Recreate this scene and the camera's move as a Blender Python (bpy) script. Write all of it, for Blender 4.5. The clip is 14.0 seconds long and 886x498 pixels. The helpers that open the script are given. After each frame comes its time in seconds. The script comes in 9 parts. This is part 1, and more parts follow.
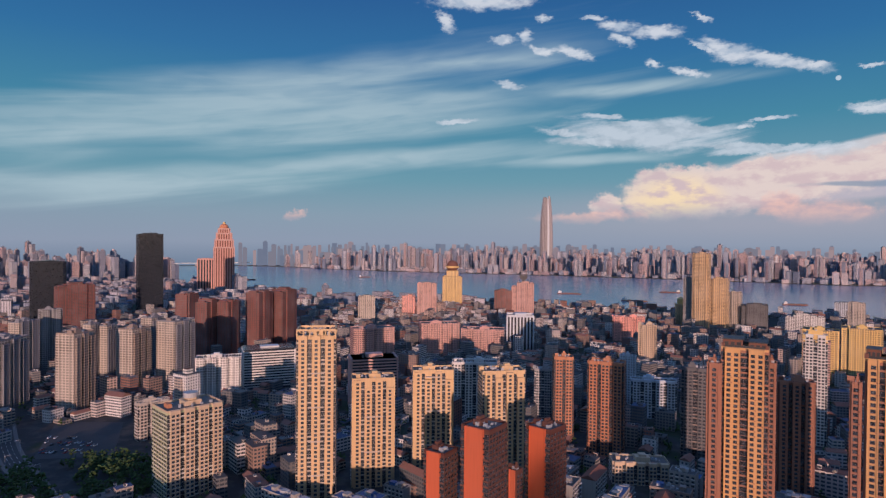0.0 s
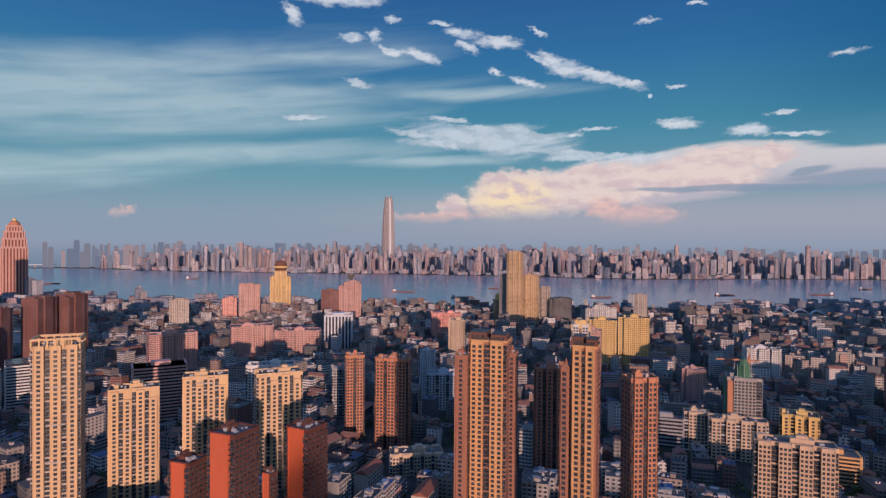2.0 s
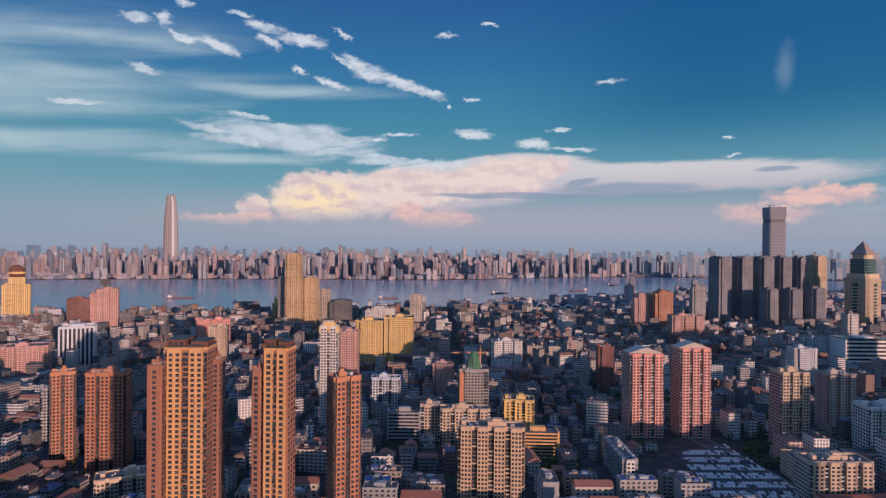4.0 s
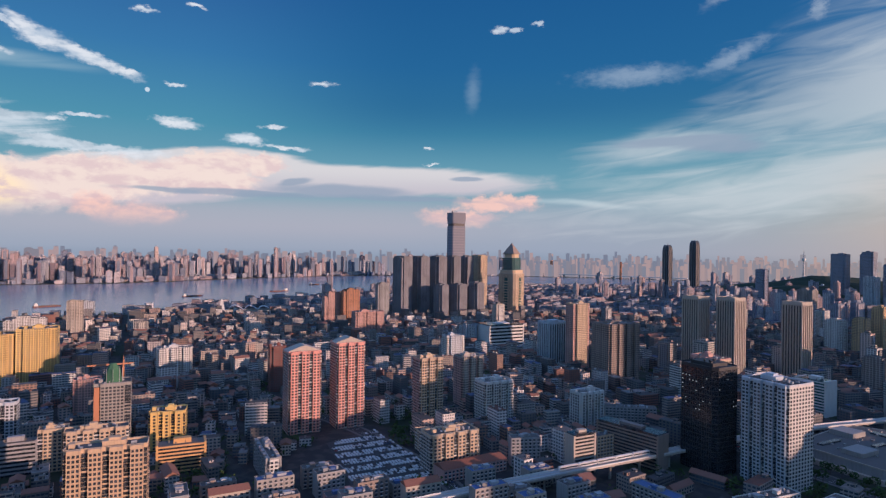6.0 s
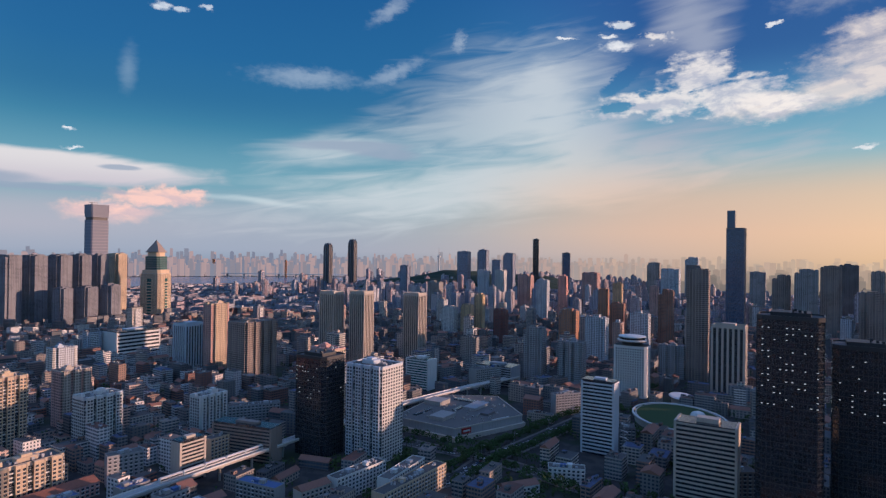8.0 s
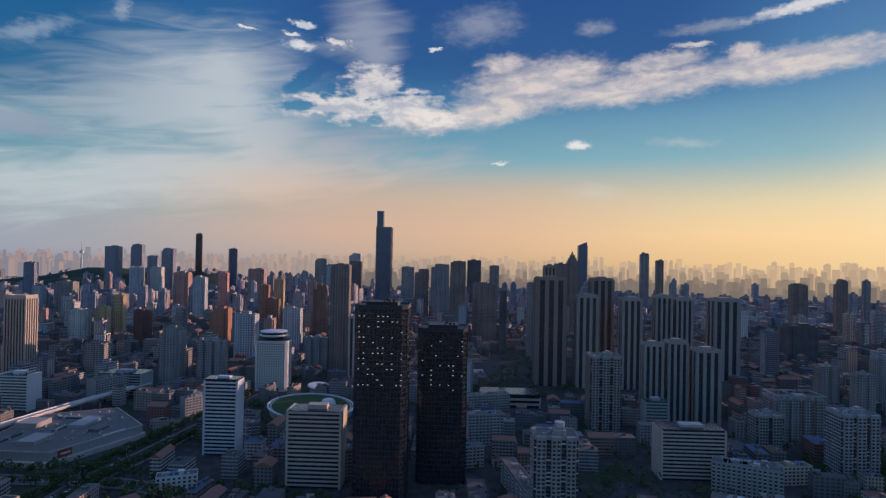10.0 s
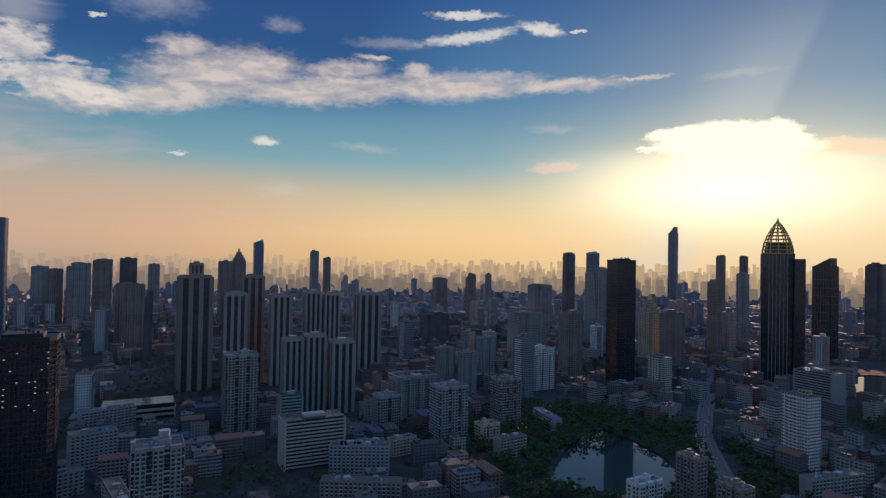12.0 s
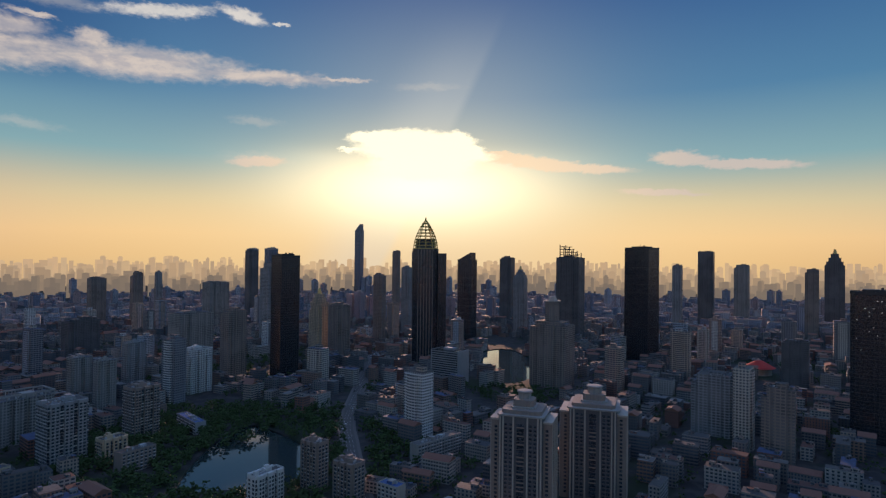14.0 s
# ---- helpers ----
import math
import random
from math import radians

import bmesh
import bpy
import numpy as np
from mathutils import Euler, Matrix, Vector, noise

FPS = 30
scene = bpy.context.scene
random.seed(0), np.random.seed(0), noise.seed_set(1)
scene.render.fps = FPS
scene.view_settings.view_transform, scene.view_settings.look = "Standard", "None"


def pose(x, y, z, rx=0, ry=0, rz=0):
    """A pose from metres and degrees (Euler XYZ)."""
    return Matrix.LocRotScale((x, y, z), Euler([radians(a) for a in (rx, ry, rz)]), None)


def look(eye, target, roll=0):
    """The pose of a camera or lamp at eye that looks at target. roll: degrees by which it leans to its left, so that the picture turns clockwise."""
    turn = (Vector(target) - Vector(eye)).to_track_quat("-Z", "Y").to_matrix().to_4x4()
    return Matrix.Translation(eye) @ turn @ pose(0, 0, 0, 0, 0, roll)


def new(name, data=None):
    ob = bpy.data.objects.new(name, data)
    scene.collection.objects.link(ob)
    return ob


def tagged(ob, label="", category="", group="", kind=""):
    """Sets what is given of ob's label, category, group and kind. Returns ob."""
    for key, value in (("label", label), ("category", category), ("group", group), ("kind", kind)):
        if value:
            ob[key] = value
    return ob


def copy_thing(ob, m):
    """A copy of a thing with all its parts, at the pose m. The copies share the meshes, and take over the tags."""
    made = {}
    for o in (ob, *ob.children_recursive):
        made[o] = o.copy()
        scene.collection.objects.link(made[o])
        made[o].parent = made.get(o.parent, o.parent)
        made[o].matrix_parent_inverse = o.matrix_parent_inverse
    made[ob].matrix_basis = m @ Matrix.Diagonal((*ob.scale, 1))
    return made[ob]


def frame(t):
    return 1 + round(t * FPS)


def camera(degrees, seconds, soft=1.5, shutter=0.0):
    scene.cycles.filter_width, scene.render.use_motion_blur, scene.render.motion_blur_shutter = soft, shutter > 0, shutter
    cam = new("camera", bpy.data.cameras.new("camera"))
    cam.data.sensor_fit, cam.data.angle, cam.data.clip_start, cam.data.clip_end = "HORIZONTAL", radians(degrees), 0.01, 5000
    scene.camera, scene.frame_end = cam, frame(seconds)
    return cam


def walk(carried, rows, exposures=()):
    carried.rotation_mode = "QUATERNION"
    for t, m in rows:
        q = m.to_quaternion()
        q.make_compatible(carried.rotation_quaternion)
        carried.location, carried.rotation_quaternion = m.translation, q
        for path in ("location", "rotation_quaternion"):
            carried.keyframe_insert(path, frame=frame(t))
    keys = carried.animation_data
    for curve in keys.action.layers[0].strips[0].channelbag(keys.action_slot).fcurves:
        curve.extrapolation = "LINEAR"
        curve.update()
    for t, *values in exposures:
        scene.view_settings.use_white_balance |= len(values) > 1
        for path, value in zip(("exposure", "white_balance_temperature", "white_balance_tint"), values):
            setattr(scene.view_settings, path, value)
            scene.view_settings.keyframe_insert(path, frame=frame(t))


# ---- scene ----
# camera and its flight
cam = camera(73.45, 14.0, soft=1.3)
PATH = [
    (0, pose(0.06, 0.03, 188.98, 89.366, -0.479, 0.011)),
    (0.5, pose(13.64, -0.63, 189.28, 89.390, -0.471, -3.063)),
    (1, pose(27.46, -2.98, 189.58, 89.386, -0.482, -6.838)),
    (1.5, pose(41.17, -5.95, 189.88, 89.382, -0.465, -10.533)),
    (2, pose(55.75, -9.55, 190.09, 89.381, -0.443, -14.398)),
    (2.2, pose(61.49, -11.21, 190.13, 89.389, -0.437, -15.953)),
    (4.3, pose(119.24, -35.49, 189.68, 89.831, -0.535, -36.569)),
    (4.5, pose(123.74, -38.80, 189.72, 89.861, -0.561, -39.080)),
    (5, pose(134.48, -47.68, 189.94, 89.935, -0.649, -45.654)),
    (5.5, pose(142.60, -57.22, 190.12, 89.996, -0.728, -52.607)),
    (6, pose(149.57, -68.94, 190.27, 90.054, -0.773, -60.120)),
    (6.5, pose(154.85, -80.19, 190.29, 90.090, -0.775, -67.473)),
    (7, pose(158.23, -92.18, 190.32, 90.135, -0.783, -75.244)),
    (7.5, pose(160.13, -104.52, 190.35, 90.217, -0.776, -82.979)),
    (8, pose(160.11, -117.73, 190.35, 90.291, -0.752, -90.947)),
    (8.5, pose(158.41, -130.26, 190.37, 90.350, -0.757, -98.557)),
    (8.7, pose(157.41, -135.34, 190.39, 90.372, -0.773, -101.646)),
    (10.8, pose(135.68, -182.90, 190.22, 90.526, -1.236, -132.920)),
    (11, pose(132.35, -186.90, 190.17, 90.571, -1.234, -135.933)),
    (11.5, pose(123.62, -195.93, 189.94, 90.685, -1.189, -143.181)),
    (12, pose(112.54, -204.83, 189.80, 90.790, -1.117, -150.595)),
    (12.5, pose(99.26, -211.09, 189.75, 90.849, -1.016, -157.657)),
    (13, pose(84.18, -215.20, 189.87, 90.892, -0.887, -164.933)),
    (13.5, pose(69.57, -217.64, 189.93, 90.881, -0.775, -171.635)),
    (14, pose(54.16, -219.30, 189.95, 90.848, -0.701, -178.648)),
]
walk(cam, PATH, exposures=[(0.0, -0.02, 6100, 10), (4.0, 0.06, 6150, 10), (8.0, 0.33, 6350, 10), (11.0, 0.06, 6550, 10), (14.0, 0.03, 6950, 10)])

# ---- sky, sun ----
SUN_AZ, SUN_EL = 178.4, 6.8          # degrees clockwise from +y, and above the horizon
SUN_DIR = Vector((math.sin(radians(SUN_AZ)) * math.cos(radians(SUN_EL)), math.cos(radians(SUN_AZ)) * math.cos(radians(SUN_EL)), math.sin(radians(SUN_EL))))


class Nodes:
    """Short hand for building node trees."""

    def __init__(self, tree):
        self.tree = tree
        tree.nodes.clear()

    def add(self, kind):
        return self.tree.nodes.new(kind)

    def put(self, value, socket):
        if isinstance(value, bpy.types.NodeSocket):
            self.tree.links.new(value, socket)
        elif value is not None:
            socket.default_value = value

    def math(self, op, a, b=None, c=None, clamp=False):
        n = self.add("ShaderNodeMath")
        n.operation, n.use_clamp = op, clamp
        for v, s in zip((a, b, c), n.inputs):
            self.put(v, s)
        return n.outputs[0]

    def vec(self, op, a, b=None):
        n = self.add("ShaderNodeVectorMath")
        n.operation = op
        self.put(a, n.inputs[0])
        self.put(b, n.inputs[1])
        return n.outputs["Value"] if op in ("DOT_PRODUCT", "LENGTH") else n.outputs[0]

    def split(self, v):
        n = self.add("ShaderNodeSeparateXYZ")
        self.put(v, n.inputs[0])
        return n.outputs

    def join(self, x, y, z):
        n = self.add("ShaderNodeCombineXYZ")
        for v, s in zip((x, y, z), n.inputs):
            self.put(v, s)
        return n.outputs[0]

    def noise(self, vector, scale, detail=4.0, rough=0.55, warp=0.0):
        n = self.add("ShaderNodeTexNoise")
        self.put(vector, n.inputs["Vector"])
        n.inputs["Scale"].default_value, n.inputs["Detail"].default_value = scale, detail
        n.inputs["Roughness"].default_value, n.inputs["Distortion"].default_value = rough, warp
        return n.outputs[0]

    def smooth(self, v, lo, hi, a=0.0, b=1.0):
        n = self.add("ShaderNodeMapRange")
        n.interpolation_type = "SMOOTHSTEP"
        for x, s in zip((v, lo, hi, a, b), n.inputs):
            self.put(x, s)
        return n.outputs[0]

    def mix(self, f, a, b, blend="MIX"):
        n = self.add("ShaderNodeMix")
        n.data_type, n.blend_type = "RGBA", blend
        for v, s in ((f, n.inputs[0]), (a, n.inputs[6]), (b, n.inputs[7])):
            self.put((*v, 1.0) if isinstance(v, tuple) and len(v) == 3 else v, s)
        return n.outputs[2]

    def ramp(self, f, stops, mode="LINEAR"):
        n = self.add("ShaderNodeValToRGB")
        n.color_ramp.interpolation = mode
        el = n.color_ramp.elements
        while len(el) < len(stops):
            el.new(0.5)
        for e, (p, c) in zip(el, stops):
            e.position, e.color = p, (*c, 1.0)
        self.put(f, n.inputs[0])
        return n.outputs[0]


# patches of cloud: azimuth, height, half width, half height, lean, all in degrees
VEILS = [(-18.7, 12.2, 25.78, 2.68, 12), (-31.1, 8.9, 12.18, 1.26, 10), (-7.4, 11.4, 21.47, 2.33, 6), (-10, 7.3, 23.84, 1.16, 5), (15.6, 13.6, 8.51, 0.45, 3), (3.4, 16.7, 9.15, 1, 8), (-27, 4.8, 18.31, 1.73, 5), (16.5, 13.7, 10.8, 0.73, 2), (13.3, 7.8, 7.81, 0.54, 2), (72.6, 4.6, 4.75, 0.29, -3)]
WISPS = [(78.4, 16.1, 2.35, 0.43, -0), (77.6, 15.8, 4.33, 0.76, 0), (86.1, 16.7, 2.66, 0.62, 23), (85.7, 22.1, 2.17, 0.6, 31), (92.3, 19.6, 0.59, 0.86, -11), (124.4, 21.1, 3.17, 1.41, 5), (135, 20.5, 1.42, 0.58, 1), (145, 19.7, 3.19, 0.44, 1), (133.7, 10.3, 1.2, 0.42, 2), (143.1, 10.2, 2.58, 0.37, -5), (135.3, 5.9, 2.46, 0.65, -1), (160.8, 12.2, 2.01, 0.33, -1), (135.1, 6.1, 1.87, 0.7, 4), (161, 12.1, 1.85, 0.26, 0), (161.1, 8.9, 2.72, 0.48, 0), (176.9, 16, 3.01, 0.2, 1), (176.7, 16.1, 2.91, 0.29, 2)]
FAN = [(101, 16.1, 7.17, 2.73, 16), (95, 12.8, 12.36, 2.84, 12), (104.5, 10.1, 5.1, 3.5, 18), (102.1, 7.2, 20.32, 2.55, 5), (81, 9.6, 7.5, 1.5, 11), (96.9, 13.2, 9.77, 5.69, 2), (105.1, 10.2, 7.05, 3.18, 10), (94.3, 6.3, 22.59, 3.21, 6), (101.8, 12.7, 5.72, 6.46, 10), (111, 9.9, 6.83, 2.01, 10), (104.7, 6.4, 10.52, 1.84, 10), (114.2, 18.9, 2.4, 3.2, 8), (113, 20.4, 3.3, 2.2, 9)]
SHEET = [(49.2, 6.4, 22.25, 1.61, -0), (33.5, 7.1, 7.84, 1.05, 2), (41, 7.5, 8.67, 1.39, -1), (31.5, 5.4, 13.36, 2.1, 2), (32.3, 6.9, 7.71, 1.14, 2)]
BANK = [(20.4, 4.4, 3.81, 2.7, 3), (15.4, 3.5, 1.64, 1.31, 3), (23.6, 4.5, 6.59, 2.41, 3), (30.5, 5.6, 6.62, 1.88, 2), (37.8, 5.9, 5.89, 1.28, -1), (38.3, 7.2, 4.83, 1.28, 2), (42.9, 7.6, 2.72, 1.07, 1), (19.5, 5.8, 1.33, 1.07, 4), (22.2, 6.1, 2.08, 0.89, 3), (27.5, 6.5, 2.96, 0.92, 3)]
ROSY = [(32.8, 2.6, 3.43, 1.17, -1), (29.7, 3.2, 1.72, 1.25, 2), (34.7, 2.6, 1.69, 0.8, 1), (65.1, 4.4, 4.11, 0.82, -1), (63.7, 4.7, 1.28, 0.72, -1), (66.3, 4.8, 1.52, 0.71, -1), (67.9, 4.6, 1.12, 0.7, -1), (61.6, 3, 4.02, 0.94, -0), (13.7, 2.5, 5.13, 0.65, 2), (-13.9, 2.4, 1.13, 0.42, 1)]
BARS = [(40.5, 4.9, 9.74, 0.38, 0), (50.8, 5.4, 7.56, 0.75, 0), (62.2, 6.8, 1.6, 0.26, -1), (46.2, 6.1, 1.96, 0.38, 8), (34.6, 4.9, 3.16, 0.27, -0), (82.1, 9.9, 6.55, 0.53, 1), (56.2, 4.8, 7.89, 0.32, -1), (84.9, 9.4, 4.5, 0.82, -3)]
PATCHES = [(18.6, 9.9, 8.57, 1.5, -6), (28.2, 8.2, 6.77, 0.42, -6), (11.5, 10.3, 2.35, 0.41, -6), (15.3, 11.6, 2.28, 0.3, -6), (22.4, 10.3, 3.29, 0.58, -12), (14.6, 9.4, 4.58, 0.51, -4), (17.5, 10.9, 2.54, 0.38, -2), (29.4, 8, 6.54, 0.51, -1), (6.1, 14.8, 1.51, 0.35, -9), (1.6, 11.5, 2.17, 0.26, 4)]
FLECKS_A = [(3.6, 21.9, 4.75, 0.65, -1), (0.1, 20.3, 1.11, 0.67, -46), (5.6, 18.7, 1.13, 0.39, -1), (9.4, 20.4, 0.69, 0.33, -3), (7.7, 19, 0.64, 0.67, -2), (9.2, 17.7, 1.28, 0.24, -16), (12.1, 17.4, 1.41, 0.43, -12), (16, 19.4, 1.71, 0.42, -5), (16.5, 18.2, 1.12, 0.37, -27), (19.7, 18.5, 2.49, 0.56, -3), (23.1, 19.4, 0.96, 0.25, -30), (19.3, 16, 0.75, 0.32, -24), (22.2, 15, 1.61, 0.32, -13), (24.8, 16.7, 1.68, 0.61, -26), (25.9, 16.1, 2.01, 0.76, -12), (29.1, 15.2, 3.83, 0.52, -16), (31.8, 14.5, 1.26, 0.3, -8), (23.7, 16.8, 1.63, 0.22, -30)]
FLECKS_B = [(35.2, 10.7, 1.64, 0.34, -7), (28.2, 10.6, 1.25, 0.19, 2), (14, 20.2, 1.13, 0.19, -4), (36.2, 10.7, 1.59, 0.47, -3), (41.5, 9.8, 1.74, 0.48, -2), (45.1, 9.2, 2.29, 0.21, -3), (48.6, 15.1, 1.2, 0.25, -0), (33.2, 19.6, 1.04, 0.24, -0), (37.2, 20.5, 0.74, 0.19, -10), (65.4, 20.3, 0.85, 0.28, 3), (59, 8.1, 0.72, 0.16, -1), (58.7, 9.6, 0.46, 0.16, -2), (43.9, 11, 1.2, 0.16, 1), (29.2, 10.6, 1.31, 0.15, 4), (26.7, 10.1, 0.88, 0.25, 4), (35.6, 13.9, 0.95, 0.15, -5), (12.4, 17.3, 1.64, 0.44, -21), (9.7, 17.6, 1.06, 0.33, 1)]
FLECKS_C = [(107.1, 18.6, 1.54, 0.45, -4), (107.3, 20.4, 1.18, 0.26, -8), (102.3, 19.6, 0.97, 0.14, -6), (106.2, 19.5, 0.83, 0.18, -7), (66.8, 20.2, 0.61, 0.23, 6), (69, 20.6, 0.52, 0.23, 5), (152.5, 22.3, 3.39, 0.37, -0), (152.8, 20.4, 4.31, 0.57, 7), (159.5, 21, 2.05, 0.61, -10), (163.1, 20.7, 0.68, 0.18, 1), (126.3, 8.7, 0.73, 0.18, 6), (133.8, 10.3, 1.19, 0.39, 1), (119.8, 19, 0.41, 0.19, 6)]
ARM = [(125.7, 13.6, 6.4, 1.62, 11), (129.9, 15.8, 7.59, 2.52, 7), (139.2, 15.3, 10.32, 1.53, 5), (151.4, 16.1, 9.58, 1.48, 2), (160.9, 16.1, 7.98, 0.7, 1), (168.9, 16.4, 3.03, 0.22, 0), (126.6, 17.6, 2.67, 1.08, 4), (133.4, 17.1, 3.28, 1, 2), (140.8, 17.2, 4.06, 0.9, 4), (147.7, 17.3, 1.57, 0.88, -2), (119.5, 12.6, 4.53, 1.41, 1), (143.5, 18.4, 1.83, 0.25, -1)]
TUFTS = [(114, 15.7, 3.57, 1.98, 7), (110.9, 13.4, 5.82, 1.43, -1), (117, 13.6, 4.41, 1.77, 1), (109.1, 13.9, 2.62, 0.65, 3), (119.7, 12.9, 3.94, 1.49, -3), (110.7, 19, 1.72, 0.43, -8)]
TAIL = [(188, 9, 6.53, 0.55, -6), (191.9, 8.6, 4.11, 0.44, -5), (184.2, 10.1, 1.83, 0.19, -4), (186.5, 9.3, 4.56, 0.63, -7), (191.2, 8.5, 6.24, 0.42, -4), (200.4, 9.1, 2.92, 0.7, -3), (205.2, 8.4, 5.24, 0.43, -4), (199.3, 6.1, 4.3, 0.3, -4), (161.1, 8.6, 2.79, 0.51, 3), (184.3, 9.8, 2.16, 0.27, -0)]
BLAZE = [(175.7, 10.8, 6.15, 1.51, -0), (179.8, 11.1, 2.11, 0.98, -3), (172.2, 11.3, 3.06, 0.72, 2), (176.7, 9.9, 7.31, 0.91, -2), (181, 10.1, 1.84, 0.88, -3), (169.6, 10.1, 1.25, 0.21, -1), (176.6, 8.9, 5.4, 1.6, 0)]
GAPS = [(107.8, 15.9, 2.6, 0.75, 36), (107, 13.4, 1.7, 0.5, 5), (119.5, 17.2, 3.0, 1.6, 20)]


def build_sky():
    world = bpy.data.worlds.new("evening_sky")
    scene.world = world
    world.use_nodes = True
    k = Nodes(world.node_tree)
    way = k.add("ShaderNodeTexCoord").outputs["Generated"]
    x, y, z = k.split(way)
    el = k.math("MULTIPLY", k.math("ARCSINE", z), 57.29578)
    az = k.math("MULTIPLY", k.math("ARCTAN2", x, y), 57.29578)
    # azimuth running from -90 to 270
    az = k.math("ADD", az, k.math("MULTIPLY", k.math("LESS_THAN", az, -90.0), 360.0))
    up = k.math("DIVIDE", k.math("ADD", el, 3.0), 63.0, clamp=True)
    p = lambda e: (e + 3.0) / 63.0
    cool = k.ramp(up, [(p(-3), (0.15, 0.22, 0.32)), (p(0), (0.33, 0.38, 0.48)), (p(2.5), (0.27, 0.37, 0.47)), (p(6), (0.14, 0.33, 0.43)),
                       (p(11), (0.050, 0.245, 0.375)), (p(17), (0.020, 0.155, 0.36)), (p(24), (0.010, 0.088, 0.29)), (p(32), (0.12, 0.26, 0.48)), (1.0, (0.23, 0.36, 0.80))])
    warm = k.ramp(up, [(p(-3), (0.40, 0.26, 0.15)), (p(0), (0.70, 0.42, 0.19)), (p(2), (0.82, 0.53, 0.27)), (p(5), (0.58, 0.54, 0.38)),
                       (p(9), (0.22, 0.40, 0.47)), (p(15), (0.070, 0.215, 0.40)), (p(24), (0.026, 0.105, 0.30)), (p(32), (0.12, 0.26, 0.45)), (1.0, (0.23, 0.36, 0.80))])
    apart = k.math("ABSOLUTE", k.math("SUBTRACT", az, SUN_AZ))
    sunward = k.smooth(apart, 110.0, 25.0)
    base = k.mix(sunward, cool, warm)
    nish = k.add("ShaderNodeTexSky")
    nish.sky_type, nish.sun_disc = "NISHITA", False
    nish.sun_elevation, nish.sun_rotation = radians(SUN_EL), radians(SUN_AZ)
    nish.air_density, nish.dust_density = 1.2, 2.0
    base = k.mix(k.math("MULTIPLY_ADD", sunward, -0.12, 0.16), base, k.mix(1.0, nish.outputs[0], (0.07, 0.07, 0.07), "MULTIPLY"))

    # the clear deep blue between the bank and the fan of cloud
    deep = k.math("MULTIPLY", k.smooth(k.math("ABSOLUTE", k.math("SUBTRACT", az, 72.0)), 36.0, 14.0), k.smooth(el, 7.0, 14.0))
    base = k.mix(k.math("MULTIPLY", deep, 0.6), base, (0.008, 0.085, 0.22))
    dusk = k.math("MULTIPLY", k.smooth(k.math("ABSOLUTE", k.math("SUBTRACT", az, 126.0)), 30.0, 14.0), k.smooth(el, 12.0, 18.0))
    base = k.mix(k.math("MULTIPLY", dusk, 0.7), base, (0.018, 0.065, 0.22))

    # ---- clouds, laid out by azimuth and height above the horizon ----
    spot = k.join(az, el, 1.0)

    def stretched(sx, sy, z=0.0):
        return k.join(k.math("MULTIPLY", az, sx), k.math("MULTIPLY", el, sy), z)

    def drifted(sx, sy, z, detail, rough, push, lift):
        """The way of looking, pulled about by turbulence so that cloud edges fray."""
        n = k.add("ShaderNodeTexNoise")
        k.put(stretched(sx, sy, z), n.inputs["Vector"])
        n.inputs["Scale"].default_value, n.inputs["Detail"].default_value, n.inputs["Roughness"].default_value = 1.0, detail, rough
        return k.vec("ADD", spot, k.vec("MULTIPLY", k.vec("SUBTRACT", n.outputs["Color"], (0.5, 0.5, 0.5)), (push, lift, 0.0)))

    def away(place, rows, blend=0.0):
        """0 in the middle of the nearest patch of cloud, 1 at its edge, more outside."""
        out = None
        for a0, e0, wa, we, lean in rows:
            c, s = math.cos(radians(lean)), math.sin(radians(lean))
            d = k.vec("DOT_PRODUCT", place, (c / wa, s / wa, -(a0 * c + e0 * s) / wa))
            e = k.vec("DOT_PRODUCT", place, (-s / we, c / we, (a0 * s - e0 * c) / we))
            d = k.math("MULTIPLY_ADD", e, e, k.math("MULTIPLY", d, d))
            out = d if out is None else k.math("SMOOTH_MIN" if blend else "MINIMUM", out, d, blend)
        return k.math("SQRT", k.math("MAXIMUM", out, 0.0))

    def wobble(n, amount):
        return k.math("MULTIPLY", k.math("SUBTRACT", n, 0.5), amount)

    slow = drifted(0.07, 0.20, 3.0, 3.0, 0.45, 8.0, 2.6)
    calm = drifted(0.16, 0.45, 6.0, 4.0, 0.5, 4.0, 0.7)
    lumpy = drifted(0.50, 0.62, 8.0, 7.0, 0.62, 3.4, 2.4)
    crisp = drifted(0.95, 1.7, 5.0, 7.0, 0.68, 2.3, 1.0)
    slant = k.math("ADD", el, k.math("MULTIPLY", az, -0.12))
    n_streak = k.noise(k.join(k.math("MULTIPLY", az, 0.045), k.math("MULTIPLY", slant, 0.5), 9.1), 1.0, 4.0, 0.48, 0.9)
    n_thread = k.noise(k.join(k.math("MULTIPLY", az, 0.15), k.math("MULTIPLY", slant, 0.9), 2.1), 1.0, 5.0, 0.5, 0.8)
    n_round = k.noise(stretched(0.30, 0.62, 3.7), 1.0, 7.0, 0.6, 0.3)
    n_fine = k.noise(stretched(0.30, 0.62, 3.7), 2.6, 6.0, 0.62)
    # billows catch the light on their upper side
    above = k.join(k.math("MULTIPLY", k.math("ADD", az, 0.4), 0.30), k.math("MULTIPLY", k.math("ADD", el, 0.6), 0.62), 3.7)
    relief = k.math("SUBTRACT", n_round, k.noise(above, 1.0, 7.0, 0.6, 0.3))
    shade = k.smooth(k.math("ADD", relief, wobble(n_fine, 0.3)), -0.16, 0.10)

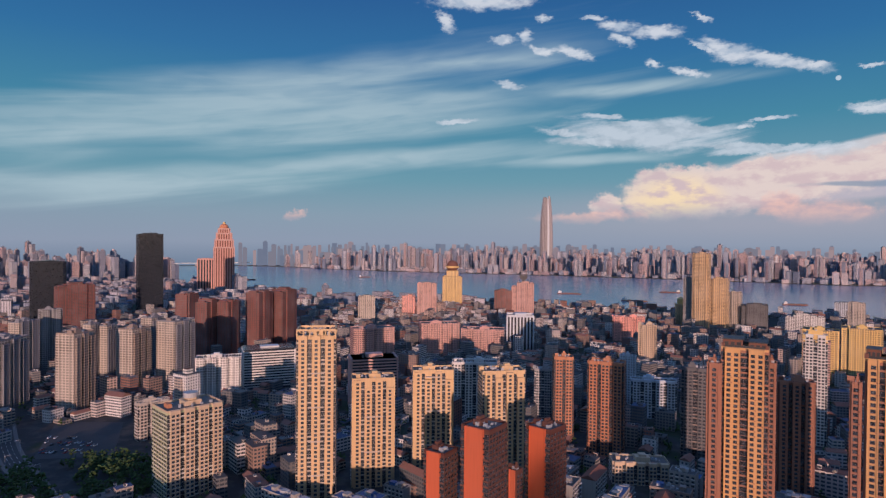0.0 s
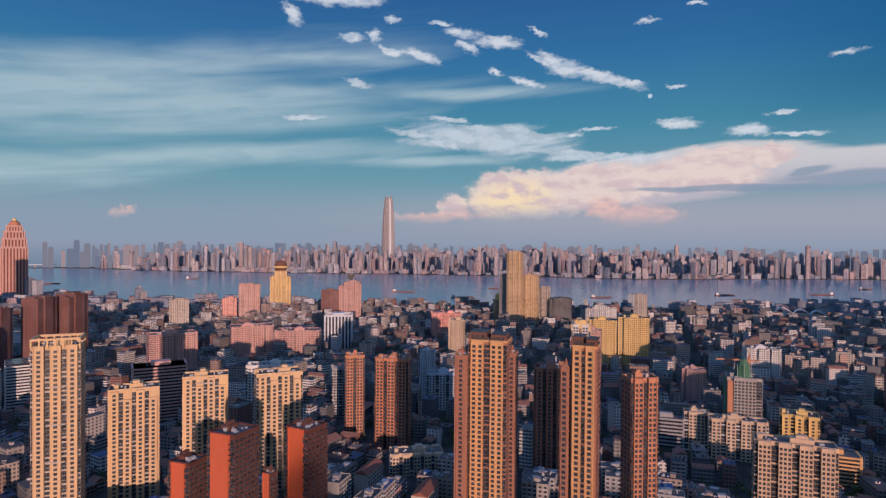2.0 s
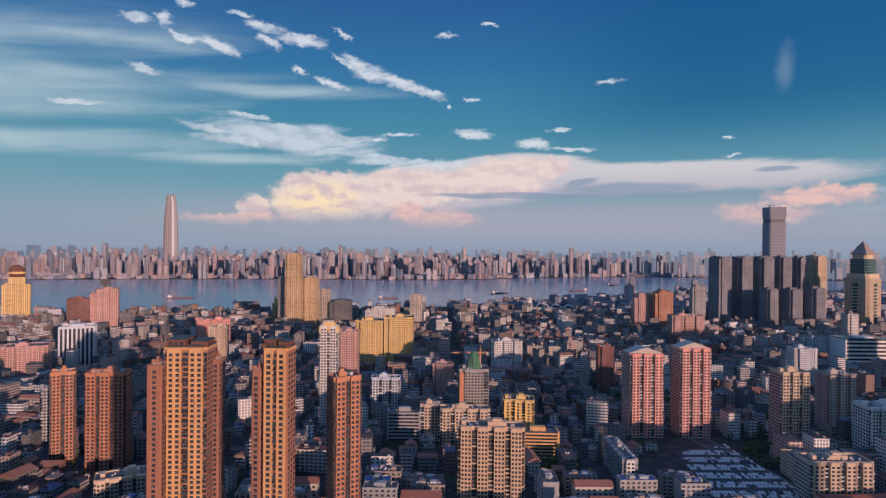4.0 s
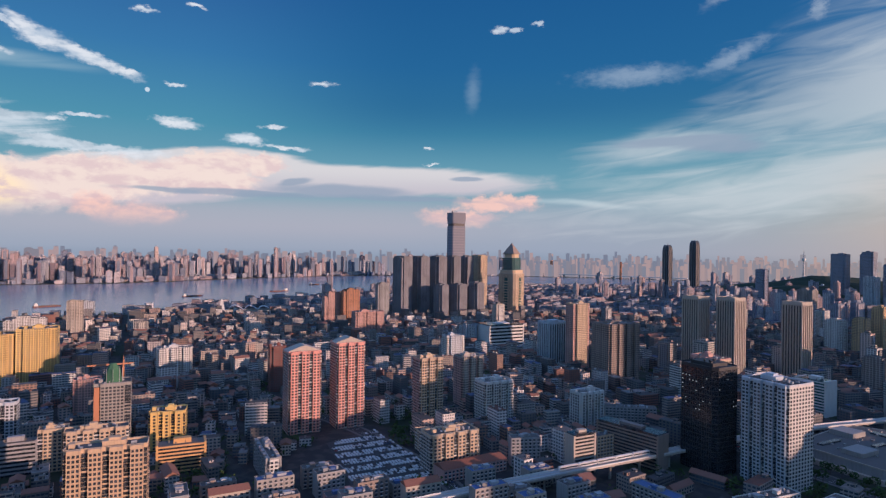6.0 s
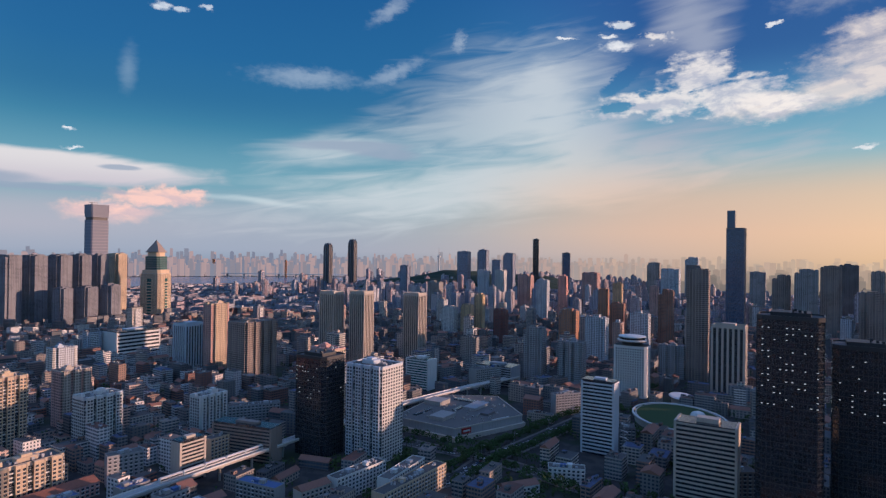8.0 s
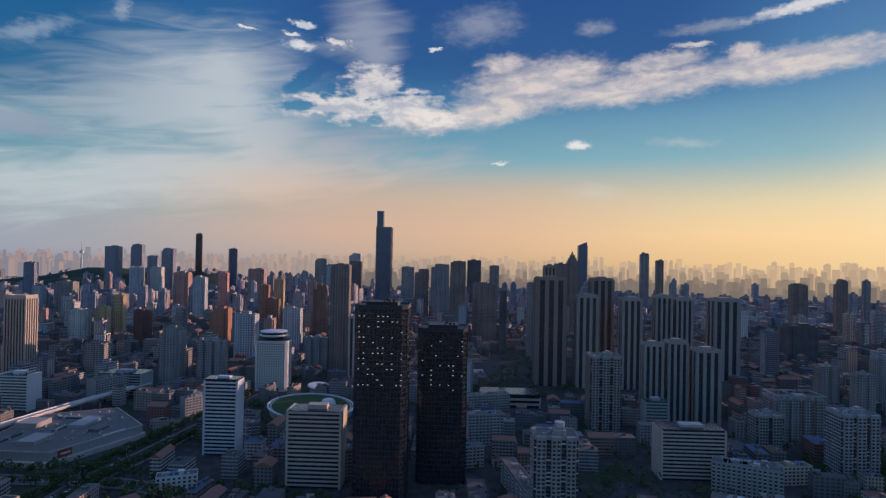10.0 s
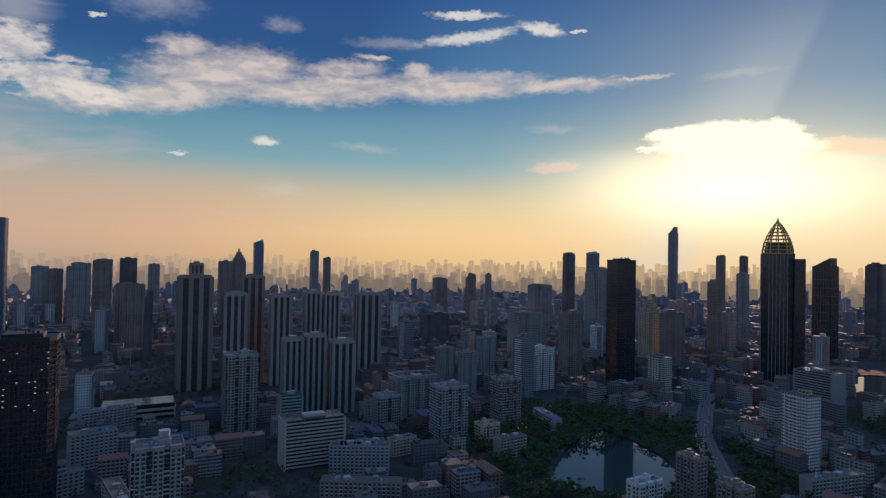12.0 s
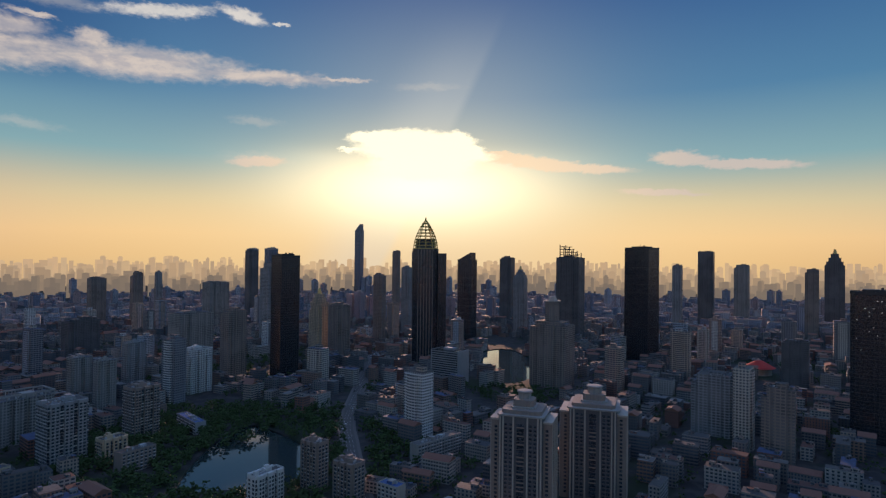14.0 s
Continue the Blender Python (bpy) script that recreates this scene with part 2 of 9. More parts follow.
    # thin veils, combed by the wind
    veil = k.smooth(k.math("ADD", away(slow, VEILS, 0.35), wobble(n_streak, -1.5)), 1.5, 0.05, 0.0, 0.74)
    veil = k.math("MULTIPLY", veil, k.smooth(n_thread, 0.25, 0.62, 0.72, 1.0))
    base = k.mix(veil, base, k.mix(sunward, (0.47, 0.57, 0.60), (0.34, 0.44, 0.50)))
    # the broad fan of high cloud, and the blue gap in it
    fan = k.smooth(k.math("ADD", away(slow, FAN, 0.4), wobble(n_thread, -1.4)), 1.42, 0.10, 0.0, 0.78)
    gap = k.smooth(away(crisp, GAPS), 1.15, 0.75)
    fan = k.math("MULTIPLY", fan, k.math("SUBTRACT", 1.0, gap))
    fan = k.math("MULTIPLY", fan, k.math("MULTIPLY_ADD", k.math("MULTIPLY", k.smooth(az, 101.0, 90.0), k.smooth(el, 7.0, 11.0)), -0.3, 1.0))
    fan_c = k.mix(k.smooth(az, 100.0, 112.0), (0.53, 0.56, 0.58), (0.30, 0.33, 0.42))
    fan_c = k.mix(k.math("MULTIPLY", k.smooth(el, 13.0, 4.0), k.smooth(az, 92.0, 106.0)), fan_c, (0.64, 0.55, 0.48))
    base = k.mix(fan, base, fan_c)
    # pink haze under the bank of cloud, peach haze low in the south east
    under = k.math("MULTIPLY", k.smooth(k.math("ABSOLUTE", k.math("SUBTRACT", az, 42.0)), 50.0, 10.0), k.smooth(k.math("ABSOLUTE", k.math("SUBTRACT", el, 2.6)), 3.2, 0.4))
    base = k.mix(k.math("MULTIPLY", under, 0.38), base, (0.52, 0.42, 0.46))
    peach = k.math("MULTIPLY", k.smooth(k.math("ABSOLUTE", k.math("SUBTRACT", az, 120.0)), 32.0, 6.0), k.smooth(k.math("ABSOLUTE", k.math("SUBTRACT", el, 3.6)), 5.5, 1.0))
    base = k.mix(k.math("MULTIPLY", peach, 0.55), base, (0.64, 0.38, 0.27))
    # haze glow round the sun
    to_sun = k.vec("DOT_PRODUCT", way, tuple(SUN_DIR))
    glow = k.math("POWER", k.math("MAXIMUM", to_sun, 0.0), 38.0)
    low = k.math("MULTIPLY", k.smooth(apart, 66.0, 4.0), k.smooth(el, 8.5, 2.5))
    base = k.mix(k.math("MULTIPLY", low, 0.7), base, (0.93, 0.69, 0.37))
    base = k.mix(k.math("MULTIPLY", glow, 0.36), base, (0.68, 0.66, 0.58))
    # the moon, small and pale
    moon = k.smooth(k.vec("DOT_PRODUCT", way, (math.sin(radians(33.48)) * math.cos(radians(13.23)), math.cos(radians(33.48)) * math.cos(radians(13.23)), math.sin(radians(13.23)))), math.cos(radians(0.22)), math.cos(radians(0.15)))
    base = k.mix(k.math("MULTIPLY", moon, 0.75), base, (0.66, 0.72, 0.78))
    # the bank over the river: a smooth sheet, heaps in front of it, rosy heaps below, flat grey bars
    sheet = k.smooth(k.math("ADD", away(calm, SHEET, 0.3), wobble(n_thread, 0.4)), 1.04, 0.72, 0.0, 0.82)
    base = k.mix(sheet, base, k.mix(k.smooth(el, 7.6, 5.0), (0.70, 0.63, 0.62), (0.56, 0.48, 0.52)))
    heap = k.math("ADD", away(lumpy, BANK, 0.25), wobble(n_fine, 0.5))
    heap = k.math("MULTIPLY", k.smooth(heap, 1.10, 0.72, 0.0, 0.93), k.smooth(el, 1.6, 4.0))
    sunny = k.smooth(away(slow, [(20.6, 4.2, 4.5, 2.4, 0.0)]), 1.1, 0.2)
    lit = k.mix(sunny, (0.80, 0.64, 0.57), (0.98, 0.74, 0.46))
    base = k.mix(heap, base, k.mix(shade, (0.68, 0.51, 0.50), lit))
    rosy = k.math("MULTIPLY", k.smooth(k.math("ADD", away(lumpy, ROSY, 0.2), wobble(n_fine, 0.5)), 1.22, 0.52, 0.0, 0.80), k.smooth(el, 1.3, 3.4))
    base = k.mix(rosy, base, k.mix(shade, (0.64, 0.44, 0.44), (0.90, 0.54, 0.45)))
    bars = k.smooth(k.math("ADD", away(calm, BARS), wobble(n_thread, 0.5)), 1.12, 0.55, 0.0, 0.8)
    base = k.mix(bars, base, (0.25, 0.31, 0.40))
    # soft torn wisps, rippled patches, small bright flecks
    wisp = k.smooth(k.math("ADD", away(crisp, WISPS), wobble(n_fine, 1.4)), 1.6, 0.0, 0.0, 0.30)
    base = k.mix(wisp, base, k.mix(sunward, (0.62, 0.68, 0.74), (0.62, 0.58, 0.54)))
    plume = k.smooth(k.math("ADD", away(spot, [(62.8, 15.0, 0.8, 2.0, -4.0)]), wobble(n_fine, 1.0)), 1.3, 0.0, 0.0, 0.20)
    base = k.mix(plume, base, (0.50, 0.60, 0.68))
    patch = k.smooth(k.math("ADD", away(crisp, PATCHES, 0.2), wobble(n_thread, 1.7)), 1.15, 0.45, 0.0, 0.74)
    base = k.mix(patch, base, k.mix(shade, (0.50, 0.54, 0.59), (0.68, 0.70, 0.74)))
    fleck = k.math("MINIMUM", k.math("MINIMUM", away(crisp, FLECKS_A, 0.15), away(crisp, FLECKS_B)), away(crisp, FLECKS_C))
    fleck = k.smooth(k.math("ADD", fleck, wobble(n_fine, 1.5)), 1.26, 0.38, 0.0, 0.84)
    fleck_c = k.mix(shade, (0.48, 0.54, 0.62), (0.74, 0.74, 0.76))
    base = k.mix(fleck, base, k.mix(k.math("MULTIPLY", sunward, 0.6), fleck_c, (0.80, 0.74, 0.68)))
    # the long arm of cloud towards the sun, tufted above and smooth below
    arm = k.smooth(k.math("ADD", away(crisp, ARM, 0.25), wobble(n_fine, 0.9)), 1.2, 0.36, 0.0, 0.86)
    arm = k.math("MULTIPLY", arm, k.smooth(n_thread, 0.28, 0.60, 0.66, 1.0))
    arm_c = k.mix(shade, (0.48, 0.45, 0.48), (0.70, 0.61, 0.56))
    base = k.mix(arm, base, arm_c)
    tuft = k.smooth(k.math("ADD", away(lumpy, TUFTS, 0.25), k.math("ADD", wobble(n_fine, 1.8), wobble(n_thread, 1.4))), 1.05, 0.42, 0.0, 0.8)
    tuft = k.math("MULTIPLY", tuft, k.math("SUBTRACT", 1.0, gap))
    base = k.mix(tuft, base, k.mix(shade, (0.46, 0.46, 0.52), (0.76, 0.70, 0.66)))
    # the bright cloud that hides the sun, the glow round it and the beam it throws upwards
    edge = k.math("SUBTRACT", az, k.math("MULTIPLY_ADD", k.math("SUBTRACT", el, 11.0), 0.5, 178.4))
    beam = k.math("MULTIPLY", k.math("MULTIPLY", k.smooth(edge, 0.9, -0.3), k.smooth(edge, -9.0, -2.0)), k.smooth(el, 24.0, 11.0))
    base = k.mix(k.math("MULTIPLY", beam, 0.34), base, (0.62, 0.64, 0.64))
    da, de = k.math("DIVIDE", k.math("SUBTRACT", az, 176.5), 12.0), k.math("DIVIDE", k.math("SUBTRACT", el, 6.6), 3.9)
    halo = k.math("POWER", 2.718, k.math("MULTIPLY", k.math("ADD", k.math("MULTIPLY", da, da), k.math("MULTIPLY", de, de)), -1.0))
    base = k.mix(k.math("MULTIPLY", halo, 0.95), base, (1.08, 0.90, 0.56))
    core = k.math("POWER", k.math("MULTIPLY", halo, k.smooth(el, 11.6, 9.2)), 1.5)
    base = k.mix(core, base, (1.5, 1.36, 1.0))
    tail = k.smooth(k.math("ADD", away(crisp, TAIL, 0.2), wobble(n_thread, 0.9)), 1.15, 0.55, 0.0, 0.8)
    base = k.mix(tail, base, k.mix(k.smooth(apart, 26.0, 8.0), (0.62, 0.53, 0.50), (0.98, 0.74, 0.52)))
    blaze = k.smooth(k.math("ADD", away(crisp, BLAZE, 0.3), wobble(n_fine, 0.35)), 1.10, 0.70, 0.0, 0.96)
    base = k.mix(blaze, base, (1.32, 1.20, 0.90))
    back = k.add("ShaderNodeBackground")
    k.put(base, back.inputs[0])
    back.inputs[1].default_value = 1.0
    out = k.add("ShaderNodeOutputWorld")
    k.tree.links.new(back.outputs[0], out.inputs[0])


build_sky()
sun = new("sun", bpy.data.lights.new("sun", "SUN"))
sun.data.energy, sun.data.angle, sun.data.color = 4.1, radians(0.6), (1.0, 0.60, 0.45)
sun.matrix_world = look((0, 0, 900), Vector((0, 0, 900)) - SUN_DIR)

# ---- materials ----
def surface(name, rough=0.8, metal=0.0, spec=0.3):
    m = bpy.data.materials.new(name)
    m.use_nodes = True
    k = Nodes(m.node_tree)
    out, bsdf = k.add("ShaderNodeOutputMaterial"), k.add("ShaderNodeBsdfPrincipled")
    k.tree.links.new(bsdf.outputs[0], out.inputs[0])
    bsdf.inputs["Roughness"].default_value, bsdf.inputs["Metallic"].default_value = rough, metal
    bsdf.inputs["Specular IOR Level"].default_value = spec
    return m, k, bsdf


def bumped(k, bsdf, height, strength, distance):
    b = k.add("ShaderNodeBump")
    b.inputs["Strength"].default_value, b.inputs["Distance"].default_value = strength, distance
    k.put(height, b.inputs["Height"])
    k.put(b.outputs[0], bsdf.inputs["Normal"])


def wall_paint(name, colour, dirt=0.35, vary=0.12, rough=0.85):
    """Painted or tiled facade: rain streaks, patches, faint floor joints, a slight shift from building to building."""
    m, k, b = surface(name, rough)
    pos = k.add("ShaderNodeNewGeometry").outputs["Position"]
    x, y, z = k.split(pos)
    streak = k.noise(k.join(x, y, k.math("MULTIPLY", z, 0.06)), 0.9, 4.0, 0.6)
    patch = k.noise(pos, 0.07, 3.0)
    grain = k.noise(pos, 2.2, 3.0)
    rnd = k.add("ShaderNodeObjectInfo").outputs["Random"]
    c = k.mix(k.math("MULTIPLY", k.smooth(streak, 0.42, 0.75), dirt), colour, tuple(v * 0.45 for v in colour))
    c = k.mix(k.math("MULTIPLY", k.smooth(patch, 0.45, 0.7), dirt * 0.6), c, tuple(min(1, v * 0.7 + 0.05) for v in colour))
    c = k.mix(k.math("MULTIPLY", grain, 0.25), c, tuple(v * 0.75 for v in colour))
    c = k.mix(k.math("MULTIPLY", rnd, vary), c, (0.30, 0.27, 0.24))
    k.put(c, b.inputs["Base Color"])
    bumped(k, b, grain, 0.3, 0.05)
    return m


def glazing(name, colour, rough=0.12, spec=0.6, metal=0.0):
    m, k, b = surface(name, rough, metal, spec)
    pos = k.add("ShaderNodeNewGeometry").outputs["Position"]
    n = k.noise(pos, 0.35, 3.0)
    fine = k.noise(pos, 1.7, 1.0)
    c = k.mix(k.smooth(n, 0.35, 0.7), tuple(v * 0.6 for v in colour), tuple(min(1.0, v * 1.6) for v in colour))
    c = k.mix(k.smooth(fine, 0.58, 0.66), c, tuple(min(1.0, v * 2.5 + 0.04) for v in colour))
    k.put(c, b.inputs["Base Color"])
    k.put(k.smooth(fine, 0.3, 0.7, rough, rough + 0.2), b.inputs["Roughness"])
    return m


def blocks_material(name, palette, floor=3.0, bay=3.4, seed=0.0, sill=0.3, head=0.82, glass=(0.05, 0.06, 0.075), roofs=None, dirt=0.4, wide=0.46, recess=0.0):
    """Facades of distant blocks: windows by floor and bay on upright faces, roofing on level ones, a colour for each block."""
    m, k, b = surface(name, 0.8)
    geo = k.add("ShaderNodeNewGeometry")
    pos, nor, isl = geo.outputs["Position"], geo.outputs["True Normal"], geo.outputs["Random Per Island"]
    x, y, z = k.split(pos)
    nx, ny, nz = k.split(nor)
    u = k.math("SUBTRACT", k.math("MULTIPLY", y, nx), k.math("MULTIPLY", x, ny))
    r1 = k.math("FRACT", k.math("ADD", k.math("MULTIPLY", isl, 91.7), seed))
    r2 = k.math("FRACT", k.math("MULTIPLY", isl, 57.3))
    bayw = k.math("MULTIPLY_ADD", r2, bay * 0.5, bay * 0.75)
    fu = k.math("FRACT", k.math("ADD", k.math("DIVIDE", u, bayw), 500.0))
    fv = k.math("FRACT", k.math("DIVIDE", z, floor))
    du = k.math("ABSOLUTE", k.math("SUBTRACT", fu, 0.5))
    win = k.math("MULTIPLY", k.math("LESS_THAN", du, k.math("MULTIPLY_ADD", r1, 0.22, wide * 0.5)), k.math("MULTIPLY", k.math("GREATER_THAN", fv, sill), k.math("LESS_THAN", fv, head)))
    upright = k.math("LESS_THAN", k.math("ABSOLUTE", nz), 0.3)
    # Upright dark strips paint the shade of recesses onto the flat faces.
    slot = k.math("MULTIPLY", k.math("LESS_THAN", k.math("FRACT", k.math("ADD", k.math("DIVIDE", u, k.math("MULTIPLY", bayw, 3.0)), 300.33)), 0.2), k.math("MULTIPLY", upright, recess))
    win = k.math("MULTIPLY", win, upright)
    n = len(palette)
    wall = k.ramp(isl, [(i / n, c) for i, c in enumerate(palette)], "CONSTANT")
    big = k.noise(pos, 0.03, 3.0)
    streak = k.noise(k.join(x, y, k.math("MULTIPLY", z, 0.08)), 0.5, 3.0, 0.6)
    wall = k.mix(k.math("MULTIPLY", k.smooth(streak, 0.4, 0.75), dirt), wall, k.mix(1.0, wall, (0.5, 0.47, 0.45), "MULTIPLY"))
    wall = k.mix(k.math("MULTIPLY", k.math("GREATER_THAN", fv, 0.92), 0.35), wall, (0.2, 0.19, 0.18))
    roofs = roofs or [(0.12, 0.115, 0.11), (0.075, 0.075, 0.08), (0.17, 0.155, 0.14), (0.10, 0.085, 0.078), (0.17, 0.075, 0.055), (0.08, 0.11, 0.20), (0.22, 0.21, 0.20), (0.09, 0.09, 0.09)]
    roof = k.ramp(r1, [(i / len(roofs), c) for i, c in enumerate(roofs)], "CONSTANT")
    roof = k.mix(k.smooth(k.noise(pos, 0.3, 4.0), 0.35, 0.7, 0.0, 0.6), roof, (0.07, 0.07, 0.07))
    c = k.mix(upright, roof, wall)
    gl = k.mix(k.smooth(big, 0.4, 0.65), glass, tuple(v * 2.0 for v in glass))
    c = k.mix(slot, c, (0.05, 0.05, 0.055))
    c = k.mix(win, c, gl)
    k.put(c, b.inputs["Base Color"])
    k.put(k.math("MULTIPLY_ADD", win, -0.62, 0.85), b.inputs["Roughness"])
    return m


M = {}
for key, colour, dirt in (("cream", (0.64, 0.45, 0.25), 0.25), ("apricot", (0.64, 0.37, 0.16), 0.2), ("beige", (0.60, 0.46, 0.32), 0.4), ("white", (0.68, 0.67, 0.65), 0.35), ("bluewhite", (0.55, 0.60, 0.66), 0.3),
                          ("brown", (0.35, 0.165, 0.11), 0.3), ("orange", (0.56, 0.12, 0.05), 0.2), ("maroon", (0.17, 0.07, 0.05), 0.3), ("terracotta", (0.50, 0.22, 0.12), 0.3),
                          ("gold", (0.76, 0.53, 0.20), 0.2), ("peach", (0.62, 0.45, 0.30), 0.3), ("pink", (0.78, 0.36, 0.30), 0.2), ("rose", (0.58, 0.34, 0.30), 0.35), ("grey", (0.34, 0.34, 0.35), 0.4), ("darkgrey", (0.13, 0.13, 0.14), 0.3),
                          ("taupe", (0.30, 0.24, 0.21), 0.35), ("lime", (0.50, 0.52, 0.32), 0.25), ("concrete", (0.36, 0.34, 0.32), 0.5), ("stone", (0.50, 0.44, 0.38), 0.35), ("slate", (0.21, 0.22, 0.26), 0.3), ("redblock", (0.21, 0.075, 0.065), 0.3), ("dim_maroon", (0.10, 0.036, 0.028), 0.3), ("silver", (0.31, 0.30, 0.32), 0.15)):
    M[key] = wall_paint("paint_" + key, colour, dirt)
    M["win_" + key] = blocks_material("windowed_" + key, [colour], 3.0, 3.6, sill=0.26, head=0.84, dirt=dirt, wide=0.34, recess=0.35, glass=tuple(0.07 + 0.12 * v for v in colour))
M["glass"] = glazing("window_glass", (0.035, 0.042, 0.055))
M["glass_blue"] = glazing("blue_glass", (0.05, 0.09, 0.15), 0.08)
M["glass_dark"] = glazing("dark_glass", (0.018, 0.022, 0.03), 0.10)
M["soot"] = wall_paint("dark_metal", (0.035, 0.036, 0.042), 0.2, 0.1, 0.5)
M["glass_green"] = glazing("green_glass", (0.02, 0.075, 0.075), 0.12)
M["roofing"] = wall_paint("bitumen_roofing", (0.10, 0.097, 0.095), 0.5, 0.3, 0.95)
M["tile_roof"] = wall_paint("clay_tile_roofing", (0.26, 0.10, 0.065), 0.5, 0.2, 0.9)
M["blue_sheet"] = wall_paint("blue_sheet_roofing", (0.06, 0.13, 0.32), 0.4, 0.2, 0.6)
M["metal"] = wall_paint("galvanised_metal", (0.42, 0.43, 0.45), 0.3, 0.1, 0.45)


def ground_material():
    m, k, b = surface("city_ground", 0.95)
    pos = k.add("ShaderNodeNewGeometry").outputs["Position"]
    a, c, d = k.noise(pos, 0.012, 4.0), k.noise(pos, 0.08, 4.0), k.noise(pos, 0.9, 3.0)
    col = k.mix(k.smooth(c, 0.45, 0.6), (0.040, 0.039, 0.040), (0.072, 0.066, 0.060))
    col = k.mix(k.smooth(a, 0.52, 0.62), col, (0.025, 0.040, 0.018))
    col = k.mix(k.math("MULTIPLY", d, 0.4), col, (0.04, 0.04, 0.04))
    k.put(col, b.inputs["Base Color"])
    return m


def water_material(name, colour, bump, rough):
    m, k, b = surface(name, rough, 0.0, 0.6)
    pos = k.add("ShaderNodeNewGeometry").outputs["Position"]
    n, f = k.noise(pos, 0.004, 3.0), k.noise(pos, 0.12, 4.0)
    k.put(k.mix(n, colour, tuple(v * 1.5 for v in colour)), b.inputs["Base Color"])
    bumped(k, b, f, bump, 0.5)
    return m


def leaf_material(name, colour):
    m, k, b = surface(name, 0.8)
    geo = k.add("ShaderNodeNewGeometry")
    rnd = k.add("ShaderNodeObjectInfo").outputs["Random"]
    n = k.noise(geo.outputs["Position"], 0.5, 3.0)
    c = k.mix(geo.outputs["Random Per Island"], tuple(v * 0.5 for v in colour), tuple(v * 1.5 for v in colour))
    c = k.mix(k.math("MULTIPLY", rnd, 0.4), c, (0.06, 0.06, 0.015))
    c = k.mix(k.math("MULTIPLY", n, 0.4), c, (0.015, 0.03, 0.01))
    k.put(c, b.inputs["Base Color"])
    return m


M["ground"] = ground_material()
M["river"] = water_material("river_water", (0.15, 0.20, 0.26), 0.35, 0.2)
M["lake"] = water_material("lake_water", (0.025, 0.04, 0.04), 0.05, 0.05)
M["leaf"] = leaf_material("tree_leaves", (0.05, 0.10, 0.03))
M["far_leaf"] = leaf_material("hill_leaves", (0.05, 0.075, 0.055))
M["bark"] = wall_paint("bark", (0.10, 0.07, 0.05))
M["asphalt"] = wall_paint("asphalt", (0.055, 0.055, 0.057), 0.4, 0.1, 0.9)
M["lot"] = wall_paint("car_park_asphalt", (0.055, 0.055, 0.058), 0.4, 0.1, 0.9)
M["shiny_asphalt"] = wall_paint("polished_asphalt", (0.06, 0.06, 0.062), 0.4, 0.1, 0.58)
M["paving"] = wall_paint("paving", (0.16, 0.15, 0.14), 0.4, 0.1, 0.9)
M["marking"] = wall_paint("road_marking", (0.6, 0.6, 0.57), 0.4, 0.05, 0.8)
# Wall colours of the distant blocks, with pink, lilac and blue haze mixed in.
HAZE_TINTED = [(0.50, 0.43, 0.45), (0.55, 0.55, 0.61), (0.48, 0.36, 0.36), (0.32, 0.36, 0.45), (0.53, 0.41, 0.42), (0.24, 0.27, 0.36), (0.56, 0.50, 0.51), (0.42, 0.32, 0.34), (0.22, 0.26, 0.35), (0.49, 0.50, 0.55), (0.39, 0.41, 0.48)]
MIXED = [(0.62, 0.50, 0.44), (0.72, 0.71, 0.70), (0.30, 0.28, 0.27), (0.52, 0.40, 0.32), (0.60, 0.60, 0.62), (0.56, 0.50, 0.43), (0.42, 0.36, 0.32), (0.26, 0.26, 0.28), (0.68, 0.66, 0.63), (0.50, 0.34, 0.28), (0.44, 0.48, 0.54), (0.50, 0.46, 0.41)]
AGED = [(0.34, 0.30, 0.27), (0.17, 0.16, 0.155), (0.46, 0.42, 0.38), (0.25, 0.23, 0.22), (0.62, 0.60, 0.57), (0.30, 0.20, 0.16), (0.20, 0.19, 0.185), (0.40, 0.33, 0.28), (0.27, 0.13, 0.10), (0.14, 0.14, 0.145), (0.50, 0.48, 0.46), (0.32, 0.30, 0.29)]
M["far_blocks"] = blocks_material("far_blocks", HAZE_TINTED, 3.1, 4.5, dirt=0.2)
M["mid_blocks"] = blocks_material("mid_blocks", MIXED, 3.0, 3.6, 0.3)
M["yard_blocks"] = blocks_material("yard_blocks", AGED + [(0.66, 0.63, 0.61), (0.56, 0.42, 0.36), (0.70, 0.68, 0.67), (0.58, 0.52, 0.50)], 3.0, 3.2, 0.2)
M["low_blocks"] = blocks_material("low_blocks", [c for c in AGED if c[0] < 0.48], 3.0, 3.2, 0.7)


def glow_material(name, colour, power):
    m = bpy.data.materials.new(name)
    m.use_nodes = True
    k = Nodes(m.node_tree)
    out, e = k.add("ShaderNodeOutputMaterial"), k.add("ShaderNodeEmission")
    e.inputs[0].default_value, e.inputs[1].default_value = (*colour, 1.0), power
    k.tree.links.new(e.outputs[0], out.inputs[0])
    return m


M["lit"] = glow_material("lit_window", (0.8, 0.9, 1.0), 0.4)
for key, colour in (("car_white", (0.75, 0.75, 0.75)), ("car_silver", (0.45, 0.46, 0.48)), ("car_black", (0.02, 0.02, 0.022)), ("car_red", (0.35, 0.03, 0.025)), ("car_blue", (0.05, 0.09, 0.2))):
    M[key] = wall_paint(key, colour, 0.1, 0.05, 0.3)
M["tyre"] = wall_paint("tyre_rubber", (0.02, 0.02, 0.02), 0.1, 0.05, 0.9)
M["pavilion_red"] = wall_paint("red_roof", (0.55, 0.05, 0.04), 0.15)
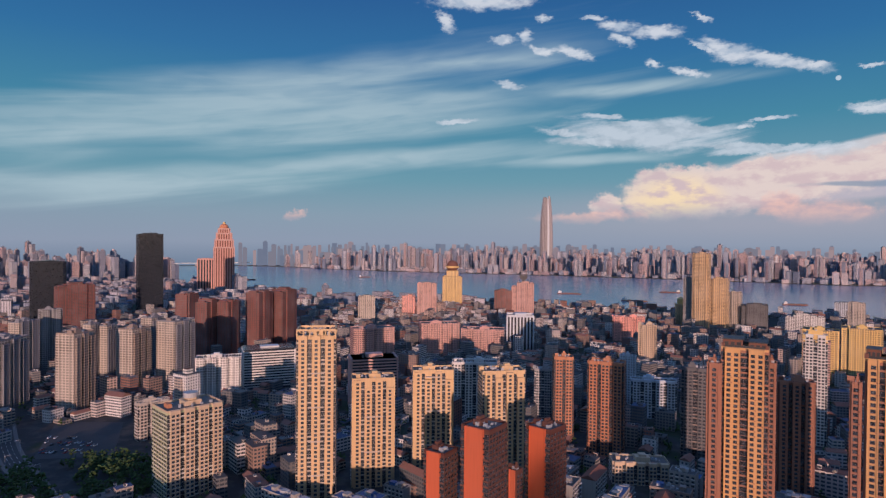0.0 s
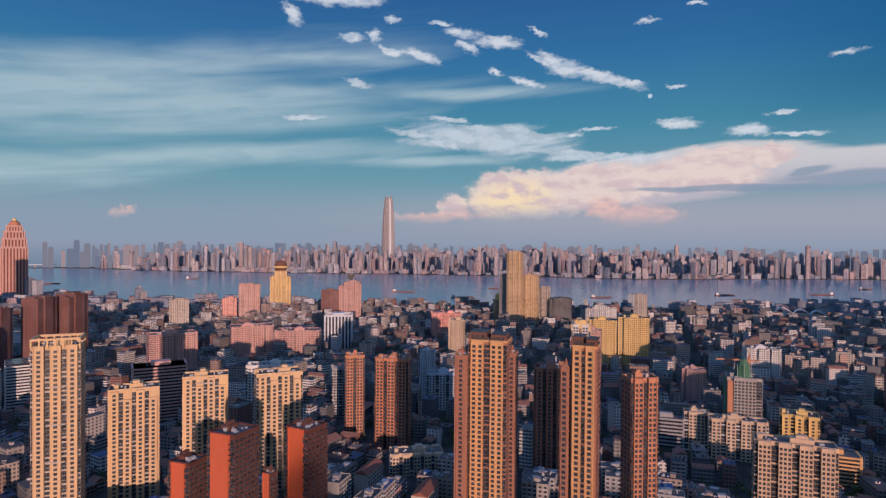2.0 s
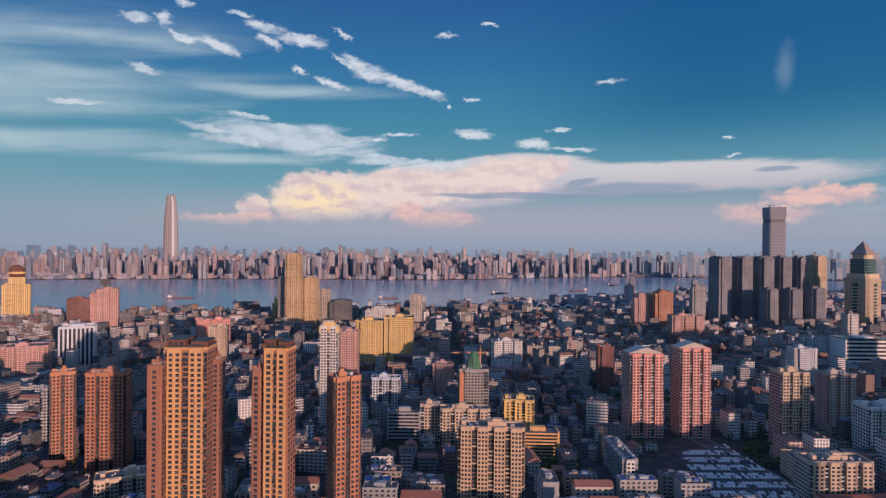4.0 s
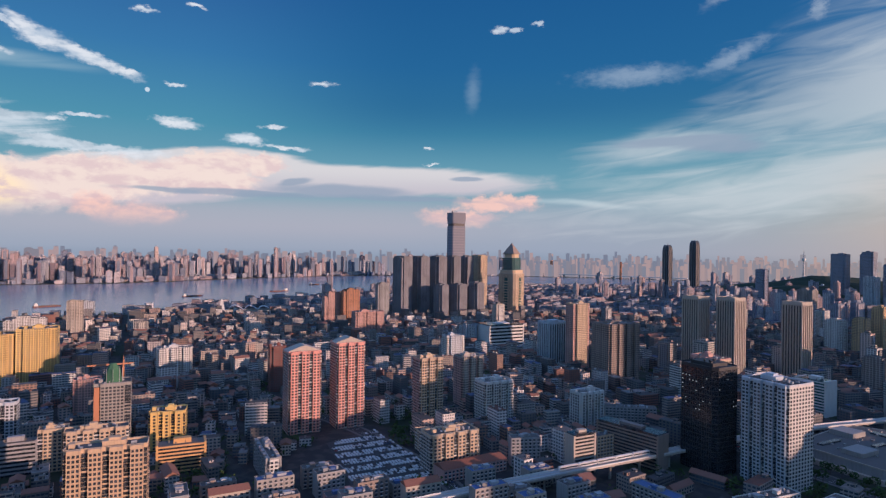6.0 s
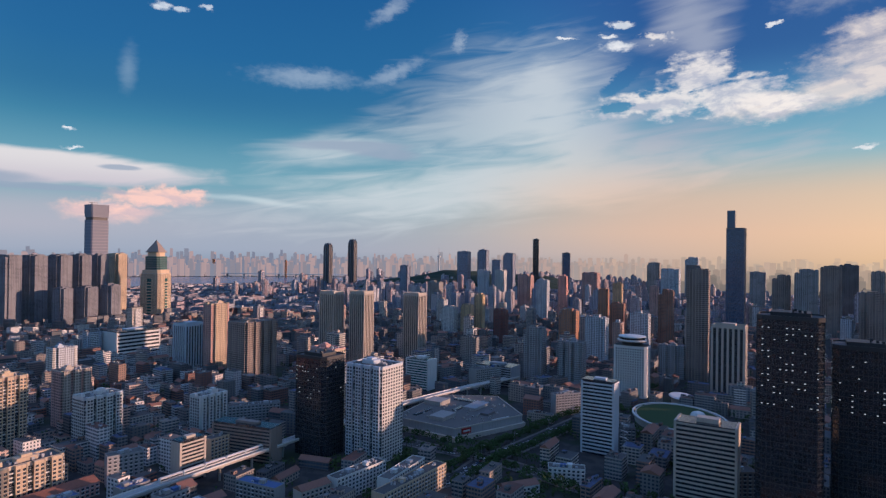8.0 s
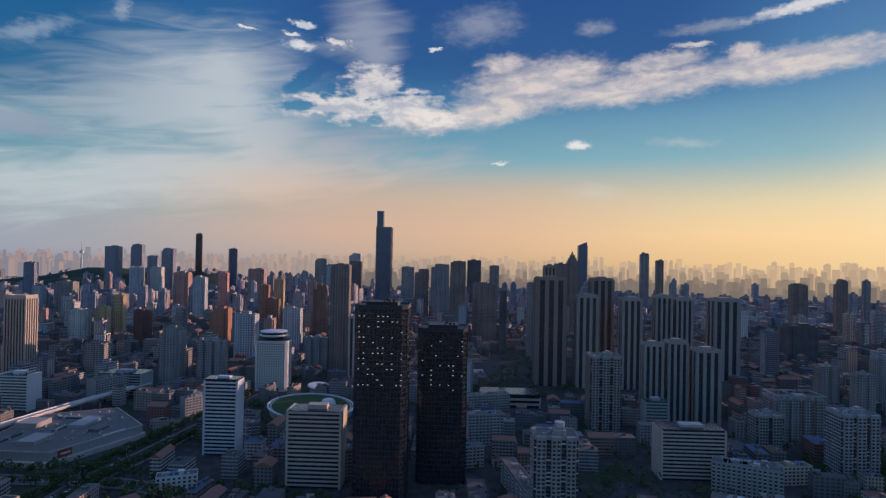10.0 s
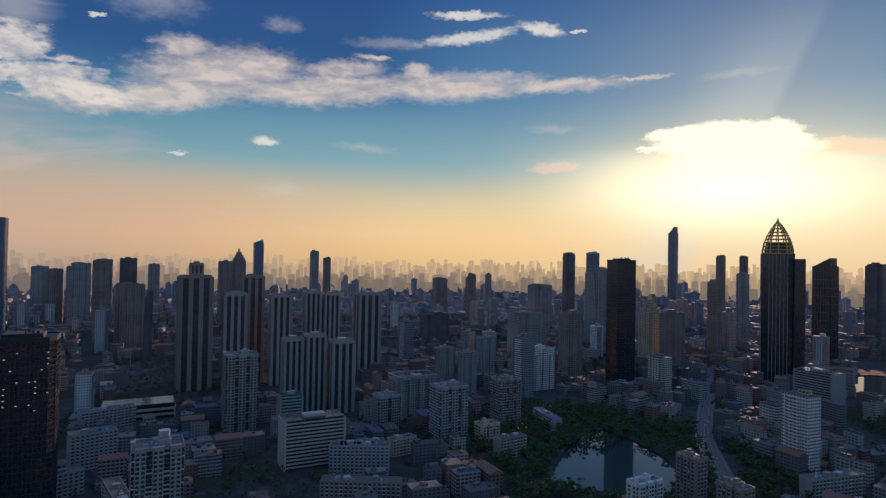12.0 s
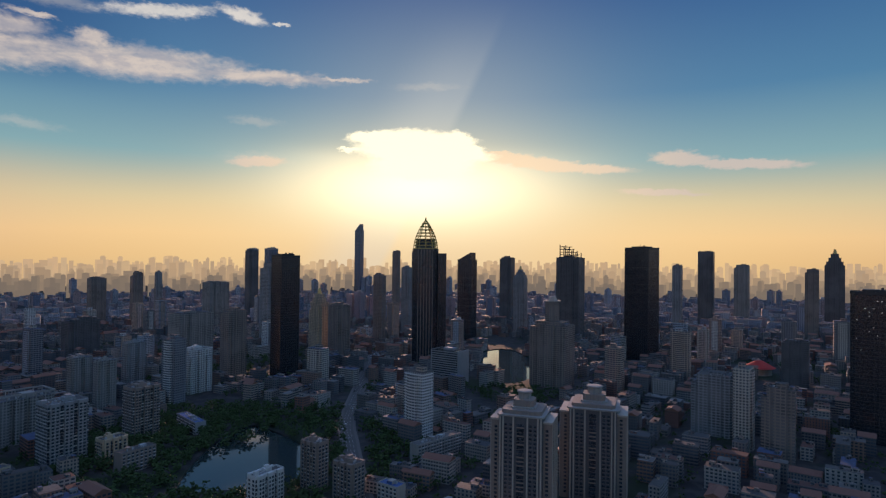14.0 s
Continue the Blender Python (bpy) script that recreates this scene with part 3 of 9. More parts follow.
M["net"] = wall_paint("green_netting", (0.05, 0.16, 0.09), 0.3)


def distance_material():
    """The far rim of the city with evening haze painted in as glow: warm towards the sun, mauve away from it."""
    m = bpy.data.materials.new("painted_haze")
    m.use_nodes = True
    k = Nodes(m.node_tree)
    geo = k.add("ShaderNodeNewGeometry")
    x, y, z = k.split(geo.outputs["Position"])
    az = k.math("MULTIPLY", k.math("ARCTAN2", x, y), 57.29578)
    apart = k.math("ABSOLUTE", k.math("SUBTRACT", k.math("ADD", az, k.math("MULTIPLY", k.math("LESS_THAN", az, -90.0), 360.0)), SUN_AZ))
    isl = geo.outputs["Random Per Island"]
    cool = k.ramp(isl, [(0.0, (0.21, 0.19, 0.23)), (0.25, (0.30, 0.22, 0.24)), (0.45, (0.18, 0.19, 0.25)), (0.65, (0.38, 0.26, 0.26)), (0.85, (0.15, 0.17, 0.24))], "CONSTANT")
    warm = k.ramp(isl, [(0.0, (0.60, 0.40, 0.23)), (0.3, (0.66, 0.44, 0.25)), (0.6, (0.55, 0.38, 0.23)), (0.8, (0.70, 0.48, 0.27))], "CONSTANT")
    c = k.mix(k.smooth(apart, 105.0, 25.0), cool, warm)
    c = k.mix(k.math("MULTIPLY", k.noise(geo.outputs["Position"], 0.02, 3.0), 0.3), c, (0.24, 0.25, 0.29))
    # Nearer blocks glow darker, as thinner haze would show them.
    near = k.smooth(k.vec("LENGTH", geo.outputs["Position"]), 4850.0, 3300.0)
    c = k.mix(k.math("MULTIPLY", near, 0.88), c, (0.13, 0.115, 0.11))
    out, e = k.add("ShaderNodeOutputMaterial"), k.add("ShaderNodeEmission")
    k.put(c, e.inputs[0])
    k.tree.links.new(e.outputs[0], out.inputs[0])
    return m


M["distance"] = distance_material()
M["crown_gold"] = wall_paint("gilded_steel", (0.62, 0.42, 0.12), 0.15, 0.05, 0.35)

# ---- builders ----
def box(bm, x0, y0, z0, x1, y1, z1, mat=0, bottom=False):
    """An upright box into a bmesh."""
    v = [bm.verts.new(p) for p in ((x0, y0, z0), (x1, y0, z0), (x1, y1, z0), (x0, y1, z0), (x0, y0, z1), (x1, y0, z1), (x1, y1, z1), (x0, y1, z1))]
    for f in ((0, 1, 5, 4), (1, 2, 6, 5), (2, 3, 7, 6), (3, 0, 4, 7), (4, 5, 6, 7)) + (((3, 2, 1, 0),) if bottom else ()):
        bm.faces.new([v[i] for i in f]).material_index = mat


def prism(bm, ring, z0, z1, mat=0, scale=1.0, centre=(0, 0)):
    """An upright prism over a ring of (x, y), its top drawn in by scale towards the centre."""
    a = [bm.verts.new((x, y, z0)) for x, y in ring]
    b = [bm.verts.new((centre[0] + (x - centre[0]) * scale, centre[1] + (y - centre[1]) * scale, z1)) for x, y in ring]
    n = len(ring)
    for i in range(n):
        bm.faces.new((a[i], a[(i + 1) % n], b[(i + 1) % n], b[i])).material_index = mat
    bm.faces.new(b).material_index = mat


def circle(r, n=24, sx=1.0, sy=1.0, cx=0.0, cy=0.0):
    return [(cx + r * sx * math.cos(2 * math.pi * i / n), cy + r * sy * math.sin(2 * math.pi * i / n)) for i in range(n)]


def mesh_of(bm, name, mats):
    me = bpy.data.meshes.new(name)
    bm.to_mesh(me)
    bm.free()
    for m in mats:
        me.materials.append(m)
    return me


def part(name, me, parent, place=(0, 0, 0), turn=0.0, label=""):
    ob = new(name, me)
    if name in ("window_row", "balcony_row"):
        tagged(ob, kind="stuff")
    ob.parent = parent
    ob.location, ob.rotation_euler = place, (0, 0, turn)
    return tagged(ob, label)


def solid(name, parent, mats, fill, place=(0, 0, 0), turn=0.0, label=""):
    bm = bmesh.new()
    fill(bm)
    return part(name, mesh_of(bm, name, mats if isinstance(mats, (list, tuple)) else [mats]), parent, place, turn, label)


def thing(name, x, y, rot, label, category, group="", z=0.0):
    ob = new(name)
    ob.location, ob.rotation_euler = (x, y, z), (0, 0, radians(rot))
    return tagged(ob, label, category, group)


FLOOR = 3.0
SHARED = {}
TAKEN = []          # discs of ground that large things stand on


def window_stack(kind, n, wide, trim, glass="glass", variant=0, cols=1):
    """The windows of one bay or recess over n floors, facing -y, shared by all like bays."""
    key = (kind, n, round(wide, 1), trim, glass, variant, cols)
    if key not in SHARED:
        rng = random.Random(n * 101 + variant * 7 + round(wide * 10) + cols)
        bm = bmesh.new()
        for c in range(cols):
            m = wide * ((c + 0.5) / cols - 0.5)
            h = min(1.05, wide / cols * 0.33) if kind == "punched" else wide / cols / 2
            for i in range(n):
                z = i * FLOOR
                if kind == "punched":
                    box(bm, m - h, -0.10, z + 0.75, m + h, 0.05, z + 2.5, 0)
                    box(bm, m - h - 0.08, -0.28, z + 0.6, m + h + 0.08, 0.0, z + 0.75, 1)
                    if rng.random() < 0.3:
                        box(bm, m + h + 0.05, -0.55, z + 0.1, m + h + 0.75, 0.0, z + 0.6, 1, True)
                else:
                    box(bm, m - h, -0.06, z + 0.15, m + h, 0.05, z + 2.65, 0)
                    box(bm, m - h - 0.1, -1.15, z - 0.12, m + h + 0.1, 0.0, z + 0.12, 1, True)
                    box(bm, m - h - 0.1, -1.2, z + 0.12, m + h + 0.1, -1.1, z + 0.95, 0 if rng.random() < 0.55 else 1)
                    if rng.random() < 0.4:
                        box(bm, m - h, -1.08, z + 0.95, m + h * rng.uniform(-0.3, 1.0), -1.0, z + 2.75, 0)
        SHARED[key] = mesh_of(bm, "windows", [M[glass], M[trim]])
    return SHARED[key]


def face_spots(w, d):
    """The four faces of a w x d block: middle of the face, its turn, its length."""
    return ((0, -d / 2, 0.0, w), (w / 2, 0, math.pi / 2, d), (0, d / 2, math.pi, w), (-w / 2, 0, -math.pi / 2, d))


def parapet(bm, w, d, z, t=0.35, h=1.3, mat=0):
    box(bm, -w / 2, -d / 2, z, w / 2, -d / 2 + t, z + h, mat)
    box(bm, -w / 2, d / 2 - t, z, w / 2, d / 2, z + h, mat)
    box(bm, -w / 2, -d / 2 + t, z, -w / 2 + t, d / 2 - t, z + h, mat)
    box(bm, w / 2 - t, -d / 2 + t, z, w / 2, d / 2 - t, z + h, mat)


def roof_clutter(bm, w, d, z, rng, n=8, mat=0):
    for _ in range(n):
        a, b = rng.uniform(-w / 2 + 1.5, w / 2 - 1.5), rng.uniform(-d / 2 + 1.5, d / 2 - 1.5)
        s, t, u = rng.uniform(0.6, 2.2), rng.uniform(0.6, 2.2), rng.uniform(0.7, 2.4)
        box(bm, a - s / 2, b - t / 2, z, a + s / 2, b + t / 2, z + u, mat)


def bay_ring(b, out):
    """Outline of a projecting bay with a fin at each side."""
    return [(b + 0.12, 0.5), (-b - 0.12, 0.5), (-b - 0.12, -out - 0.45), (-b + 0.4, -out - 0.45), (-b + 0.4, -out), (b - 0.4, -out), (b - 0.4, -out - 0.45), (b + 0.12, -out - 0.45)]


def apartment_tower(x, y, rot, w, d, h, wall="cream", trim="white", bay="", label="", bays=3, step=0.0, crown="", ties=0, glass="glass", side="", seed=1, slot=2.7, accent="", category="apartment tower", name="apartment_tower", group=""):
    """A tower of flats: a core, bays that stand forward, stacks of windows and balconies, parapet, plant rooms."""
    rng = random.Random(seed * 77 + int(w * 10))
    ob = thing(name, x, y, rot, label, category, group)
    TAKEN.append((x, y, 0.5 * math.hypot(w, d) + 4))
    bay = bay or wall
    near = math.hypot(x - 90, y + 110) < 790
    lead = "" if near else "win_"
    out = min(2.3, w * 0.075)
    cw, cd = w - 0.02, d - 2 * out
    if crown in ("frame", "boxes"):
        h -= 5.5
    n = max(3, int((h - 3) / FLOOR))
    top = n * FLOOR + 1.5
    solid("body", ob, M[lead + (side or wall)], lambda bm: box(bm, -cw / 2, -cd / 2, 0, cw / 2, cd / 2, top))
    pitch = w / bays
    bw = pitch * 0.62
    bay_top = []
    for f, (turn, sgn) in enumerate(((0.0, -1), (math.pi, 1))):
        for i in range(bays):
            bx = (-w / 2 + pitch * (i + 0.5)) * (1 if f == 0 else -1)
            t = top - (step if (i % 2 == 0) == (bays % 2 == 1) and step else 0) + (1.2 if not step else 0)
            bh = t
            bay_top.append(t)
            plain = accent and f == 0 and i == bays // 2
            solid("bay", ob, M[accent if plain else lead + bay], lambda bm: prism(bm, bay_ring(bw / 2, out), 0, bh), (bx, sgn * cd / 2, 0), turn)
            nb = int((bh - 1.0) / FLOOR)
            cols = max(1, int(bw / slot))
            if near and not plain:
                part("window_row", window_stack("punched", nb, bw, trim, glass, i % 3, cols), ob, (bx, sgn * (cd / 2 + out), 0.3), turn)
        for i in range(bays + 1):
            gw = (pitch - bw) if 0 < i < bays else (pitch - bw) / 2
            gx = (-w / 2 + pitch * i) if 0 < i < bays else ((-w / 2 + gw / 2) if i == 0 else (w / 2 - gw / 2))
            if gw > 1.6 and near:
                part("balcony_row", window_stack("balcony", n, gw * 0.86, trim, glass, i % 3), ob, (gx * (1 if f == 0 else -1), sgn * cd / 2, 0.3), turn)
    for sx in (-1, 1):
        if near:
            part("window_row", window_stack("punched", n, cd, trim, glass, 1, max(2, int(cd / (slot + 0.5)))), ob, (sx * cw / 2, 0, 0.3), sx * math.pi / 2)
    if ties:
        for i in range(1, int(top / (FLOOR * ties)) + 1):
            if i * ties * FLOOR < top - 3:
                solid("ledge", ob, M[trim], lambda bm: box(bm, -w * 0.19, -d / 2 - 0.5, i * ties * FLOOR, w * 0.19, -cd / 2, i * ties * FLOOR + 0.9, 0, True))
    solid("parapet", ob, M[bay], lambda bm: parapet(bm, cw, cd, top, 0.4, 1.4))
    solid("roof", ob, M["roofing"], lambda bm: box(bm, -cw / 2 + 0.4, -cd / 2 + 0.4, top - 0.5, cw / 2 - 0.4, cd / 2 - 0.4, top + 0.15))
    tagged(solid("roof_equipment", ob, M["metal"], lambda bm: roof_clutter(bm, cw * 0.8, cd * 0.7, top + 0.1, rng, 12)), kind="stuff")
    pw, pd = w * rng.uniform(0.22, 0.34), d * rng.uniform(0.28, 0.4)
    px = rng.uniform(-0.15, 0.15) * w
    if crown == "frame":
        def frame_top(bm):
            for i in range(7):
                a = -w / 2 + 0.5 + (w - 1) * i / 6
                for b in (-d / 2 + 0.6, d / 2 - 0.6):
                    box(bm, a - 0.5, b - 0.5, top, a + 0.5, b + 0.5, top + 4.6)
            for b in (-d / 2 + 0.6, d / 2 - 0.6):
                box(bm, -w / 2, b - 0.6, top + 4.6, w / 2, b + 0.6, top + 6.0, 0, True)
            for a in (-w / 2 + 0.6, w / 2 - 0.6):
                box(bm, a - 0.6, -d / 2 + 1.2, top + 4.6, a + 0.6, d / 2 - 1.2, top + 6.0, 0, True)
        solid("roof_frame", ob, M[bay], frame_top)
        solid("plant_room", ob, M[wall], lambda bm: box(bm, px - pw / 2, -pd / 2, top, px + pw / 2, pd / 2, top + 4.4))
    elif crown == "boxes":
        # two dark plant rooms side by side behind a glazed balustrade
        for a, b, z in ((-w * 0.26, w * 0.21, 5.6), (w * 0.27, w * 0.19, 4.6)):
            room = solid("plant_room", ob, M[wall], lambda bm: box(bm, a - b, -cd * 0.40, top + 0.15, a + b, cd * 0.42, top + z))
            solid("coping", room, M["soot"], lambda bm: box(bm, a - b - 0.3, -cd * 0.40 - 0.3, top + z, a + b + 0.3, cd * 0.42 + 0.3, top + z + 0.5, 0, True))
            for i in range(3):
                c = a + b * (i - 1) * 0.62
                solid("louvre", room, M["soot"], lambda bm: box(bm, c - b * 0.2, -cd * 0.40 - 0.12, top + 1.4, c + b * 0.2, -cd * 0.40 + 0.05, top + z - 1.2))
        solid("balustrade", ob, M["soot"], lambda bm: parapet(bm, cw - 0.6, cd - 0.6, top + 1.4, 0.12, 1.3))
        for sx in (-1, 1):
            solid("corner_post", ob, M[wall], lambda bm: box(bm, sx * cw * 0.46 - 0.9, -cd / 2, top + 1.4, sx * cw * 0.46 + 0.9, -cd / 2 + 1.8, top + 3.6))
    elif crown == "gable":
        def gable(bm):
            a, b, z = w * 0.52, d * 0.3, top + 1.0
            v = [bm.verts.new(p) for p in ((-a, -b, z), (a, -b, z), (a, b, z), (-a, b, z), (0, -b, z + 6), (0, b, z + 6))]
            for f in ((0, 4, 5, 3), (4, 1, 2, 5), (0, 1, 4), (2, 3, 5)):
                bm.faces.new([v[i] for i in f])
        solid("gable_roof", ob, M["stone"], gable)
        solid("plant_room", ob, M[bay], lambda bm: box(bm, -pw / 2, -pd / 2, top, pw / 2, pd / 2, top + 4))
    else:
        solid("plant_room", ob, M[bay], lambda bm: (box(bm, px - pw / 2, -pd / 2, top, px + pw / 2, pd / 2, top + 3.6), box(bm, px - pw / 4, -pd / 3, top + 3.6, px + pw / 4, pd / 3, top + 5.4)))
        solid("stair_head", ob, M[wall], lambda bm: box(bm, -px * 1.4 - w * 0.3 - 1.6, -pd / 3, top, -px * 1.4 - w * 0.3 + 1.6, pd / 3, top + 3.4))
    if crown == "tank":
        solid("water_tank", ob, M["metal"], lambda bm: prism(bm, circle(pw * 0.42, 16, cx=px), top + 5.4, top + 9.0))
    return ob


def ribbed_tower(x, y, rot, w, d, h, wall="white", label="", ribs=7, glass="glass_dark", podium=0.0, crown=2.0, category="tower", name="residential_tower", group=""):
    """A tower with pale upright piers and dark glass between, slab edges at the floors."""
    ob = thing(name, x, y, rot, label, category, group)
    TAKEN.append((x, y, 0.5 * math.hypot(w, d) + 4))
    solid("glazed_core", ob, M[glass], lambda bm: box(bm, -w / 2 + 0.8, -d / 2 + 0.8, 0, w / 2 - 0.8, d / 2 - 0.8, h - 2))
    n = int(h / FLOOR)
    key = ("pier", round(h), wall, round(w / ribs, 1))
    if key not in SHARED:
        bm = bmesh.new()
        pw = w / ribs * 0.42
        box(bm, -pw / 2, -0.45, 0, pw / 2, 0.85, h)
        SHARED[key] = mesh_of(bm, "pier", [M[wall]])
    for fx, fy, turn, ln in face_spots(w, d):
        m = max(2, int(round(ln / (w / ribs))))
        for i in range(m + 1):
            s = -ln / 2 + 0.9 + (ln - 1.8) * i / m
            ax, ay = math.cos(turn), math.sin(turn)
            part("pier", SHARED[key], ob, (fx + ax * s, fy + ay * s, 0), turn)

        def slabs(bm):
            for i in range(1, n):
                box(bm, -ln / 2 + 0.9, 0.45, i * FLOOR - 0.3, ln / 2 - 0.9, 0.9, i * FLOOR + 0.3, 0, True)
        skey = ("slabs", n, round(ln, 1), wall)
        if skey not in SHARED:
            bm = bmesh.new()
            slabs(bm)
            SHARED[skey] = mesh_of(bm, "slab_edges", [M["darkgrey"]])
        tagged(part("slab_edges", SHARED[skey], ob, (fx, fy, 0), turn), kind="stuff")
    solid("parapet", ob, M[wall], lambda bm: parapet(bm, w - 0.4, d - 0.4, h - 2, 0.6, crown + 2))
    solid("roof", ob, M["roofing"], lambda bm: (box(bm, -w / 2 + 1.5, -d / 2 + 1.5, h - 2.0, w / 2 - 1.5, d / 2 - 1.5, h - 1.4), roof_clutter(bm, w * 0.7, d * 0.7, h - 1.5, random.Random(int(w * 10)), 6)))
    solid("plant_room", ob, M[wall], lambda bm: box(bm, -w * 0.2, -d * 0.22, h - 1.5, w * 0.2, d * 0.22, h + 4))
    if podium:
        solid("podium", ob, M["stone"], lambda bm: box(bm, -w * 0.75, -d * 0.85, 0, w * 0.75, d * 0.85, podium))
    return ob


def banded_block(x, y, rot, w, d, h, wall="white", label="", glass="glass_dark", curve=False, podium=0.0, category="office building", name="office_building", floor=3.4, group="", face=""):
    """An office block with a solid band at each floor and strip windows between."""
    ob = thing(name, x, y, rot, label, category, group)
    TAKEN.append((x, y, 0.5 * math.hypot(w, d) + 4))
    ring = circle(0.5, 32, w, d) if curve else [(-w / 2, -d / 2), (w / 2, -d / 2), (w / 2, d / 2), (-w / 2, d / 2)]
    inner = [(a * 0.985, b * 0.975) for a, b in ring]
    solid("glazed_core", ob, M[glass], lambda bm: prism(bm, inner, 0, h - 0.6))
    n = int(h / floor)
    key = ("band", round(w, 1), round(d, 1), wall, curve)
    if key not in SHARED:
        bm = bmesh.new()
        prism(bm, ring, 0, floor * 0.48)
        bm.faces.new([bm.verts.new((a, b, 0)) for a, b in reversed(ring)])
        SHARED[key] = mesh_of(bm, "floor_band", [M[wall]])
    for i in range(1, n + 1):
        part("floor_band", SHARED[key], ob, (0, 0, i * floor - floor * 0.48))
    top = n * floor
    rng = random.Random(int(w * 13))
    solid("roof", ob, M["roofing"], lambda bm: (prism(bm, [(a * 0.96, b * 0.96) for a, b in ring], top - 0.3, top + 0.2), roof_clutter(bm, w * 0.6, d * 0.6, top + 0.1, rng, 10)))
    solid("plant_room", ob, M[wall], lambda bm: box(bm, -w * 0.16, -d * 0.2, top, w * 0.2, d * 0.2, top + 4.2))
    if not curve:
        for sx in (-1, 1):
            solid("corner_pier", ob, M[face or wall], lambda bm: box(bm, -0.9, -d / 2 - 0.3, 0, 0.9, d / 2 + 0.3, top + 1.2), (sx * (w / 2 - 0.6), 0, 0))
    if podium:
        solid("podium", ob, M["stone"], lambda bm: box(bm, -w * 0.7, -d * 0.8, 0, w * 0.7, d * 0.8, podium))
    return ob


def glass_tower(x, y, rot, w, d, h, glass="glass_dark", label="", frame_c="darkgrey", bevel=0.12, lights=0, slope=0.0, mast=0.0, taper=1.0, step=0.0, category="skyscraper", name="glass_tower", pitch=4.2, seed=3):
    """A curtain-walled tower with chamfered corners, mullions and floor lines."""
    ob = thing(name, x, y, rot, label, category)
    TAKEN.append((x, y, 0.5 * math.hypot(w, d) + 4))
    c = min(w, d) * bevel
    ring = [(-w / 2 + c, -d / 2), (w / 2 - c, -d / 2), (w / 2, -d / 2 + c), (w / 2, d / 2 - c), (w / 2 - c, d / 2), (-w / 2 + c, d / 2), (-w / 2, d / 2 - c), (-w / 2, -d / 2 + c)]

    def shaft(bm):
        prism(bm, ring, 0, h - slope, 0, taper)
        if slope:
            v = [bm.verts.new(p) for p in ((-w / 2 + c, -d / 2 + c, h - slope), (w / 2 - c, -d / 2 + c, h - slope), (w / 2 - c, d / 2 - c, h - slope), (-w / 2 + c, d / 2 - c, h - slope), (w / 2 - c, -d / 2 + c, h), (w / 2 - c, d / 2 - c, h))]
            for f in ((0, 1, 4), (1, 2, 5, 4), (2, 3, 5), (3, 0, 4, 5)):
                bm.faces.new([v[i] for i in f])
    solid("glass_shaft", ob, M[glass], shaft)
    gap = 4.0 if math.hypot(x - 90, y + 110) < 1100 else 16.0
    n = int((h - slope) / gap)
    if taper == 1.0:
        key = ("ringband", round(w, 1), round(d, 1), frame_c)
        if key not in SHARED:
            bm = bmesh.new()
            prism(bm, [(a * 1.006, b * 1.006) for a, b in ring], 0, 0.6)
            bm.faces.new([bm.verts.new((a * 1.006, b * 1.006, 0)) for a, b in reversed(ring)])
            SHARED[key] = mesh_of(bm, "floor_line", [M[frame_c]])
        for i in range(1, n):
            part("floor_line", SHARED[key], ob, (0, 0, i * gap))
        key = ("mullion", round(h - slope), frame_c)
        if key not in SHARED:
            bm = bmesh.new()
            box(bm, -0.18, -0.22, 0, 0.18, 0.1, h - slope)
            SHARED[key] = mesh_of(bm, "mullion", [M[frame_c]])
        for fx, fy, turn, ln in face_spots(w, d):
            m = max(2, int((ln - 2 * c) / pitch))
            for i in range(m + 1):
                s = -ln / 2 + c + (ln - 2 * c) * i / m
                part("mullion", SHARED[key], ob, (fx + math.cos(turn) * s, fy + math.sin(turn) * s, 0), turn)
    if not slope and taper == 1.0:
        solid("roof", ob, M["roofing"], lambda bm: prism(bm, [(a * 0.97, b * 0.97) for a, b in ring], h, h + 0.3))
        solid("parapet", ob, M[frame_c], lambda bm: [strip(bm, [p, q], 0.35, h - 1.5, h + 1.4) for p, q in zip(ring, ring[1:] + ring[:1])])
    if step:
        solid("upper_shaft", ob, M[glass], lambda bm: box(bm, -w * 0.48, -d * 0.3, h - 1, -w * 0.05, d * 0.3, h + step))
    elif not slope:
        solid("roof_plant", ob, M[frame_c], lambda bm: (box(bm, -w * 0.3, -d * 0.3, h, w * 0.3, d * 0.3, h + 3.5), roof_clutter(bm, w * 0.6, d * 0.6, h + 3.4, random.Random(5), 5)))
    if mast:
        solid("mast", ob, M["metal"], lambda bm: prism(bm, circle(0.9, 8), h, h + mast, 0, 0.2))
    if lights:
        rng = random.Random(seed)
        bm = bmesh.new()
        box(bm, -0.55, -0.12, 0, 0.55, 0.0, 0.55)
        me = mesh_of(bm, "lit_pane", [M["lit"]])
        for _ in range(lights):
            fx, fy, turn, ln = face_spots(w, d)[rng.choice((0, 0, 3, 1))]
            s = (rng.randrange(int(ln / 4)) - int(ln / 4) / 2 + 0.5) * 4.0 * 0.9
            part("lit_pane", me, ob, (fx + math.cos(turn) * s + 0.3 * math.sin(turn), fy + math.sin(turn) * s - 0.3 * math.cos(turn), 4.0 * rng.randrange(int(h * 0.15), max(int(h * 0.15) + 1, int(h / 4) - 1)) + 1.6), turn)
    return ob


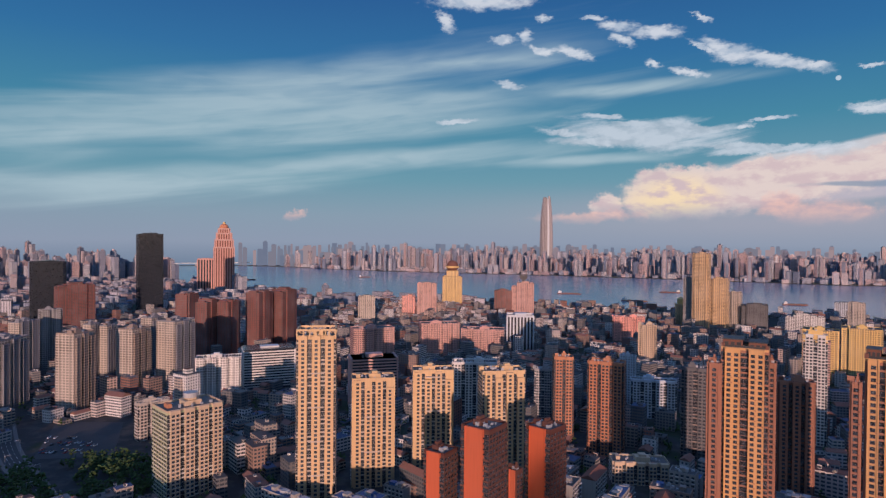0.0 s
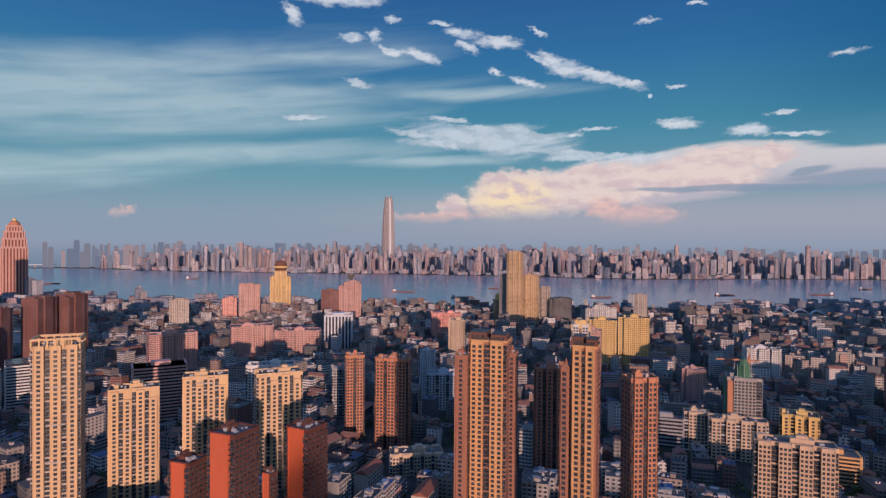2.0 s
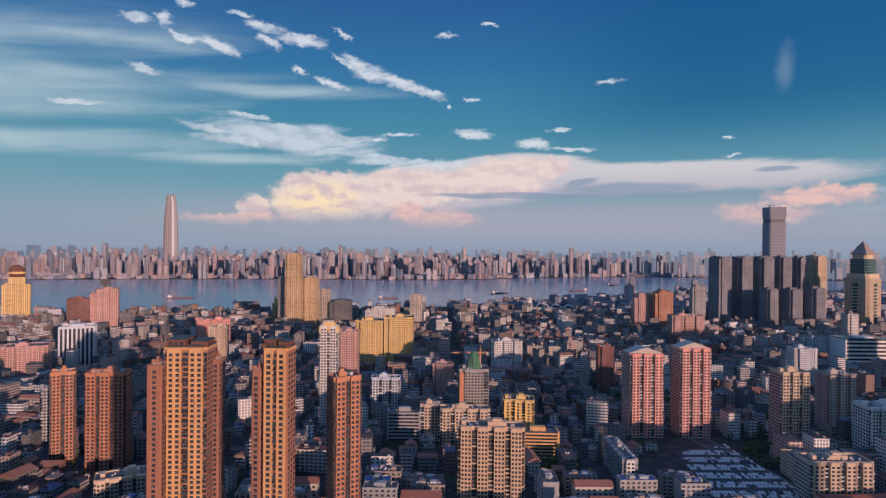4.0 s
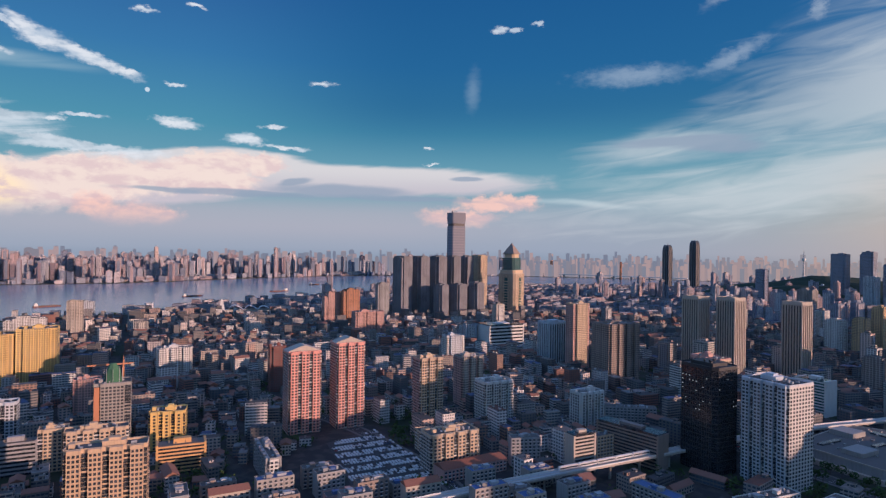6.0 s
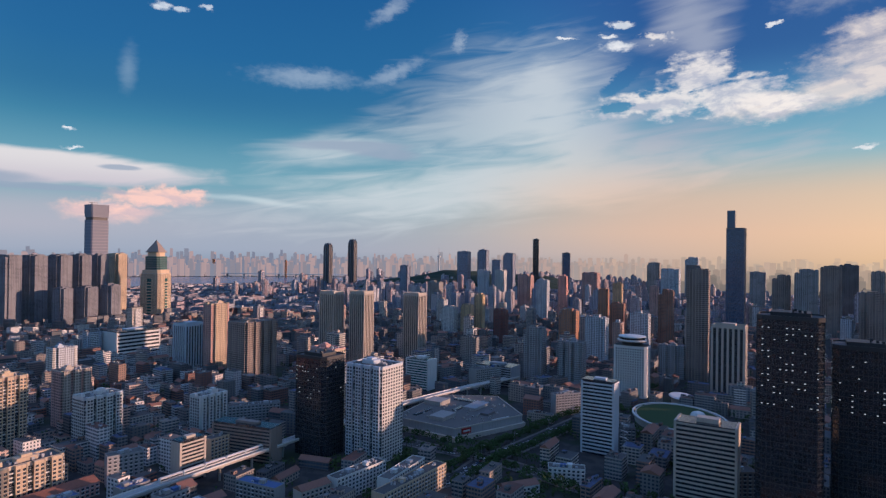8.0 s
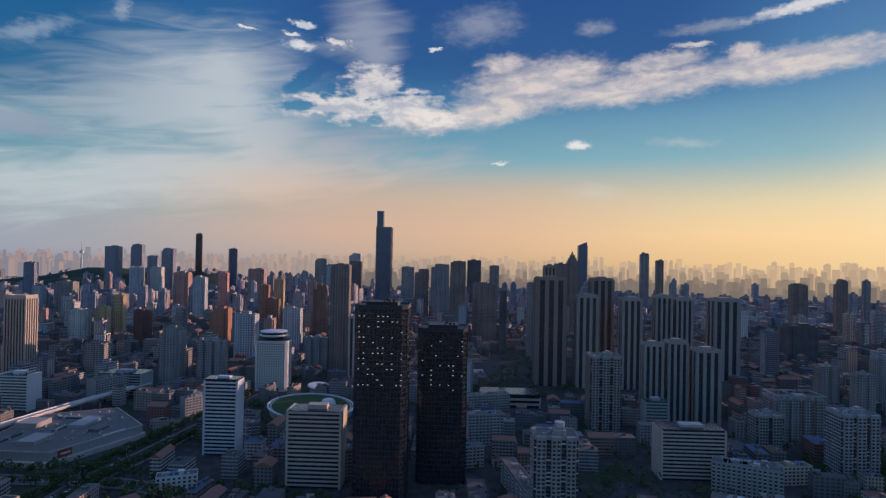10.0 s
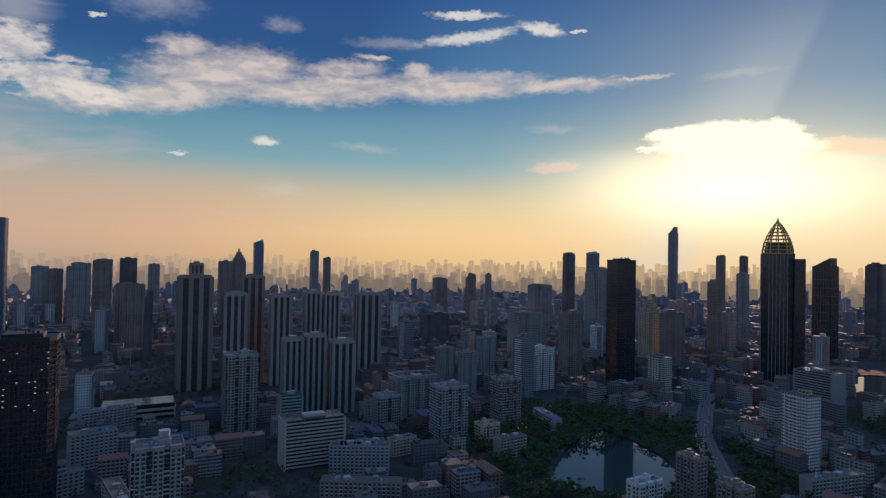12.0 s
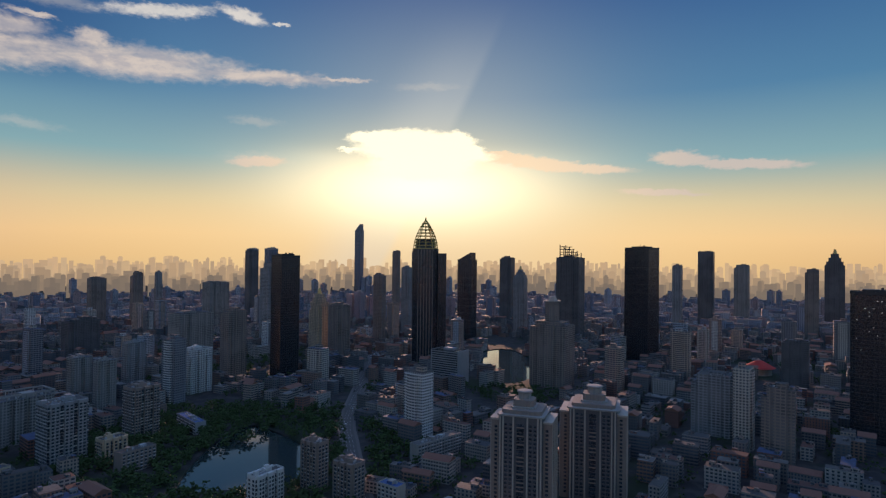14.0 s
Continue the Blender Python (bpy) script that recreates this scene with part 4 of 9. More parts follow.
def far_tower(x, y, rot, w, d, h, kind="mid_blocks", label="", top="flat", colour="", category="tower", name="high_rise", group=""):
    """A tower some way off: a shaft between two set-back wings, plant room on top."""
    rng = random.Random(int(abs(x * 3 + y * 7)))
    ob = thing(name, x, y, rot, label, category, group)
    TAKEN.append((x, y, 0.5 * math.hypot(w, d) + 6))
    mat = M["win_" + colour] if colour else M[kind]
    e = w * rng.uniform(0.12, 0.3)
    drop = rng.choice((0.0, 0.0, 0.6, 3.0, 9.0))
    solid("shaft", ob, mat, lambda bm: box(bm, -w / 2 + e, -d / 2, 0, w / 2 - e, d / 2, h))
    for sx in (-1, 1):
        low = drop if sx < 0 else 0.4
        solid("wing", ob, mat, lambda bm: (box(bm, -e / 2, -d * 0.42, 0, e / 2, d * 0.42, h - low), box(bm, -e * 0.3, -d * 0.2, h - low, e * 0.3, d * 0.2, h - low + rng.uniform(1.5, 3))), (sx * (w / 2 - e / 2), 0, 0))
    if top == "flat":
        a = rng.uniform(-0.15, 0.15) * w
        tagged(solid("roof_equipment", ob, M["metal"], lambda bm: roof_clutter(bm, (w - 2 * e) * 0.8, d * 0.8, h, rng, 6)), kind="stuff")
        solid("plant_room", ob, mat, lambda bm: box(bm, a - w * 0.16, -d * 0.25, h, a + w * 0.16, d * 0.25, h + rng.choice((3.0, 4.0, 5.0))))
        solid("parapet", ob, mat, lambda bm: parapet(bm, w - 2 * e, d, h, 0.4, 1.5))
    elif top == "steps":
        for i in range(3):
            s = 0.42 - i * 0.11
            solid("setback", ob, mat, lambda bm: box(bm, -w * s, -d * s, h + i * w * 0.22, w * s, d * s, h + (i + 1) * w * 0.22))
        solid("lantern", ob, M["gold"], lambda bm: prism(bm, circle(w * 0.13, 12), h + w * 0.66, h + w * 0.95, 0, 0.35))
    elif top == "drum":
        solid("terrace", ob, mat, lambda bm: box(bm, -w * 0.36, -d * 0.36, h, w * 0.36, d * 0.36, h + 5))
        solid("drum", ob, mat, lambda bm: prism(bm, circle(w * 0.2, 8), h + 5, h + 34))
        solid("cornice", ob, M["stone"], lambda bm: prism(bm, circle(w * 0.23, 8), h + 34, h + 36))
        solid("cupola", ob, M["stone"], lambda bm: prism(bm, circle(w * 0.14, 8), h + 36, h + 42, 0, 0.7))
    elif top == "ball":
        solid("collar", ob, mat, lambda bm: box(bm, -w * 0.3, -d * 0.3, h, w * 0.3, d * 0.3, h + w * 0.3))

        def ball(bm):
            bmesh.ops.create_uvsphere(bm, u_segments=16, v_segments=10, radius=w * 0.3, matrix=Matrix.Translation((0, 0, h + w * 0.52)))
        solid("collar_ring", ob, M["gold"], lambda bm: prism(bm, circle(w * 0.34, 20), h + w * 0.44, h + w * 0.52))
        solid("ball", ob, M["maroon"], ball)
        solid("spike", ob, M["metal"], lambda bm: prism(bm, circle(0.8, 8), h + w * 0.8, h + w * 1.15, 0, 0.2))
    return ob


GRID = radians(-33.0)
GX, GY = Vector((math.cos(GRID), math.sin(GRID))), Vector((-math.sin(GRID), math.cos(GRID)))
HUB = Vector((90.0, -110.0))


def strip(bm, line, half, z0, z1, mat=0, shift=0.0):
    """A ribbon with thickness along a line of (x, y)."""
    rows = []
    for i, (x, y) in enumerate(line):
        a, b = line[max(0, i - 1)], line[min(len(line) - 1, i + 1)]
        u = Vector((b[0] - a[0], b[1] - a[1])).normalized()
        n = Vector((-u.y, u.x))
        rows.append([bm.verts.new((x + n.x * (shift + s), y + n.y * (shift + s), z)) for s, z in ((-half, z0), (-half, z1), (half, z1), (half, z0))])
    for p, q in zip(rows, rows[1:]):
        for k in range(3):
            bm.faces.new((p[k], q[k], q[k + 1], p[k + 1])).material_index = mat
        bm.faces.new((p[3], q[3], q[0], p[0])).material_index = mat
    bm.faces.new(rows[0])
    bm.faces.new(rows[-1][::-1])
    bmesh.ops.recalc_face_normals(bm, faces=bm.faces)


def smooth_line(pts, n=10):
    """A round line through the points."""
    out = []
    P = [Vector(p) for p in pts]
    P = [P[0] * 2 - P[1]] + P + [P[-1] * 2 - P[-2]]
    for i in range(1, len(P) - 2):
        for k in range(n):
            t = k / n
            a, b, c, d = P[i - 1], P[i], P[i + 1], P[i + 2]
            out.append(tuple(0.5 * ((2 * b) + (c - a) * t + (2 * a - 5 * b + 4 * c - d) * t * t + (3 * b - a - 3 * c + d) * t ** 3)))
    return out + [tuple(P[-2])]


# ---- ground, river, lakes ----
from mathutils import geometry

REACH = 4880.0
RIVER = [(-3150, 3700), (-1900, 3200), (-1529, 2954), (-802, 2316), (-433, 2035), (-154, 1939), (303, 1801), (645, 1620), (929, 1575), (1137, 1540), (1400, 1500), (1745, 1477), (2102, 1530), (2594, 1500),
         (3346, 1183), (3450, 900), (3640, 640), (3790, 400), (3900, 120), (4250, -180), (4560, -330), (4630, -180), (4600, 500), (4480, 1100), (4250, 1750), (3850, 2350), (2902, 2780), (2028, 2800), (1726, 2941), (1287, 3246), (593, 3535), (-13, 3769), (-619, 3970), (-1371, 4590), (-1950, 4440), (-2600, 4080)]
LAKE = [(290, -890), (300, -810), (285, -705), (268, -688), (240, -700), (200, -700), (180, -730), (192, -800), (228, -842), (262, -872)]
POND = [(20, -1415), (-53, -1500), (-95, -1360), (-80, -1180), (-12, -1106), (12, -1200)]


def inside(poly, x, y):
    hit, j = False, len(poly) - 1
    for i in range(len(poly)):
        (xi, yi), (xj, yj) = poly[i], poly[j]
        if (yi > y) != (yj > y) and x < (xj - xi) * (y - yi) / (yj - yi) + xi:
            hit = not hit
        j = i
    return hit


def softened(poly, rounds=2):
    """The ring with its corners cut, for a natural shore."""
    for _ in range(rounds):
        out = []
        for i, (x, y) in enumerate(poly):
            u, v = poly[(i + 1) % len(poly)]
            out += [(x * 0.75 + u * 0.25, y * 0.75 + v * 0.25), (x * 0.25 + u * 0.75, y * 0.25 + v * 0.75)]
        poly = out
    return poly


WATERS = [softened(RIVER), softened(LAKE), softened(POND)]


def build_ground():
    pts, edges = [], []
    for ring in [[(REACH * math.cos(2 * math.pi * i / 96), REACH * math.sin(2 * math.pi * i / 96)) for i in range(96)]] + WATERS:
        s = len(pts)
        pts += [Vector(p) for p in ring]
        edges += [(s + i, s + (i + 1) % len(ring)) for i in range(len(ring))]
    v, _, faces, *_ = geometry.delaunay_2d_cdt(pts, edges, [], 1, 1e-4)
    keep = []
    for f in faces:
        cx, cy = sum(v[i].x for i in f) / 3, sum(v[i].y for i in f) / 3
        if not any(inside(w, cx, cy) for w in WATERS):
            keep.append(tuple(f))
    verts = [(p.x, p.y, 0.0) for p in v]
    # quay walls down to the beds
    for ring, depth in zip(WATERS, (6.0, 3.0, 3.0)):
        s, n = len(verts), len(ring)
        verts += [(x, y, 0.0) for x, y in ring] + [(x, y, -depth) for x, y in ring]
        keep += [(s + i, s + (i + 1) % n, s + n + (i + 1) % n, s + n + i) for i in range(n)]
    me = bpy.data.meshes.new("ground")
    me.from_pydata(verts, [], keep)
    me.materials.append(M["ground"])
    tagged(new("ground", me), "dark city ground of asphalt, yards and greenery", "ground", kind="structure")
    for ring, z, mat, name, label in ((WATERS[0], -2.5, "river", "river_water", "broad calm river reflecting the evening sky"), (WATERS[1], -1.2, "lake", "lake_water", "still dark park lake"), (WATERS[2], -1.2, "lake", "lake_water", "small lake glinting in the sun")):
        tri = geometry.tessellate_polygon([[Vector((x, y, 0)) for x, y in ring]])
        me = bpy.data.meshes.new(name)
        me.from_pydata([(x, y, z) for x, y in ring], [], [tuple(t) for t in tri])
        me.materials.append(M[mat])
        tagged(new(name, me), label, "water", kind="structure")


build_ground()

# ---- named towers ----

# south bank, the towers in the evening sun
apartment_tower(-89.7, 425.4, 7.9, 27.5, 20.6, 131.1, wall='cream', trim='stone', bays=3, ties=8, crown='frame', slot=3.0, label="slender cream apartment tower with an open roof frame")
apartment_tower(-54.3, 466.5, 10.6, 33.1, 23.2, 85.2, wall='cream', trim='stone', bays=4, step=6.0, ties=9, seed=2, group='cream towers', label="cream apartment tower with stepped parapets and projecting bays")
apartment_tower(-7.5, 483.5, 4.9, 32.6, 22.8, 87.1, wall='cream', trim='stone', bays=4, step=6.0, ties=9, seed=3, group='cream towers', label="cream apartment tower with stepped parapets and projecting bays")
apartment_tower(47.0, 469.7, 8.3, 34.2, 23.9, 91.2, wall='cream', trim='stone', bays=4, step=4.0, seed=4, group='cream towers', label="cream apartment tower half in the shade of its neighbours")
# Walls are a maroon darkened to stand in for the dim right-hand faces.
apartment_tower(25.0, 345.5, -37.1, 19.4, 22.3, 85.7, wall='dim_maroon', bay='dim_maroon', accent='orange', side='dim_maroon', trim='maroon', bays=1, seed=5, group='orange towers', label="orange and maroon apartment tower with a flat roof")
apartment_tower(-0.3, 354.5, -32.9, 14.3, 16.5, 68.0, wall='dim_maroon', bay='dim_maroon', accent='orange', side='dim_maroon', trim='maroon', bays=1, seed=6, group='orange towers', label="lower orange and maroon apartment block")
apartment_tower(44.6, 355.4, -40.1, 6.4, 7.4, 56.5, wall='dim_maroon', bay='dim_maroon', accent='orange', side='dim_maroon', trim='maroon', bays=1, seed=7, group='orange towers', label="narrow orange and maroon stair tower")
apartment_tower(66.2, 374.3, -43.0, 18.1, 20.8, 77.7, wall='dim_maroon', bay='dim_maroon', accent='orange', side='dim_maroon', trim='maroon', bays=1, seed=8, group='orange towers', label="orange and maroon apartment tower with a red roof edge")
apartment_tower(117.0, 573.4, -3.5, 18.8, 16.9, 83.1, wall='terracotta', trim='maroon', bays=2, seed=9, group='terracotta towers', label="slim terracotta apartment tower")
apartment_tower(148.8, 535.1, -23.5, 31.6, 19.0, 84.0, wall='terracotta', trim='maroon', bays=3, seed=10, group='terracotta towers', label="broad terracotta apartment tower")
apartment_tower(109.9, 644.9, -9.7, 18.3, 12.8, 55.5, wall='grey', trim='white', bays=2, seed=11, label="grey apartment tower with white balcony edges")
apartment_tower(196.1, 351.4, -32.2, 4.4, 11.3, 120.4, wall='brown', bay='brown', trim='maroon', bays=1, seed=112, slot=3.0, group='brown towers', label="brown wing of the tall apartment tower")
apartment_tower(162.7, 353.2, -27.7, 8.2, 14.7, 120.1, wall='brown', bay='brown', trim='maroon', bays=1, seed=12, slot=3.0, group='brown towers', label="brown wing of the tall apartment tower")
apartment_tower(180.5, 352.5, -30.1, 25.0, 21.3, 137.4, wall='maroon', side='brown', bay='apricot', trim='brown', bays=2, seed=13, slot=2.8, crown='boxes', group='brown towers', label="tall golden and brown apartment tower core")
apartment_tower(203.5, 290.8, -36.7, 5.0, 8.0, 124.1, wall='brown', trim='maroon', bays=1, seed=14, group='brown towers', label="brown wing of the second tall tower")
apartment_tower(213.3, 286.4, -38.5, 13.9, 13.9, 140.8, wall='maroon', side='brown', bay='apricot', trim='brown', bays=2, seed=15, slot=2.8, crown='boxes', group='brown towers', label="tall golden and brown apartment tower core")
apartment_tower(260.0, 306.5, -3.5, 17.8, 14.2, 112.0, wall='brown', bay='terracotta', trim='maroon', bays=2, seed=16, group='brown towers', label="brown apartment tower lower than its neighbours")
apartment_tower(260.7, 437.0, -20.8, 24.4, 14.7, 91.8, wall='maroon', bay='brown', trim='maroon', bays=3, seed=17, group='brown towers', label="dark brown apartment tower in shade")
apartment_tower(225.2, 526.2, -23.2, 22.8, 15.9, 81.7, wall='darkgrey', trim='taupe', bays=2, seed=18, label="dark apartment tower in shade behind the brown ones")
banded_top = apartment_tower(355.8, 565.0, -32.2, 19.7, 13.8, 106.3, wall='white', trim='white', bays=2, seed=19, label="white and yellow topped apartment tower")
solid("roof_band", banded_top, M["gold"], lambda bm: (parapet(bm, 19.9, 12.2, 97.5, 0.5, 7.0), parapet(bm, 12.0, 8.0, 104.5, 0.5, 4.0)))
apartment_tower(-192.8, 450.3, 45.2, 42.0, 33.6, 67.7, wall='terracotta', bay='beige', side='lime', trim='white', bays=4, crown='tank', seed=20, label="green and orange apartment tower with a round roof tank")
apartment_tower(-267.7, 711.0, 16.6, 51.1, 23.0, 53.1, wall='white', trim='grey', bays=4, seed=21, label="broad white apartment block")
# Western cluster: bay faces painted dark as shade, the sun-facing sides pale stone.
apartment_tower(-497.6, 669.5, 84.6, 40.7, 36.7, 78.2, wall='slate', bay='slate', trim='grey', side='stone', bays=3, step=4.0, seed=30, group='western towers', label="clustered apartment tower, shaded faces painted dark, sunlit sides pale")
apartment_tower(-408.2, 660.1, 79.7, 30.1, 27.1, 88.3, wall='taupe', bay='taupe', trim='grey', side='stone', bays=3, step=4.0, seed=31, group='western towers', label="clustered apartment tower, shaded faces painted dark, sunlit sides pale")
apartment_tower(-454.0, 767.3, 78.6, 15.5, 14.0, 82.1, wall='slate', bay='slate', trim='grey', side='stone', bays=3, step=4.0, seed=32, group='western towers', label="clustered apartment tower, shaded faces painted dark, sunlit sides pale")
apartment_tower(-438.9, 778.1, 77.4, 16.8, 15.2, 80.8, wall='taupe', bay='slate', trim='grey', side='stone', bays=3, step=4.0, seed=33, group='western towers', label="clustered apartment tower, shaded faces painted dark, sunlit sides pale")
apartment_tower(-382.8, 735.9, 75.5, 30.4, 27.4, 81.3, wall='slate', bay='taupe', trim='grey', side='stone', bays=3, step=4.0, seed=34, group='western towers', label="clustered apartment tower, shaded faces painted dark, sunlit sides pale")
apartment_tower(-346.0, 770.1, 72.2, 36.6, 33.0, 88.7, wall='taupe', bay='slate', trim='grey', side='stone', bays=3, step=4.0, seed=35, group='western towers', label="clustered apartment tower, shaded faces painted dark, sunlit sides pale")
apartment_tower(-411.9, 842.6, 74.1, 24.2, 21.8, 82.4, wall='slate', bay='slate', trim='grey', side='stone', bays=3, step=4.0, seed=36, group='western towers', label="clustered apartment tower, shaded faces painted dark, sunlit sides pale")
apartment_tower(-571.2, 810.0, 77.2, 31.7, 22.2, 80.3, wall='slate', side='stone', trim='grey', bays=2, seed=40, group='western towers', label="western apartment tower, shaded faces painted slate, sunlit sides pale")
apartment_tower(-574.7, 869.0, 43.5, 28.1, 19.7, 87.1, wall='grey', trim='bluewhite', glass='glass_green', bays=2, seed=41, label="green glazed apartment tower with slab edges")
far_tower(-470.6, 1093.5, 77.3, 35.3, 28.2, 89.9, colour='redblock', group='red towers', label="dark red brick apartment tower")
far_tower(-373.5, 942.1, 75.6, 31.2, 25.0, 95.1, colour='redblock', group='red towers', label="dark red brick apartment tower")
far_tower(-343.1, 952.3, 73.8, 31.5, 25.2, 92.6, colour='redblock', group='red towers', label="dark red brick apartment tower")
far_tower(-313.5, 1016.2, 71.1, 39.7, 31.8, 102.1, colour='redblock', group='red towers', label="dark red brick apartment tower")
far_tower(-284.4, 1057.5, 69.1, 42.2, 33.8, 102.9, colour='redblock', group='red towers', label="dark red brick apartment tower")
far_tower(-788.1, 1271.2, 46.8, 70.6, 35.3, 92.5, colour='redblock', label="orange red slab of flats")
glass_tower(-877.4, 1318.9, 33.6, 66.8, 46.8, 137.7, glass='glass_dark', frame_c='glass_dark', label="broad dark office block with a flat roof")
glass_tower(-752.9, 1524.0, 34.3, 57.0, 45.6, 203.3, glass='glass_dark', frame_c='glass_dark', bevel=0.02, label="dark slab skyscraper with a plain flat top")
far_tower(28.5, 1775.3, -0.9, 58.3, 52.5, 88.2, colour='gold', top='ball', name='ball_topped_tower', label="golden tower crowned with a dark ball")
far_tower(202.2, 1501.4, -7.7, 56.3, 45.1, 88.4, colour='rose', label="pale tower with a dark heart shaped sign on top")
far_tower(152.3, 1494.0, -5.8, 43.7, 30.6, 69.6, colour='redblock', label="red brick tower beside the pale one")
far_tower(-40.5, 1516.4, 1.5, 50.0, 35.0, 85.0, colour='rose', label="pink apartment tower near the river")
far_tower(-86.8, 1510.6, 3.3, 34.3, 24.0, 51.8, colour='pink', label="small pink apartment tower")
apartment_tower(-5.2, 1005.5, 10.3, 65.6, 32.8, 55.2, wall='rose', trim='white', bays=4, seed=50, label="pink hotel slab with a setback roof")
apartment_tower(69.1, 1005.0, -9.9, 71.6, 35.8, 46.5, wall='rose', trim='white', bays=4, seed=51, label="pink hotel slab with a setback roof")
ribbed_tower(140.3, 1067.7, -7.5, 48.0, 38.4, 59.6, wall='bluewhite', ribs=8, label="blue grey office tower with pale piers")
apartment_tower(325.5, 940.8, -19.1, 28.3, 25.5, 63.7, wall='beige', trim='beige', bays=1, seed=52, label="plain peach apartment tower with a blank side")
apartment_tower(364.1, 1160.1, -17.4, 60.2, 24.1, 49.0, wall='pink', trim='white', bays=3, seed=53, label="long pink block of flats")
apartment_tower(-106.4, 901.4, 20.7, 62.9, 31.5, 62.0, wall='rose', trim='white', bays=4, step=3.0, seed=54, label="pale pink apartment block with balconies")
far_tower(-174.3, 1362.1, 7.3, 38.5, 27.0, 64.7, colour='stone', label="pale stone apartment tower")
banded_block(-79.1, 677.8, 14.7, 52.6, 31.6, 58.6, wall='rose', curve=False, label="pink office block with strip windows")
banded_block(-228.7, 779.8, 21.3, 64.8, 38.9, 50.7, wall='white', label="white block with strip windows and a rounded end")
apartment_tower(35.8, 650.8, -3.1, 48.7, 24.4, 61.0, wall='white', trim='white', bays=4, seed=55, label="white apartment block with balconies")
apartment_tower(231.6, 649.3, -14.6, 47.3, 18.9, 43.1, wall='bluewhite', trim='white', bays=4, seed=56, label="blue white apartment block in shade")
apartment_tower(221.2, 705.1, -17.4, 19.3, 13.5, 58.5, wall='bluewhite', trim='white', bays=2, seed=57, label="slim pale blue tower")
apartment_tower(157.7, 472.6, -6.4, 43.7, 21.8, 20.1, wall='beige', trim='white', bays=5, seed=58, label="beige walk-up block with a cluttered roof")
apartment_tower(-277.4, 567.9, 46.0, 29.7, 11.9, 36.1, wall='stone', trim='white', bays=3, seed=59, label="stone coloured walk-up block")
far_tower(574.5, 1318.1, -33.5, 34.2, 34.2, 168.2, colour='cream', group='riverside towers', label="tall cream riverside tower")
far_tower(617.7, 1325.8, -35.0, 37.7, 30.2, 112.3, colour='cream', group='riverside towers', label="cream riverside tower of middle height")
far_tower(659.8, 1340.1, -36.2, 28.6, 20.0, 82.3, colour='stone', group='riverside towers', label="lower cream riverside tower")
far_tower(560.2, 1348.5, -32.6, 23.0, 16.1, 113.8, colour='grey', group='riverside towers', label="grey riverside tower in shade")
far_tower(1015.6, 1492.9, -34.2, 49.3, 34.5, 44.4, colour='bluewhite', label="white riverside tower with grey bands")
far_tower(777.1, 1270.8, -31.4, 71.9, 28.8, 38.8, colour='white', label="white riverside block seen over low roofs")
far_tower(692.2, 1314.8, -27.8, 52.0, 36.4, 57.8, colour='darkgrey', label="dark grey riverside block")

# east, looking over the car park
apartment_tower(427.5, 677.0, -33.0, 26.8, 21.4, 81.6, wall='rose', trim='white', bays=1, seed=60, label="slim rose and cream apartment tower")
apartment_tower(545.7, 855.0, -33.0, 44.8, 35.8, 69.8, wall='gold', trim='beige', bays=1, seed=61, group='yellow towers', label="golden yellow apartment tower")
apartment_tower(586.2, 829.1, -33.0, 47.3, 37.8, 75.9, wall='gold', trim='beige', bays=1, seed=62, group='yellow towers', label="golden yellow apartment tower")
far_tower(831.2, 1191.0, -33.0, 29.4, 20.5, 74.4, colour='stone', label="pale riverside tower seen over low roofs")
apartment_tower(535.4, 617.9, -33.0, 27.2, 19.0, 39.4, wall='rose', trim='white', bays=1, seed=63, label="rose and white apartment block")
unfinished = apartment_tower(473.2, 465.3, -33.0, 29.9, 26.9, 66.0, wall='concrete', bay='concrete', trim='concrete', bays=1, seed=64, label="unfinished concrete tower with an orange hoist")
solid("hoist_shaft", unfinished, M["terracotta"], lambda bm: box(bm, -14.6, -14.0, 0, -10.2, -11.1, 63))
solid("safety_net", unfinished, M["net"], lambda bm: box(bm, -15.4, -11.0, 18, -14.9, 11.0, 65))
apartment_tower(690.2, 677.9, -33.0, 46.8, 23.4, 48.7, wall='white', trim='white', bays=3, seed=65, label="white apartment slab with rows of balconies")
apartment_tower(510.5, 437.0, -43.0, 31.4, 25.1, 36.4, wall='gold', bay='gold', trim='gold', bays=3, seed=164, slot=3.6, category='office building', name='office_building', label="yellow office block with a boxed roof sign")
apartment_tower(374.4, 307.0, -38.0, 47.0, 19.0, 64.0, wall='peach', trim='peach', bays=4, seed=66, slot=2.3, label="broad beige apartment slab with rows of small windows")
banded_block(477.0, 372.5, -36.0, 38.3, 15.3, 24.4, wall='apricot', floor=3.0, label="long yellow walk-up block with open galleries")
apartment_tower(422.4, 465.3, -33.0, 21.7, 15.2, 37.8, wall='beige', trim='white', bays=1, seed=67, label="beige apartment block seen over low roofs")
apartment_tower(442.3, 436.2, -33.0, 47.7, 19.1, 37.0, wall='beige', trim='white', bays=4, seed=68, label="low beige block with open balconies")
apartment_tower(420.6, 558.5, -33.0, 32.1, 19.3, 46.1, wall='bluewhite', trim='white', bays=3, seed=69, label="pale blue white apartment block")
banded_block(400.2, 480.5, -33.0, 32.6, 13.0, 27.8, wall='grey', label="long grey block with strip windows")
apartment_tower(507.0, 303.0, -123.0, 58.0, 11.5, 26.0, wall='grey', side='white', trim='white', bays=6, seed=70, label="walk-up slab with a pale gable end")
